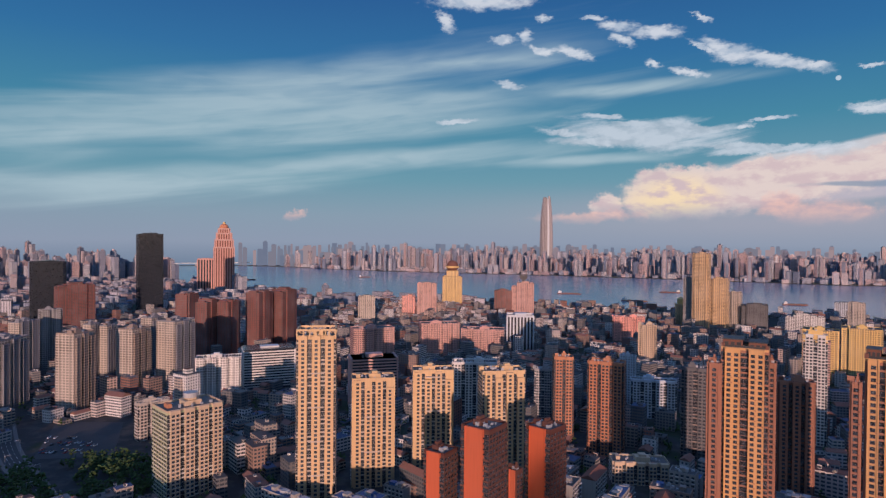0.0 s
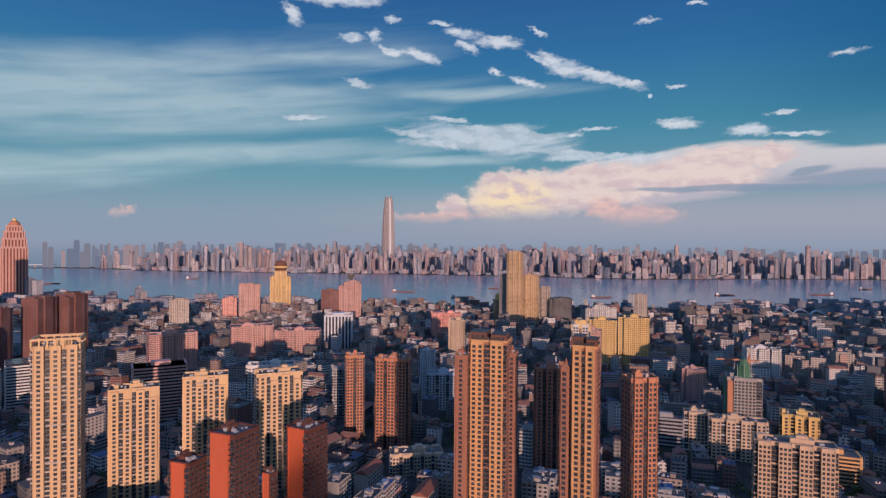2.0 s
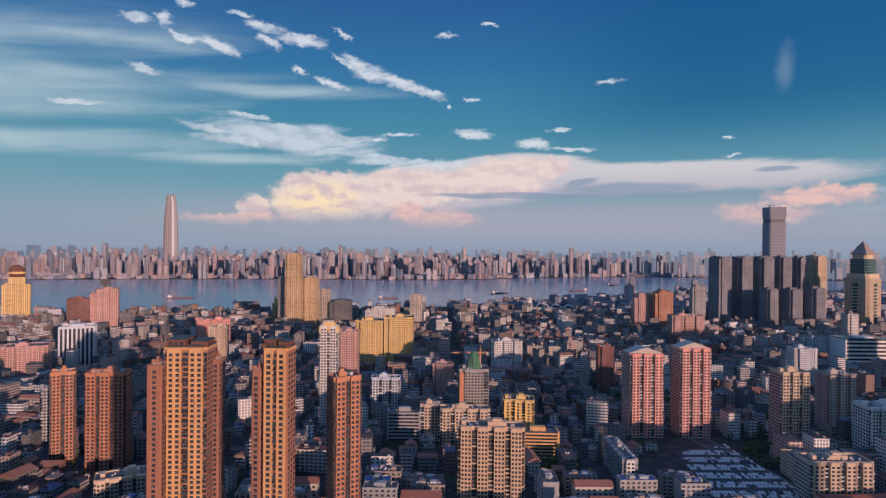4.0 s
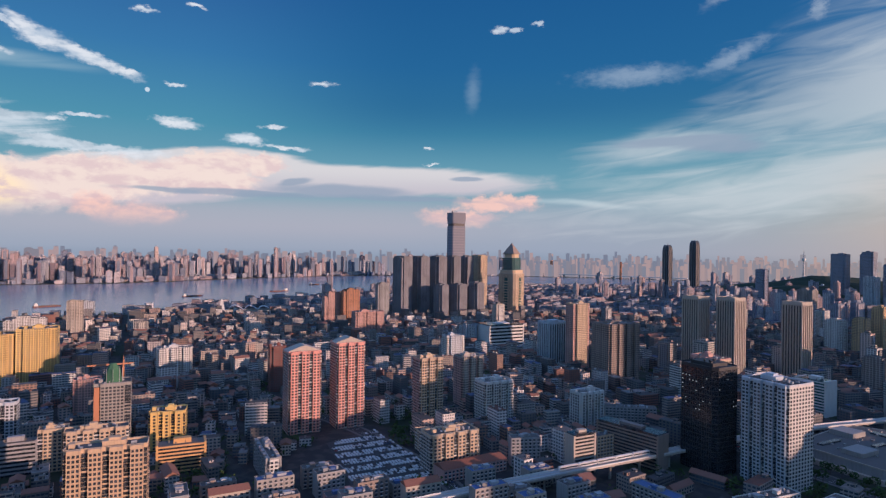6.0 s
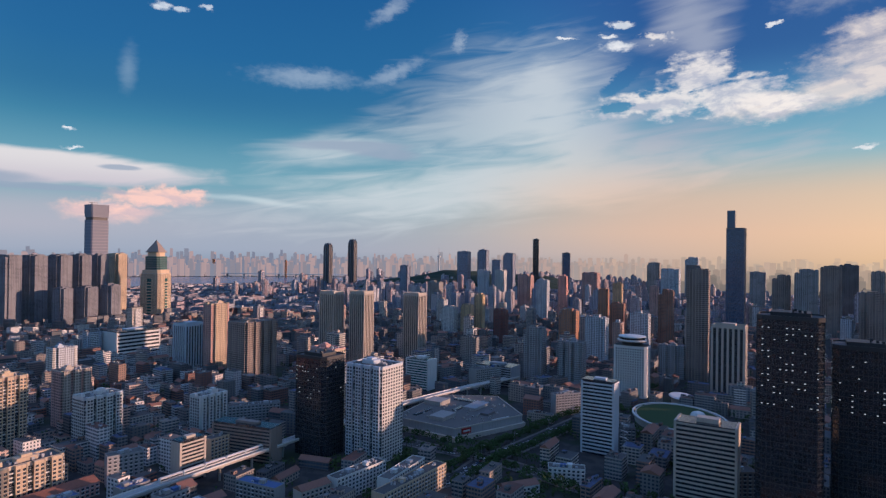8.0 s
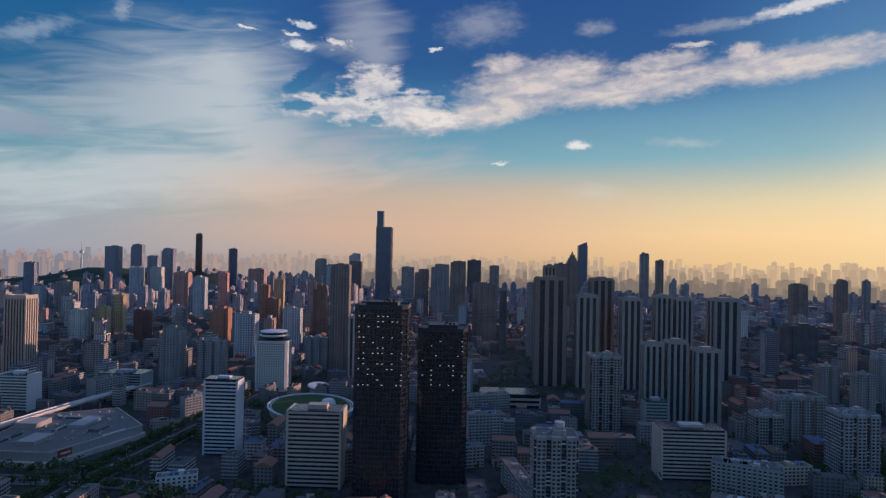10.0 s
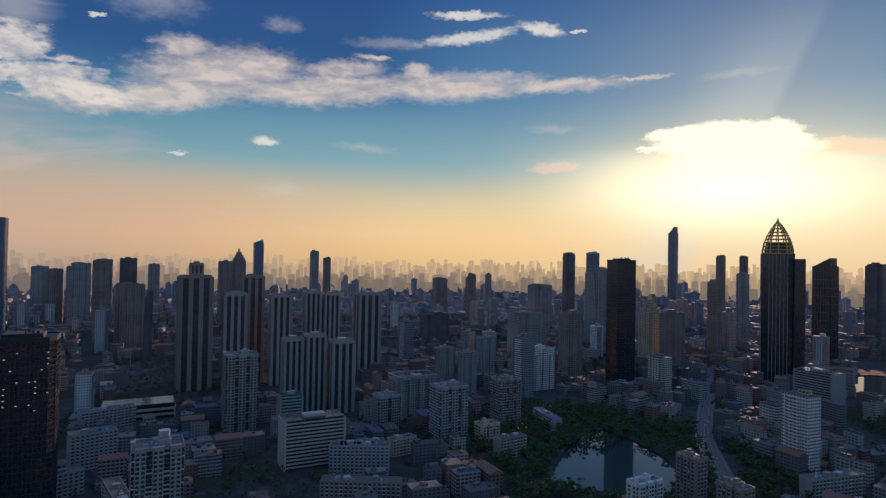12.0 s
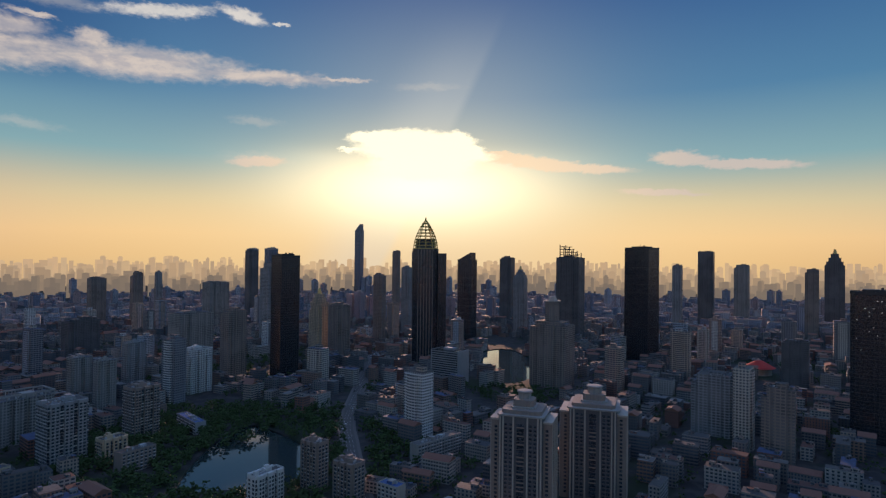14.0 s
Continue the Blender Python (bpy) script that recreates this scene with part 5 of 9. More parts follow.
apartment_tower(616.4, 367.6, -33.0, 34.0, 30.6, 84.9, wall='pink', side='rose', trim='white', bays=3, seed=71, crown='gable', group='pink towers', label="pink apartment tower with a white gabled crown")
apartment_tower(656.7, 340.0, -33.0, 31.4, 28.3, 90.3, wall='pink', side='rose', trim='white', bays=3, seed=72, crown='gable', group='pink towers', label="pink apartment tower with a white gabled crown")
apartment_tower(726.5, 515.5, -33.0, 20.9, 16.7, 60.3, wall='redblock', trim='rose', bays=1, seed=73, label="red brick apartment tower")
apartment_tower(698.7, 263.4, -33.0, 28.1, 22.4, 76.1, wall='beige', side='rose', trim='white', bays=3, seed=74, group='balcony towers', label="beige and pink apartment tower with balconies")
apartment_tower(808.3, 270.6, -33.0, 31.3, 25.1, 62.3, wall='stone', side='rose', trim='white', bays=3, seed=75, group='balcony towers', label="stone and pink apartment tower with balconies")
apartment_tower(736.9, 202.6, -33.0, 36.4, 25.5, 51.2, wall='white', trim='white', bays=4, seed=76, group='balcony towers', label="white apartment block with deep balcony edges")
apartment_tower(985.1, 390.1, -33.0, 32.3, 22.6, 56.4, wall='bluewhite', side='white', trim='white', bays=1, seed=77, label="pale apartment tower behind the balcony towers")
banded_block(1217.9, 412.5, -33.0, 78.0, 46.0, 48.0, wall='white', floor=6.4, podium=7.0, label="white office block with horizontal louvres")
far_tower(1547.1, 864.2, -13.0, 42.3, 42.3, 168.6, colour='slate', group='grey wall towers', label="tall dark grey riverside apartment tower")
far_tower(1610.2, 845.3, -103.0, 42.9, 42.9, 168.8, colour='slate', group='grey wall towers', label="tall dark grey riverside apartment tower")
far_tower(1674.5, 823.7, -103.0, 41.5, 41.5, 169.0, colour='slate', group='grey wall towers', label="tall dark grey riverside apartment tower")
far_tower(1732.5, 805.3, -103.0, 37.7, 37.7, 169.2, colour='slate', group='grey wall towers', label="tall dark grey riverside apartment tower")
far_tower(1788.9, 788.1, -103.0, 33.9, 33.9, 169.3, colour='slate', group='grey wall towers', label="tall dark grey riverside apartment tower")
far_tower(1855.9, 777.2, -103.0, 40.3, 40.3, 172.6, colour='beige', group='grey wall towers', label="tall beige riverside apartment tower")
far_tower(1566.4, 748.8, -103.0, 32.4, 32.4, 93.6, colour='slate', group='grey wall towers', label="grey apartment tower of middle height")
far_tower(1609.3, 718.7, -103.0, 38.5, 38.5, 94.1, colour='slate', group='grey wall towers', label="grey apartment tower of middle height")
far_tower(1649.4, 684.1, -103.0, 36.6, 36.6, 97.5, colour='slate', group='grey wall towers', label="grey apartment tower of middle height")
far_tower(1300.5, 912.3, -33.0, 42.8, 30.0, 79.4, colour='rose', label="rose riverside apartment tower")
far_tower(1321.1, 869.7, -33.0, 41.9, 29.3, 86.9, colour='terracotta', label="rust red riverside apartment tower")
far_tower(1432.2, 851.2, -33.0, 32.3, 22.6, 99.1, colour='grey', label="grey riverside tower seen over low roofs")
apartment_tower(1197.0, 720.5, -33.0, 65.7, 32.8, 54.4, wall='rose', trim='white', bays=3, seed=78, label="pale block of flats near the river")
ribbed_tower(1133.8, 275.5, -33.0, 40.3, 32.2, 68.0, wall='bluewhite', ribs=8, label="grey blue tower with upright piers")
apartment_tower(1110.2, 225.3, -33.0, 33.8, 23.7, 105.5, wall='beige', side='rose', trim='white', bays=1, seed=79, label="beige apartment tower in the sun")
apartment_tower(1034.6, 144.9, -33.0, 58.9, 41.2, 88.1, wall='taupe', trim='taupe', bays=4, seed=80, label="dark taupe apartment slab on a podium")
ribbed_tower(1152.6, 50.1, -123.0, 31.0, 25.0, 119.7, wall='stone', ribs=7, crown=4.0, group='framed towers', label="grey striped tower with a dark roof frame")
ribbed_tower(1147.1, -0.3, -123.0, 31.0, 25.0, 120.6, wall='stone', ribs=7, crown=4.0, group='framed towers', label="grey striped tower with a dark roof frame")
ribbed_tower(1209.1, -86.9, -123.0, 32.0, 25.0, 114.4, wall='stone', ribs=7, crown=4.0, group='framed towers', label="grey striped tower with a dark roof frame")
glass_tower(726.0, -12.0, -123.0, 38.7, 31.0, 91.3, glass='glass_dark', frame_c='soot', lights=40, category='office tower', name='office_tower', pitch=2.4, label="dark glass tower with scattered lit panes")
# Bay faces are tinted bluish as shade, the sunlit sides left white.
apartment_tower(715.9, -64.9, -123.0, 41.9, 35.6, 89.2, wall='bluewhite', side='white', trim='white', bays=4, seed=84, slot=3.0, label="white apartment tower with bluish shade painted on its bay faces")
apartment_tower(803.1, -5.8, -123.0, 34.7, 20.8, 89.0, wall='rose', side='beige', trim='white', bays=3, seed=85, label="peach tower with a white boxed top")
apartment_tower(780.7, 112.9, -33.0, 32.9, 19.7, 42.5, wall='white', trim='grey', bays=4, seed=86, label="small white apartment block with blank windows")
banded_block(653.5, 81.6, -33.0, 23.7, 11.8, 35.8, wall='stone', floor=3.0, label="stone block with rounded balconies")
banded_block(707.4, 50.5, -111.0, 64.0, 16.0, 32.7, wall='taupe', floor=3.0, label="long brown walk-up block")
apartment_tower(606.1, 184.0, -33.0, 47.7, 23.8, 33.3, wall='beige', side='stone', trim='white', bays=4, seed=87, label="low walk-up block with rooftop sheds")

# south east
banded_block(727.7, -279.4, -123.0, 31.5, 15.7, 71.1, wall='bluewhite', face='bluewhite', label="white slab office block with a red topped side")
banded_block(616.4, -331.3, -123.0, 44.2, 22.1, 62.6, wall='stone', name='hospital_block', label="hospital block with pale floor bands")
glass_tower(568.9, -366.8, -123.0, 40.0, 32.0, 148.7, glass='glass_dark', frame_c='soot', lights=120, category='office tower', name='office_tower', pitch=2.6, seed=4, label="dark glass tower with a grid of lights")
glass_tower(579.5, -428.4, -123.0, 41.1, 32.8, 127.0, glass='glass_dark', frame_c='soot', lights=60, category='office tower', name='office_tower', pitch=2.6, seed=5, label="dark glass tower beside its taller twin")
ribbed_tower(976.9, -529.6, -123.0, 41.6, 33.2, 93.1, wall='stone', ribs=6, label="tower with pale piers and dark glass")
apartment_tower(1077.4, -492.5, -123.0, 40.9, 16.4, 53.5, wall='grey', trim='grey', bays=3, seed=90, label="grey slab of flats in shade")
glass_tower(1529.0, -822.0, -123.0, 38.9, 35.0, 253.4, glass='glass_blue', frame_c='darkgrey', step=42, bevel=0.05, label="dark blue skyscraper with a stepped top")
far_tower(1053.1, -520.1, -123.0, 30.5, 21.4, 168.4, colour='taupe', label="slender striped apartment tower")
far_tower(1351.3, -392.8, -123.0, 35.7, 25.0, 76.6, colour='terracotta', label="terracotta apartment tower seen over low roofs")
far_tower(1197.1, -406.2, -123.0, 35.9, 25.1, 79.4, colour='bluewhite', label="pale blue apartment tower")
far_tower(1063.5, -274.2, -123.0, 30.0, 21.0, 76.9, colour='grey', label="grey apartment tower with blue glass")
apartment_tower(1008.5, -318.3, -123.0, 35.6, 24.9, 66.1, wall='grey', trim='white', bays=3, seed=91, label="grey apartment tower with white edges")
far_tower(1413.9, -614.0, -123.0, 29.7, 20.8, 114.3, colour='brown', label="brown apartment tower seen over low roofs")
far_tower(1418.3, -263.0, -123.0, 27.6, 19.3, 70.0, colour='redblock', label="red apartment tower seen over low roofs")
banded_block(1023.2, -213.4, -123.0, 58.6, 29.3, 29.4, wall='grey', label="grey office block with strip windows")
banded_block(991.8, -103.2, -123.0, 36.6, 22.0, 41.8, wall='white', glass='glass_green', label="white commercial block with a green glazed corner")
banded_block(751.3, -632.1, -123.0, 75.0, 37.5, 17.4, wall='stone', floor=6.0, name='civic_hall', category='public building', label="civic hall with a pale colonnade")
glass_tower(2633.9, -546.7, -90.0, 23.7, 16.6, 246.7, glass='glass_dark', pitch=9, label="slim dark skyscraper far off")
glass_tower(2718.0, -692.8, -90.0, 32.9, 23.0, 191.2, glass='glass_blue', pitch=9, label="slim blue skyscraper far off")
far_tower(2061.4, -415.7, -123.0, 45.2, 31.6, 118.8, colour='rose', group='eastern towers', label="rose pink apartment tower rising over low roofs")
far_tower(1849.6, -432.0, -123.0, 32.5, 22.8, 114.0, colour='bluewhite', group='eastern towers', label="pale blue apartment tower rising over low roofs")
far_tower(1935.5, -508.5, -123.0, 26.0, 18.2, 122.3, colour='pink', group='eastern towers', label="pink apartment tower rising over low roofs")
far_tower(2425.1, -723.3, -123.0, 59.9, 41.9, 117.9, colour='rose', group='eastern towers', label="rose pink apartment tower rising over low roofs")
far_tower(2680.2, -333.4, -123.0, 43.2, 30.2, 115.3, colour='bluewhite', group='eastern towers', label="pale blue apartment tower rising over low roofs")
far_tower(2669.3, -404.7, -123.0, 43.3, 30.3, 116.3, colour='white', group='eastern towers', label="white apartment tower rising over low roofs")
far_tower(1539.2, -158.0, -123.0, 33.7, 23.6, 62.7, colour='white', group='eastern towers', label="white apartment tower rising over low roofs")
far_tower(1528.9, -198.2, -123.0, 26.4, 18.5, 69.6, colour='cream', group='eastern towers', label="cream apartment tower rising over low roofs")
far_tower(1571.9, -230.2, -123.0, 21.9, 15.4, 89.5, colour='cream', group='eastern towers', label="cream apartment tower rising over low roofs")
far_tower(2106.2, -126.4, -123.0, 44.5, 31.1, 91.5, colour='concrete', group='eastern towers', label="grey concrete apartment tower rising over low roofs")
far_tower(1381.2, -500.5, -123.0, 28.8, 20.2, 88.6, colour='brown', group='eastern towers', label="brown apartment tower rising over low roofs")
far_tower(1280.1, -511.9, -123.0, 33.6, 23.5, 78.7, colour='bluewhite', group='eastern towers', label="pale blue apartment tower rising over low roofs")
far_tower(2647.0, -1209.9, -123.0, 51.6, 36.1, 180.7, colour='bluewhite', group='eastern towers', label="pale blue apartment tower rising over low roofs")
far_tower(2476.6, -1051.4, -123.0, 67.4, 47.2, 134.8, colour='bluewhite', group='eastern towers', label="pale blue apartment tower rising over low roofs")
far_tower(2231.7, -1261.6, -123.0, 49.8, 34.9, 132.8, colour='grey', group='eastern towers', label="grey apartment tower rising over low roofs")
far_tower(1179.9, -184.1, -123.0, 31.3, 21.9, 45.8, colour='concrete', group='eastern towers', label="grey concrete apartment tower rising over low roofs")
far_tower(1814.0, -635.8, -123.0, 25.2, 17.7, 108.6, colour='cream', group='eastern towers', label="cream apartment tower rising over low roofs")
far_tower(1723.5, -570.3, -123.0, 26.2, 18.3, 97.7, colour='terracotta', group='eastern towers', label="terracotta apartment tower rising over low roofs")
far_tower(1605.2, -659.8, -123.0, 20.2, 14.1, 112.2, colour='rose', group='eastern towers', label="rose pink apartment tower rising over low roofs")
far_tower(1695.6, -89.6, -123.0, 23.4, 16.4, 54.7, colour='rose', group='eastern towers', label="rose pink apartment tower rising over low roofs")
far_tower(3102.7, -271.3, -123.0, 59.0, 41.3, 193.1, kind='far_blocks', group='distant towers', label="distant residential tower with haze tinted into its walls")
far_tower(3083.3, -364.6, -123.0, 50.1, 35.0, 202.7, kind='far_blocks', group='distant towers', label="distant residential tower with haze tinted into its walls")
far_tower(2769.6, -400.0, -123.0, 40.9, 28.6, 157.6, kind='far_blocks', group='distant towers', label="distant residential tower with haze tinted into its walls")
far_tower(2864.9, -465.4, -123.0, 49.0, 34.3, 187.9, kind='far_blocks', group='distant towers', label="distant residential tower with haze tinted into its walls")
far_tower(2831.9, 6.8, -123.0, 40.5, 28.4, 127.5, kind='far_blocks', group='distant towers', label="distant residential tower with haze tinted into its walls")
far_tower(1220.6, -921.4, -123.0, 52.5, 36.7, 124.5, colour='taupe', group='hazy towers', label="grey tower in the hazy south east")
far_tower(1016.2, -894.9, -123.0, 33.0, 23.1, 137.5, colour='grey', group='hazy towers', label="grey tower in the hazy south east")
far_tower(1065.6, -856.0, -123.0, 13.4, 9.4, 119.4, colour='darkgrey', group='hazy towers', label="grey tower in the hazy south east")

# south, into the sun
apartment_tower(623.0, -664.4, -123.0, 34.3, 30.9, 81.3, wall='concrete', side='taupe', trim='stone', bays=3, seed=100, label="taupe apartment tower with a rounded cap")
ribbed_tower(821.0, -758.6, -123.0, 41.3, 33.0, 156.0, wall='taupe', ribs=3, group='striped towers', label="dark tower with pale upright piers")
ribbed_tower(795.2, -837.0, -123.0, 31.8, 25.4, 155.6, wall='taupe', ribs=3, group='striped towers', label="dark tower with pale upright piers")
ribbed_tower(782.5, -795.0, -123.0, 29.3, 23.5, 132.1, wall='concrete', ribs=3, group='striped towers', label="dark tower with pale upright piers")
ribbed_tower(746.5, -847.0, -123.0, 27.5, 22.0, 128.7, wall='concrete', ribs=3, group='striped towers', label="dark tower with pale upright piers")
ribbed_tower(735.8, -903.2, -123.0, 23.7, 18.9, 132.2, wall='concrete', ribs=3, group='striped towers', label="dark tower with pale upright piers")
ribbed_tower(719.6, -928.3, -123.0, 23.6, 18.9, 128.6, wall='concrete', ribs=3, group='striped towers', label="dark tower with pale upright piers")
ribbed_tower(690.9, -983.6, -123.0, 35.5, 28.4, 128.4, wall='concrete', ribs=3, group='striped towers', label="dark tower with pale upright piers")
ribbed_tower(852.6, -784.6, -123.0, 18.3, 14.6, 172.8, wall='taupe', ribs=3, group='striped towers', label="dark tower with pale upright piers")
ribbed_tower(575.9, -778.1, -123.0, 27.3, 21.8, 85.1, wall='concrete', ribs=3, group='striped towers', label="tower with pale upright piers over dark glass")
ribbed_tower(616.0, -736.1, -123.0, 22.1, 17.7, 88.9, wall='concrete', ribs=3, group='striped towers', label="tower with pale upright piers over dark glass")
ribbed_tower(599.7, -757.8, -123.0, 22.6, 18.0, 92.5, wall='concrete', ribs=3, group='striped towers', label="tower with pale upright piers over dark glass")
banded_block(480.9, -621.3, -123.0, 55.0, 24.8, 44.0, wall='stone', floor=3.2, label="long grey office slab with strip windows")
apartment_tower(411.3, -753.4, -123.0, 34.1, 27.3, 57.7, wall='grey', trim='white', bays=3, seed=101, group='white towers', label="pale grey apartment tower with balconies")
apartment_tower(485.3, -745.7, -123.0, 26.6, 21.3, 40.6, wall='concrete', trim='grey', bays=2, seed=102, group='white towers', label="pale apartment tower with a blank gable")
apartment_tower(494.5, -813.2, -123.0, 50.9, 30.5, 53.2, wall='concrete', trim='white', bays=4, seed=103, crown='frame', group='white towers', label="apartment block with a white roof frame")
apartment_tower(380.9, -832.5, -123.0, 28.8, 23.0, 55.7, wall='taupe', trim='white', bays=3, seed=104, group='white towers', label="taupe apartment tower with balconies")
apartment_tower(372.4, -765.5, -123.0, 23.5, 16.4, 23.0, wall='beige', trim='white', bays=3, seed=105, label="small beige apartment block")
apartment_tower(480.6, -465.8, -123.0, 32.2, 25.8, 62.5, wall='concrete', trim='white', bays=3, seed=106, crown='tank', label="pale grey apartment tower with a scalloped roof")
apartment_tower(417.5, -1042.3, -123.0, 37.0, 29.6, 60.8, wall='white', trim='white', bays=3, step=9.0, seed=107, group='white towers', label="white stepped apartment tower")
apartment_tower(485.5, -941.8, -123.0, 22.5, 15.7, 60.3, wall='concrete', trim='white', bays=2, seed=108, group='white towers', label="pale apartment tower seen over low roofs")
apartment_tower(509.7, -1051.5, -123.0, 26.7, 18.7, 68.7, wall='grey', trim='white', bays=2, seed=109, group='white towers', label="pale apartment tower seen over low roofs")
apartment_tower(551.3, -994.9, -123.0, 26.2, 18.3, 55.0, wall='concrete', trim='white', bays=2, seed=110, group='white towers', label="pale apartment tower seen over low roofs")
banded_block(571.5, -687.8, -123.0, 24.9, 14.9, 39.3, wall='grey', glass='glass_green', label="office block with a green glazed roof")
glass_tower(328.7, -1166.4, -130.0, 34.7, 27.7, 189.7, glass='glass_dark', frame_c='soot', bevel=0.02, pitch=3.4, label="plain dark block tower")
glass_tower(722.2, -2145.5, -123.0, 30.9, 27.8, 210.5, glass='glass_blue', frame_c='grey', label="slim grey glass tower")
glass_tower(518.4, -1694.2, -123.0, 29.0, 20.3, 206.7, glass='glass_blue', frame_c='grey', label="slim grey glass tower")
far_tower(465.1, -1533.4, -123.0, 45.2, 31.7, 171.6, colour='grey', label="broad grey tower seen over low roofs")
glass_tower(540.1, -3157.2, 147.0, 36.8, 33.1, 352.1, glass='glass_blue', frame_c='grey', slope=30, pitch=9, label="far skyscraper with a slanting top")
far_tower(323.7, -1383.6, 147.0, 36.3, 25.4, 92.8, colour='beige', top='steps', label="stone tower with a small dome")
far_tower(278.6, -1354.9, 147.0, 37.6, 26.3, 98.3, colour='taupe', label="brown tower with a boxed top")
glass_tower(2452.3, -2412.6, -123.0, 48.5, 34.0, 264.5, glass='glass_blue', frame_c='grey', slope=18, pitch=9, label="slender glass skyscraper far off")
far_tower(1420.2, -1367.6, -123.0, 35.3, 24.7, 169.4, colour='taupe', top='steps', label="dark tower with a domed top")
far_tower(1409.8, -1312.2, -123.0, 34.7, 24.3, 166.1, colour='taupe', label="dark square tower seen over low roofs")
far_tower(1520.6, -1789.7, -123.0, 27.7, 19.4, 201.7, colour='grey', group='sunward towers', label="dark tower in the haze towards the sun")
far_tower(1354.4, -1661.3, -123.0, 21.8, 15.3, 179.7, colour='taupe', group='sunward towers', label="dark tower in the haze towards the sun")
far_tower(1950.1, -1385.3, -123.0, 50.2, 35.1, 165.9, colour='darkgrey', group='sunward towers', label="dark tower in the haze towards the sun")
far_tower(1944.3, -1472.1, -123.0, 35.1, 24.6, 146.8, colour='concrete', group='sunward towers', label="dark tower in the haze towards the sun")
far_tower(1584.0, -1082.7, -123.0, 43.9, 30.7, 167.2, colour='taupe', group='sunward towers', label="dark tower in the haze towards the sun")
far_tower(1612.3, -1040.3, -123.0, 51.0, 35.7, 157.5, colour='grey', group='sunward towers', label="dark tower in the haze towards the sun")
far_tower(1655.9, -1004.3, -123.0, 41.8, 29.2, 141.6, colour='taupe', group='sunward towers', label="dark tower in the haze towards the sun")
far_tower(2532.4, -1165.9, -123.0, 52.5, 36.8, 148.8, colour='darkgrey', group='sunward towers', label="dark tower in the haze towards the sun")
far_tower(2786.7, -1101.2, -123.0, 53.7, 37.6, 154.1, colour='concrete', group='sunward towers', label="dark tower in the haze towards the sun")
far_tower(222.1, -1511.9, 147.0, 24.0, 16.8, 150.7, colour='taupe', group='sunward towers', label="dark tower in the haze towards the sun")
far_tower(181.7, -1728.4, 147.0, 23.4, 16.4, 164.5, colour='grey', group='sunward towers', label="dark tower in the haze towards the sun")
far_tower(283.8, -2465.9, 147.0, 26.7, 18.7, 212.7, colour='taupe', group='sunward towers', label="dark tower in the haze towards the sun")
far_tower(215.2, -2515.0, 147.0, 23.7, 16.6, 212.7, colour='darkgrey', group='sunward towers', label="dark tower in the haze towards the sun")
far_tower(661.9, -1706.2, -123.0, 55.0, 38.5, 121.9, colour='concrete', group='sunward towers', label="dark tower in the haze towards the sun")
far_tower(894.7, -1761.4, -123.0, 26.6, 18.6, 140.8, colour='taupe', group='sunward towers', label="dark tower in the haze towards the sun")
far_tower(850.5, -1787.3, -123.0, 15.9, 11.1, 141.9, colour='grey', group='sunward towers', label="dark tower in the haze towards the sun")
far_tower(970.5, -1711.8, -123.0, 37.4, 26.2, 127.6, colour='taupe', group='sunward towers', label="dark tower in the haze towards the sun")
far_tower(758.9, -1320.1, -123.0, 54.0, 37.8, 66.7, colour='darkgrey', group='sunward towers', label="dark tower in the haze towards the sun")
far_tower(521.0, -1256.1, -123.0, 63.9, 44.7, 87.9, colour='concrete', group='sunward towers', label="dark tower in the haze towards the sun")
far_tower(400.5, -1137.8, -123.0, 33.8, 23.7, 104.0, colour='taupe', group='sunward towers', label="dark tower in the haze towards the sun")
far_tower(-90.9, -1121.9, 147.0, 56.4, 45.1, 91.9, colour='taupe', top='drum', label="large square tower with a narrow drum on top")
glass_tower(30.2, -1598.6, 147.0, 38.0, 30.4, 202.8, glass='glass_dark', slope=16, pitch=5, label="dark tower with a slanting roof line")
far_tower(-220.5, -1662.7, 147.0, 57.3, 45.8, 194.3, colour='darkgrey', label="unfinished tower with scaffolding on top")
glass_tower(-299.0, -1363.3, 130.0, 51.5, 36.1, 212.5, glass='glass_dark', frame_c='soot', bevel=0.02, pitch=4, label="tall dark slab tower")
far_tower(-91.5, -1939.5, 147.0, 37.8, 26.4, 192.3, colour='darkgrey', label="dark tower with a crane on top")
far_tower(-107.6, -1733.6, 147.0, 31.0, 21.7, 142.0, colour='grey', top='steps', label="grey tower with a spire")
far_tower(698.0, -2069.6, -123.0, 34.7, 24.3, 205.4, colour='darkgrey', label="slim dark tower seen over low roofs")
banded_block(63.4, -1139.5, 147.0, 49.8, 29.9, 49.2, wall='grey', label="grey block with strip windows beside the small lake")
apartment_tower(197.5, -669.8, -123.0, 26.5, 13.2, 28.9, wall='white', trim='white', bays=3, seed=122, label="low white block by the lake shore")
apartment_tower(169.7, -709.1, 147.0, 19.8, 13.9, 41.7, wall='taupe', trim='white', bays=3, seed=123, label="taupe apartment block beside the street")
apartment_tower(137.4, -688.0, 147.0, 22.1, 15.4, 30.5, wall='taupe', trim='white', bays=3, seed=124, label="taupe apartment block beside the street")
far_tower(-665.9, -1952.9, 147.0, 40.8, 28.6, 216.2, colour='darkgrey', group='sunward towers', label="dark tower in the haze towards the sun")
far_tower(-581.1, -1946.1, 147.0, 25.8, 18.0, 176.4, colour='grey', group='sunward towers', label="dark tower in the haze towards the sun")
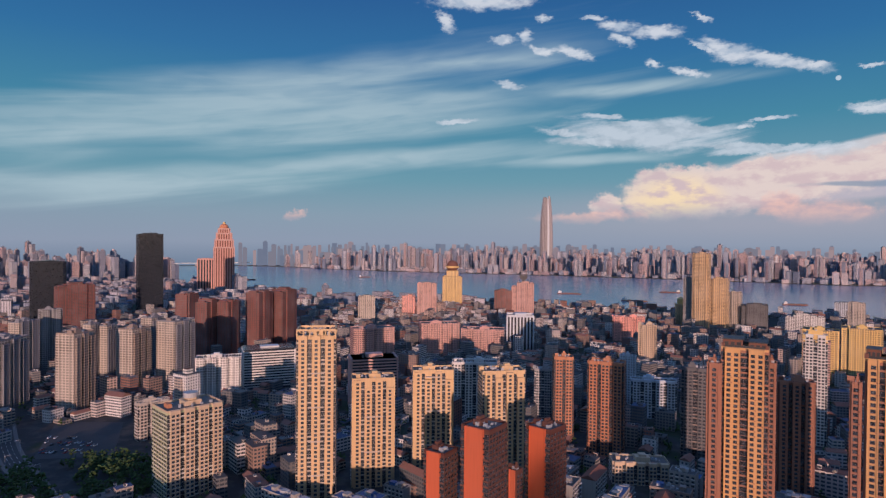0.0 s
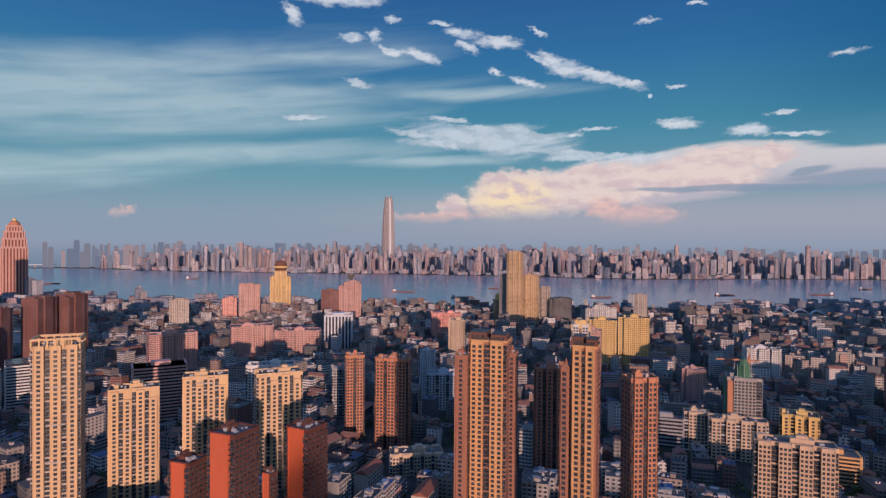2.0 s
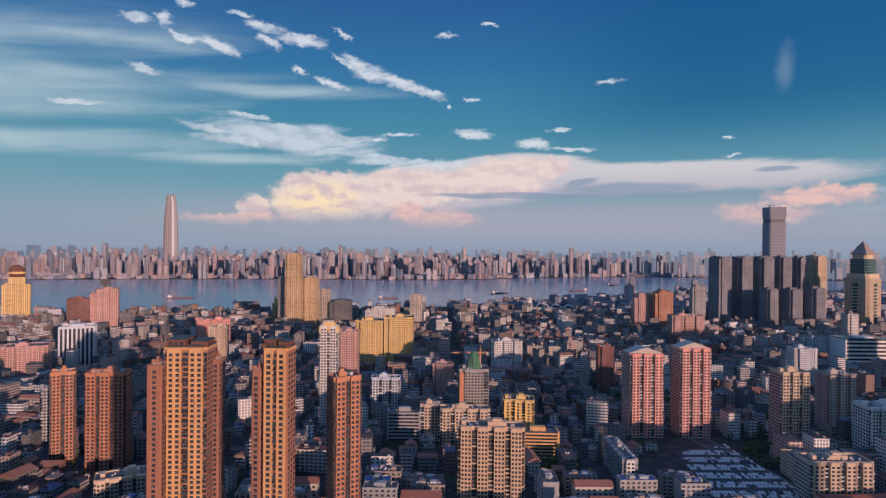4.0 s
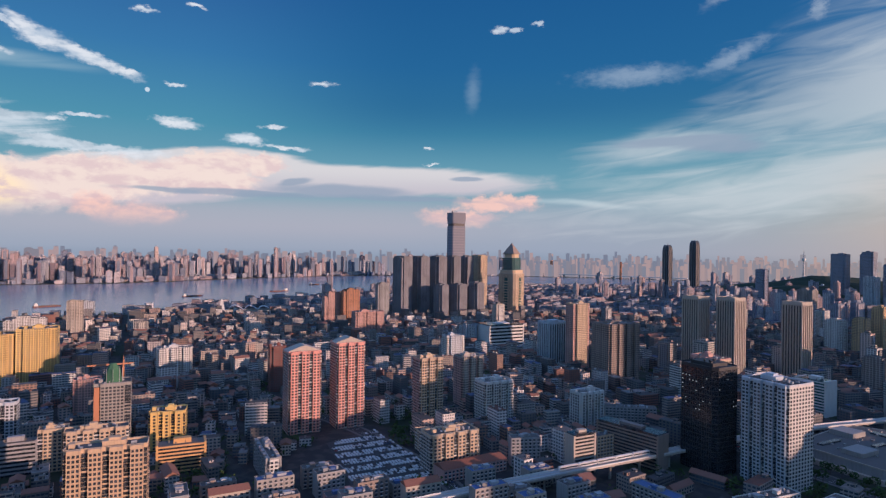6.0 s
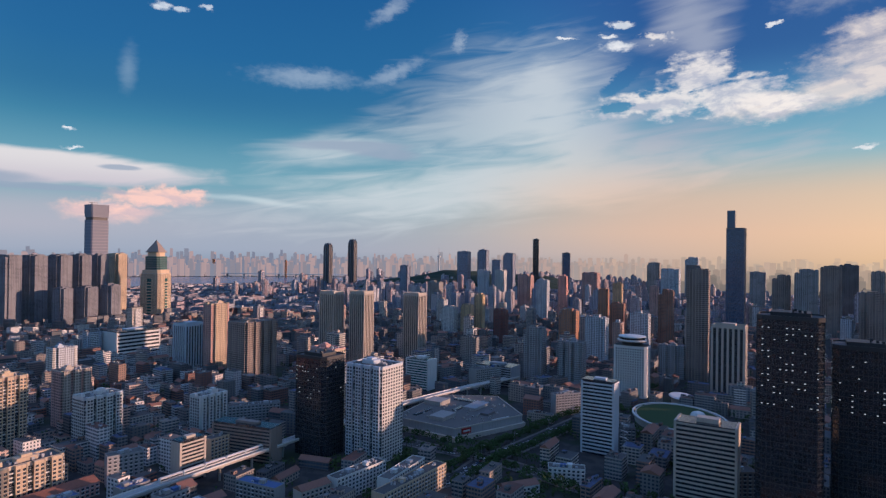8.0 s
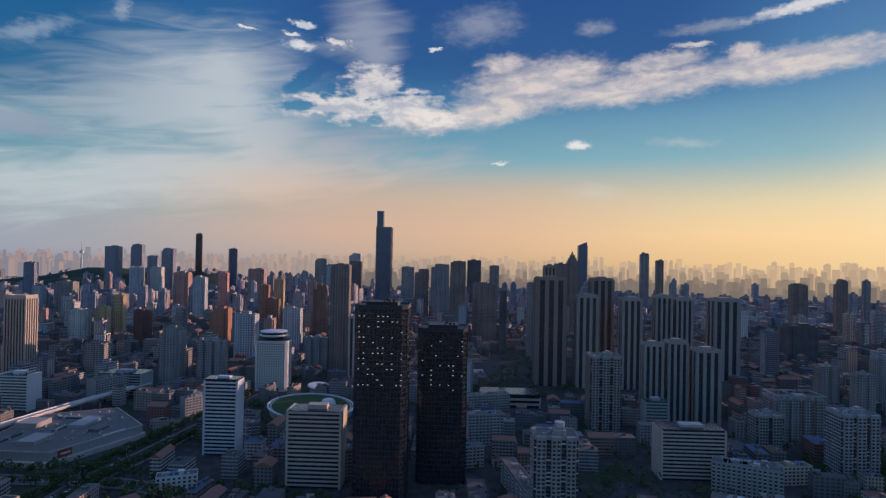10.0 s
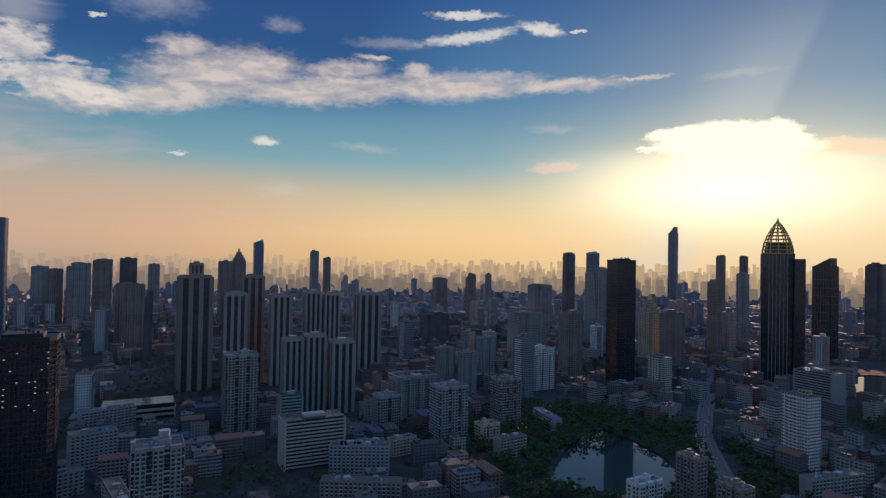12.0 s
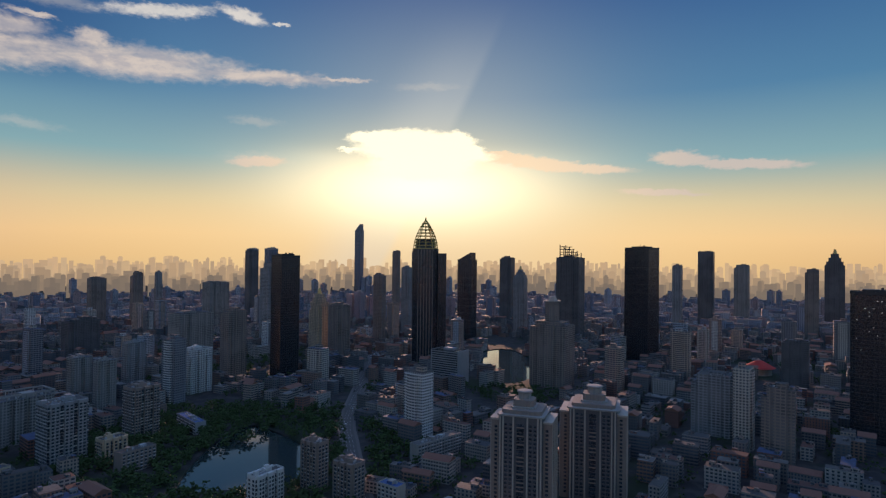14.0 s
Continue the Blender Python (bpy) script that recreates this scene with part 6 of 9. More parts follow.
far_tower(-848.3, -1751.3, 147.0, 30.5, 21.3, 170.8, colour='taupe', group='sunward towers', label="dark tower in the haze towards the sun")
far_tower(-865.0, -2158.1, 147.0, 43.4, 30.3, 177.4, colour='concrete', group='sunward towers', label="dark tower in the haze towards the sun")
far_tower(-467.1, -1145.7, 147.0, 36.1, 25.3, 69.4, colour='darkgrey', group='sunward towers', label="dark tower in the haze towards the sun")
far_tower(-233.8, -886.1, 147.0, 45.8, 32.1, 64.8, colour='grey', group='sunward towers', label="dark tower in the haze towards the sun")
far_tower(-255.7, -798.3, 147.0, 28.3, 19.8, 69.4, colour='taupe', group='sunward towers', label="dark tower in the haze towards the sun")
far_tower(-1036.9, -1960.9, 147.0, 49.6, 34.7, 181.9, colour='darkgrey', top='steps', name='pagoda_tower', label="dark tower with a tapering pagoda top")
glass_tower(-397.6, -865.8, 147.0, 50.7, 35.5, 158.1, glass='glass_dark', frame_c='soot', lights=40, category='office tower', name='office_tower', label="dark glass tower with bright edges")

# long walk-up slabs of flats in the foreground
SLABS = []


def slab(x, y, turn, w, d, floors, wall, roof):
    '''Marks the ground under a long walk-up slab that is built further down.'''
    SLABS.append((x, y, turn, w, d, floors, wall, roof))
    for k in range(-2, 3):
        TAKEN.append((x + math.cos(radians(turn)) * w * k / 5, y + math.sin(radians(turn)) * w * k / 5, w / 10 + d * 0.55))


slab(631.4, -60.2, -38.6, 53.0, 11.5, 6, 'white', 'roofing')
slab(634.0, -95.2, -27.5, 55.5, 11.5, 6, 'white', 'roofing')
slab(614.3, -103.3, -35.3, 78.7, 11.5, 6, 'beige', 'roofing')
slab(602.3, -30.5, -45.1, 25.4, 11.5, 5, 'stone', 'tile_roof')
slab(609.4, 9.9, -116.0, 37.5, 11.5, 5, 'concrete', 'blue_sheet')
slab(646.0, 130.1, -51.9, 26.5, 11.5, 8, 'grey', 'roofing')
slab(717.7, 63.9, -33.3, 62.4, 11.5, 7, 'beige', 'roofing')
slab(803.0, 72.7, -67.5, 53.1, 11.5, 8, 'grey', 'roofing')
slab(654.8, -231.3, -101.2, 30.1, 11.5, 4, 'white', 'roofing')
slab(622.3, -186.6, -68.3, 30.9, 11.5, 3, 'white', 'tile_roof')
slab(863.8, -277.8, -69.2, 35.2, 11.5, 8, 'grey', 'roofing')
slab(1008.6, -207.0, -58.0, 76.1, 18, 9, 'concrete', 'roofing')
slab(734.8, -295.9, -102.6, 37.5, 18, 8, 'darkgrey', 'roofing')
slab(627.7, -340.3, -107.2, 43.5, 11.5, 4, 'white', 'tile_roof')
slab(631.2, -397.5, -117.7, 40.8, 11.5, 4, 'white', 'tile_roof')
slab(615.9, 181.6, -19.3, 45.7, 11.5, 6, 'beige', 'roofing')
slab(617.1, 208.0, -127.1, 62.3, 11.5, 6, 'beige', 'roofing')
slab(601.6, 160.9, -30.7, 62.0, 18, 3, 'rose', 'tile_roof')
slab(722.7, -577.7, -106.0, 51.9, 14, 8, 'concrete', 'roofing')
slab(636.7, -512.5, -108.7, 36.3, 16, 10, 'grey', 'roofing')
slab(594.3, -451.6, -103.9, 51.2, 11.5, 6, 'concrete', 'roofing')
slab(618.0, -350.1, -90.4, 35.8, 15, 8, 'taupe', 'roofing')
slab(515.3, -461.6, 158.0, 69.0, 11.5, 6, 'concrete', 'roofing')
slab(430.0, -626.3, -148.9, 51.7, 14, 8, 'grey', 'roofing')
slab(388.3, -573.8, -151.6, 61.2, 11.5, 6, 'taupe', 'roofing')
slab(426.4, -687.6, -114.0, 26.6, 11.5, 5, 'beige', 'roofing')
slab(335.6, -739.1, -118.6, 32.0, 11.5, 6, 'taupe', 'roofing')
slab(341.8, -862.5, 135.9, 51.3, 11.5, 4, 'grey', 'blue_sheet')
slab(431.5, -631.8, -133.3, 41.1, 14, 8, 'concrete', 'roofing')
slab(71.8, -785.9, -133.0, 57.4, 11.5, 6, 'concrete', 'roofing')

# ---- single landmarks ----
THEATRE = (826, -397)
MAST = (3442, -150, 105, 215)
def crowned_tower(x, y, rot, w, h, crown):
    ob = thing("crowned_tower", x, y, rot, "dark skyscraper with a stepped golden lattice crown", "skyscraper")
    TAKEN.append((x, y, w * 0.8))
    c = w * 0.22
    ring = [(-w / 2 + c, -w / 2), (w / 2 - c, -w / 2), (w / 2, -w / 2 + c), (w / 2, w / 2 - c), (w / 2 - c, w / 2), (-w / 2 + c, w / 2), (-w / 2, w / 2 - c), (-w / 2, -w / 2 + c)]
    solid("glass_shaft", ob, M["glass_dark"], lambda bm: prism(bm, ring, 0, h))
    bm = bmesh.new()
    box(bm, -0.5, -0.4, 0, 0.5, 0.3, h)
    pier = mesh_of(bm, "pier", [M["taupe"]])
    for fx, fy, turn, ln in face_spots(w, w):
        for i in range(6):
            s = -ln / 2 + c + (ln - 2 * c) * i / 5
            part("pier", pier, ob, (fx + math.cos(turn) * s, fy + math.sin(turn) * s, 0), turn)
    n = 9
    for i in range(n):
        k0, k1 = 1 - (i / n) ** 1.8 * 0.9, 1 - ((i + 1) / n) ** 1.8 * 0.9
        z0, z1 = h + crown * i / n, h + crown * (i + 1) / n

        def ribs(bm):
            for q, (a, b) in enumerate(ring):
                u, v = ring[(q + 1) % 8]
                for t in (0.0, 0.5):
                    x0, y0 = a + (u - a) * t, b + (v - b) * t
                    r = 0.75
                    lo = [bm.verts.new((x0 * k0 * 0.93 + dx, y0 * k0 * 0.93 + dy, z0)) for dx, dy in ((-r, -r), (r, -r), (r, r), (-r, r))]
                    hi = [bm.verts.new((x0 * k1 * 0.93 + dx, y0 * k1 * 0.93 + dy, z1)) for dx, dy in ((-r, -r), (r, -r), (r, r), (-r, r))]
                    for e in range(4):
                        bm.faces.new((lo[e], lo[(e + 1) % 4], hi[(e + 1) % 4], hi[e]))
            pts = [(a * k0 * 0.94, b * k0 * 0.94) for a, b in ring]
            strip(bm, pts + pts[:1], 0.9, z0, z0 + 1.3)
        tier = solid("crown_tier", ob, M["crown_gold"], ribs)
        if i < 3:
            solid("glass_drum", tier, M["glass_dark"], lambda bm: prism(bm, [(a * k0 * 0.82, b * k0 * 0.82) for a, b in ring], z0, z1, 0, k1 / k0))
    solid("finial", ob, M["crown_gold"], lambda bm: prism(bm, circle(w * 0.05, 8), h + crown, h + crown + 7, 0, 0.2))
    solid("annex", ob, M["glass_dark"], lambda bm: box(bm, -w * 0.82, -w * 0.35, 0, -w * 0.5, w * 0.35, h - 8))


crowned_tower(113, -1323, 4, 47, 206, 52)


def loft(bm, ring, levels, mat=0):
    """A closed shaft over a ring of (x, y), drawn in or out level by level; levels are (height, scale)."""
    rows = [[bm.verts.new((x * k, y * k, z)) for x, y in ring] for z, k in levels]
    n = len(ring)
    for a, b in zip(rows, rows[1:]):
        for i in range(n):
            bm.faces.new((a[i], a[(i + 1) % n], b[(i + 1) % n], b[i])).material_index = mat
    bm.faces.new(rows[-1]).material_index = mat


def square(w, d=None, c=0.0):
    """A ring w wide and d deep with its corners cut by c."""
    d = d or w
    if not c:
        return [(-w / 2, -d / 2), (w / 2, -d / 2), (w / 2, d / 2), (-w / 2, d / 2)]
    return [(-w / 2 + c, -d / 2), (w / 2 - c, -d / 2), (w / 2, -d / 2 + c), (w / 2, d / 2 - c), (w / 2 - c, d / 2), (-w / 2 + c, d / 2), (-w / 2, d / 2 - c), (-w / 2, -d / 2 + c)]


def face_piers(ob, w, d, z0, z1, n, thick, mat, name="pier", inset=0.0):
    """Upright piers standing proud of all four faces of a block."""
    bm = bmesh.new()
    box(bm, -thick / 2, -thick * 0.5, z0, thick / 2, thick * 0.3, z1)
    me = mesh_of(bm, name, [M[mat]])
    for fx, fy, turn, ln in face_spots(w, d):
        for i in range(n):
            t = -ln / 2 + inset + (ln - 2 * inset) * i / (n - 1)
            part(name, me, ob, (fx + math.cos(turn) * t, fy + math.sin(turn) * t, 0), turn)


def supertall_tower(x, y, rot, w, h):
    ob = thing("supertall_tower", x, y, rot, "tapering silver supertall skyscraper of two blades across the river", "skyscraper")
    TAKEN.append((x, y, w))
    lens = [(-0.5, -0.22), (-0.36, -0.36), (0.08, -0.40), (0.08, 0.40), (-0.36, 0.36), (-0.5, 0.22)]
    belly = ((0.0, 0.86), (0.12, 0.94), (0.3, 1.0), (0.5, 0.97), (0.7, 0.88), (0.86, 0.74), (0.96, 0.60), (1.0, 0.54))
    solid("broad_blade", ob, M["silver"], lambda bm: loft(bm, [(a * w, b * w) for a, b in lens], [(z * h, k) for z, k in belly]))
    solid("slim_blade", ob, M["silver"], lambda bm: loft(bm, [(a * w, b * w) for a, b in ((0.24, -0.34), (0.42, -0.28), (0.5, -0.16), (0.5, 0.16), (0.42, 0.28), (0.24, 0.34))], [(z * (h + 8), k) for z, k in belly]))
    solid("glazed_core", ob, M["bluewhite"], lambda bm: loft(bm, [(a * w, b * w) for a, b in ((0.07, -0.3), (0.25, -0.3), (0.25, 0.3), (0.07, 0.3))], [(z * (h - 14), k) for z, k in belly]))
    for a, b in ((-0.40, -0.345), (-0.28, -0.385), (-0.16, -0.395), (-0.04, -0.405)):
        solid("fin", ob, M["soot"], lambda bm: loft(bm, [((a - 0.012) * w, (b - 0.01) * w), ((a + 0.012) * w, (b - 0.01) * w), ((a + 0.012) * w, (b + 0.03) * w), ((a - 0.012) * w, (b + 0.03) * w)], [(z * h * 0.99, k) for z, k in belly]))


supertall_tower(763.6, 4397.7, -8.0, 96.0, 528.0)


def deco_tower(x, y, rot, w, h):
    ob = thing("art_deco_tower", x, y, rot, "tall rose stone tower with pale piers and a stepped domed crown", "skyscraper")
    TAKEN.append((x, y, w * 0.8))
    z = 0.0
    for k, top, n in ((1.0, h * 0.63, 8), (0.90, h * 0.74, 7), (0.76, h * 0.83, 6), (0.58, h * 0.90, 5)):
        solid("tier", ob, M["maroon"], lambda bm: prism(bm, square(w * k, w * k, w * 0.06), z, top))
        face_piers(ob, w * k, w * k, z, top + 3, n, w * k / n * 0.5, "rose", inset=w * 0.07)
        solid("cornice", ob, M["stone"], lambda bm: prism(bm, square(w * k * 1.02, w * k * 1.02, w * 0.06), top - 2.5, top + 1.5))
        z = top
    solid("dome", ob, M["terracotta"], lambda bm: loft(bm, circle(w * 0.24, 16), [(z, 1.0), (z + h * 0.03, 0.95), (z + h * 0.055, 0.75), (z + h * 0.07, 0.4)]))
    solid("lantern", ob, M["gold"], lambda bm: loft(bm, circle(w * 0.08, 10), [(z + h * 0.065, 1.0), (z + h * 0.09, 0.9), (z + h * 0.105, 0.1)]))


deco_tower(-823.0, 2231.0, 20.3, 70.0, 259.0)
ribbed_tower(-888.8, 2226.4, 21.8, 60.0, 54.0, 119.0, wall='rose', ribs=6, label="lower stone companion tower with pale piers")


def pyramid_tower(x, y, rot, w):
    ob = thing("pyramid_topped_tower", x, y, rot, "cream tower with a green glass attic and small pyramid roof", "skyscraper")
    TAKEN.append((x, y, w * 0.75))
    solid("body", ob, M["win_beige"], lambda bm: prism(bm, square(w, w, w * 0.1), 0, 121))
    for fx, fy, turn, ln in face_spots(w, w):
        strip_ = solid("glass_strip", ob, M["glass_green"], lambda bm: box(bm, -w * 0.10, -0.8, 6, w * 0.10, 0.5, 108, 0, True), (fx, fy, 0), turn)
        for i in range(1, 13):
            solid("spandrel", strip_, M["beige"], lambda bm: box(bm, -w * 0.11, -1.4, i * 8.0, w * 0.11, -0.7, i * 8.0 + 2.6, 0, True))
    for k, z0, z1, wall in ((0.90, 121, 131, "beige"), (0.74, 131, 168, "glass_green"), (0.60, 168, 179, "beige")):
        solid("attic", ob, M[wall], lambda bm: prism(bm, square(w * k, w * k, w * 0.1), z0, z1))
        solid("ledge", ob, M["stone"], lambda bm: prism(bm, square(w * k * 1.04, w * k * 1.04, w * 0.1), z0 - 0.8, z0 + 1.0))
    for i in range(1, 6):
        solid("transom", ob, M["slate"], lambda bm: prism(bm, square(w * 0.748, w * 0.748, w * 0.1), 131 + 6.2 * i, 132 + 6.2 * i))
    solid("eaves", ob, M["taupe"], lambda bm: prism(bm, square(w * 0.66), 179, 181))
    solid("pyramid_roof", ob, M["taupe"], lambda bm: loft(bm, square(w * 0.62), [(181, 1.0), (198, 0.5), (206, 0.24), (213, 0.03)]))


pyramid_tower(1813.5, 646.9, -98.0, 60.0)


def notched_tower(x, y, rot, w, d, h):
    """Shaft, recess and a wider dark crown, floors banded."""
    ob = thing("notched_skyscraper", x, y, rot, "square topped silver skyscraper with an unfinished dark crown", "skyscraper")
    TAKEN.append((x, y, w * 0.8))
    solid("shaft", ob, M["slate"], lambda bm: prism(bm, square(w, d, 6), 0, h * 0.80))
    solid("recess", ob, M["soot"], lambda bm: prism(bm, square(w * 0.93, d * 0.93, 6), h * 0.80, h * 0.835))
    solid("upper_shaft", ob, M["slate"], lambda bm: prism(bm, square(w, d, 6), h * 0.835, h * 0.885))
    solid("crown", ob, M["slate"], lambda bm: prism(bm, square(w * 1.03, d * 1.03, 6), h * 0.885, h))
    for i in range(1, 20):
        solid("floor_band", ob, M["silver"], lambda bm: prism(bm, square(w * 1.008, d * 1.008, 6), h * 0.04 * i, h * 0.04 * i + 2.6))
    solid("roof_crane", ob, M["soot"], lambda bm: (box(bm, -w * 0.3, -1.5, h, -w * 0.3 + 3, 1.5, h + 14), box(bm, -w * 0.42, -1.2, h + 10, w * 0.05, 1.2, h + 12.5, 0, True)))


notched_tower(3526.3, 1774.2, -33.0, 96.0, 80.0, 428.8)


def shouldered_tower(x, y, w, h):
    ob = thing("shouldered_skyscraper", x, y, -90, "dark riverside skyscraper with rounded shoulders and upright ribs", "skyscraper", "riverside twins")
    TAKEN.append((x, y, w * 0.8))
    shape = ((0.0, 1.0), (0.84, 1.0), (0.91, 0.95), (0.96, 0.84), (1.0, 0.62))
    solid("shaft", ob, M["soot"], lambda bm: loft(bm, square(w, w, w * 0.26), [(z * h, k) for z, k in shape]))
    for i, (a, b) in enumerate(circle(1.0, 16)):
        m = max(abs(a), abs(b), (abs(a) + abs(b)) / 1.45)
        px, py = a / m * w * 0.5, b / m * w * 0.5
        solid("rib", ob, M["grey" if i % 2 else "slate"], lambda bm: loft(bm, [(px - 1.3, py - 1.3), (px + 1.3, py - 1.3), (px + 1.3, py + 1.3), (px - 1.3, py + 1.3)], [(z * h * 1.005, k) for z, k in shape]))
    solid("mast", ob, M["metal"], lambda bm: prism(bm, circle(1.4, 8), h, h + 16, 0, 0.2))


shouldered_tower(3550.6, 479.9, 47.0, 231.0)
shouldered_tower(3731.8, 365.7, 50.0, 258.0)


def disc_hotel(x, y, rot, w, d, h):
    ob = thing("hotel_tower", x, y, rot, "white hotel tower with small windows and a round rooftop restaurant", "hotel")
    TAKEN.append((x, y, w * 0.8))
    n = int(h / 3.3)
    solid("body", ob, M["white"], lambda bm: prism(bm, square(w, d, 3.0), 0, h))
    for fx, fy, turn, ln in face_spots(w, d):
        m = int((ln - 6) / 3.0)

        def grid(bm):
            for i in range(m):
                for q in range(1, n):
                    c = -ln / 2 + 3 + (ln - 6) * (i + 0.5) / m
                    box(bm, c - 0.8, -0.12, q * 3.3, c + 0.8, 0.05, q * 3.3 + 1.7)
        tagged(solid("window_grid", ob, M["glass"], grid, (fx, fy, 0), turn), kind="stuff")
    solid("roof", ob, M["roofing"], lambda bm: prism(bm, square(w - 1, d - 1, 3.0), h, h + 0.4))
    solid("neck", ob, M["soot"], lambda bm: prism(bm, circle(w * 0.30, 24), h, h + 6))
    solid("restaurant_rim", ob, M["white"], lambda bm: loft(bm, circle(w * 0.44, 32), [(h + 5.0, 0.85), (h + 6.2, 1.0), (h + 7.4, 1.0), (h + 8.0, 0.9)]))
    solid("restaurant_glass", ob, M["glass_dark"], lambda bm: prism(bm, circle(w * 0.38, 32), h + 7.9, h + 11))
    solid("restaurant_roof", ob, M["white"], lambda bm: loft(bm, circle(w * 0.41, 32), [(h + 11, 1.0), (h + 12.2, 1.0), (h + 13.4, 0.5)]))


disc_hotel(962.0, -389.3, -123.0, 44.0, 26.0, 68.0)


def ornate_tower(x, y, rot, w, d, h, label):
    """Cross-shaped flats with paired pale piers at the corners and a crown of stepped cornices."""
    ob = thing("apartment_tower", x, y, rot, label, "apartment tower", "ornate towers")
    TAKEN.append((x, y, 0.5 * math.hypot(w, d) + 4))
    solid("core", ob, M["darkgrey"], lambda bm: box(bm, -w * 0.36, -d * 0.5, 0, w * 0.36, d * 0.5, h))
    for sx in (-1, 1):
        solid("wing", ob, M["taupe"], lambda bm: box(bm, -w * 0.11, -d * 0.40, 0, w * 0.11, d * 0.40, h - 4), (sx * w * 0.39, 0, 0))
    n = int(h / FLOOR) - 2
    for sgn, turn in ((-1, 0.0), (1, math.pi)):
        for cx, wide, cols in ((-0.2, 7.0, 2), (0.2, 7.0, 2), (0.0, 5.0, 1)):
            part("window_row" if cx else "balcony_row", window_stack("punched" if cx else "balcony", n, wide, "taupe", "glass", 1, cols), ob, (cx * w, sgn * d * 0.5, 3.3), turn)
        for cx in (-0.42, 0.42):
            part("window_row", window_stack("punched", n - 1, 4.6, "taupe", "glass", 2, 1), ob, (cx * w, sgn * d * 0.40, 3.3), turn)
        for cx in (-0.335, -0.285, -0.115, 0.115, 0.285, 0.335):
            solid("pier", ob, M["stone"], lambda bm: box(bm, -0.55, -0.9, 0, 0.55, 0.3, h + 1.0), (cx * w, sgn * d * 0.5, 0), turn)
    for sx in (-1, 1):
        part("window_row", window_stack("punched", n - 1, d * 0.7, "taupe", "glass", 0, 5), ob, (sx * w * 0.5, 0, 3.3), sx * math.pi / 2)
        for cy in (-0.36, -0.12, 0.12, 0.36):
            solid("pier", ob, M["stone"], lambda bm: box(bm, -0.5, -0.8, 0, 0.5, 0.3, h - 2.5), (sx * w * 0.5, cy * d, 0), sx * math.pi / 2)
    z = h
    for k, tall in ((1.0, 4.0), (0.52, 6.0)):
        solid("cornice", ob, M["concrete"], lambda bm: prism(bm, square(w * 0.78 * k, d * 1.06 * k, 2.0), z, z + 1.2))
        solid("attic", ob, M["taupe"], lambda bm: prism(bm, square(w * 0.66 * k, d * 0.86 * k, 2.5), z + 1.2, z + tall))
        z += tall
    solid("cap", ob, M["concrete"], lambda bm: loft(bm, circle(w * 0.11, 8), [(z, 1.0), (z + 4.0, 1.0), (z + 4.6, 1.2), (z + 5.6, 1.2), (z + 6.0, 1.0)]))
    for sx in (-1, 1):
        solid("wing_cornice", ob, M["stone"], lambda bm: box(bm, -w * 0.125, -d * 0.43, h - 4, w * 0.125, d * 0.43, h - 2.6, 0, True), (sx * w * 0.39, 0, 0))
    tagged(solid("roof_equipment", ob, M["metal"], lambda bm: roof_clutter(bm, w * 0.9, d * 0.7, h - 2.6, random.Random(int(x + 99)), 10)), kind="stuff")


ornate_tower(2.7, -661.6, 163.0, 44.0, 33.4, 77.0, "ornate stone apartment tower with pale piers beside its twin")
ornate_tower(-59.0, -706.8, 163.0, 50.8, 38.0, 72.0, "broader ornate stone apartment tower with pale piers")


def roof_lattice(x, y, z, rot):
    ob = thing("steel_lattice", x, y, rot, "open steel lattice round an unfinished tower top", "scaffold", "", z)
    for a in (-20, -10, 0, 10, 20):
        for b in (-17, 17):
            solid("post", ob, M["soot"], lambda bm: box(bm, -0.9, -0.9, 0, 0.9, 0.9, 30 - abs(a + 20) * 0.45), (a, b, 0))
    for q in range(1, 5):
        for b in (-17, 17):
            solid("rail", ob, M["soot"], lambda bm: box(bm, -21, -0.7, q * 6.5 - 1, 21 - q * 6, 0.7, q * 6.5 + 0.6, 0, True), (0, b, 0))


roof_lattice(-220.5, -1662.7, 194.3, 147.0)


def roof_heart(x, y, z, rot):
    """A dark heart standing on the roof of the pale tower."""
    ob = thing("roof_sign", x, y, rot, "dark heart shaped sign standing on a roof", "sign", "", z)
    ring = []
    for i in range(28):
        t = 2 * math.pi * i / 28
        ring.append((16 * math.sin(t) ** 3 * 0.62, (13 * math.cos(t) - 5 * math.cos(2 * t) - 2 * math.cos(3 * t) - math.cos(4 * t)) * 0.62 + 14))

    def heart(bm):
        a, b = [[bm.verts.new((u, d, v)) for u, v in ring] for d in (-1.2, 1.2)]
        bm.faces.new(a[::-1])
        bm.faces.new(b)
        for i in range(28):
            bm.faces.new((a[i], a[(i + 1) % 28], b[(i + 1) % 28], b[i]))
    solid("heart", ob, M["soot"], heart)
    for sx in (-6, 6):
        solid("strut", ob, M["metal"], lambda bm: box(bm, sx - 0.5, 0.8, 0, sx + 0.5, 1.8, 14))


roof_heart(202.2, 1484.0, 88.4, -7.7)


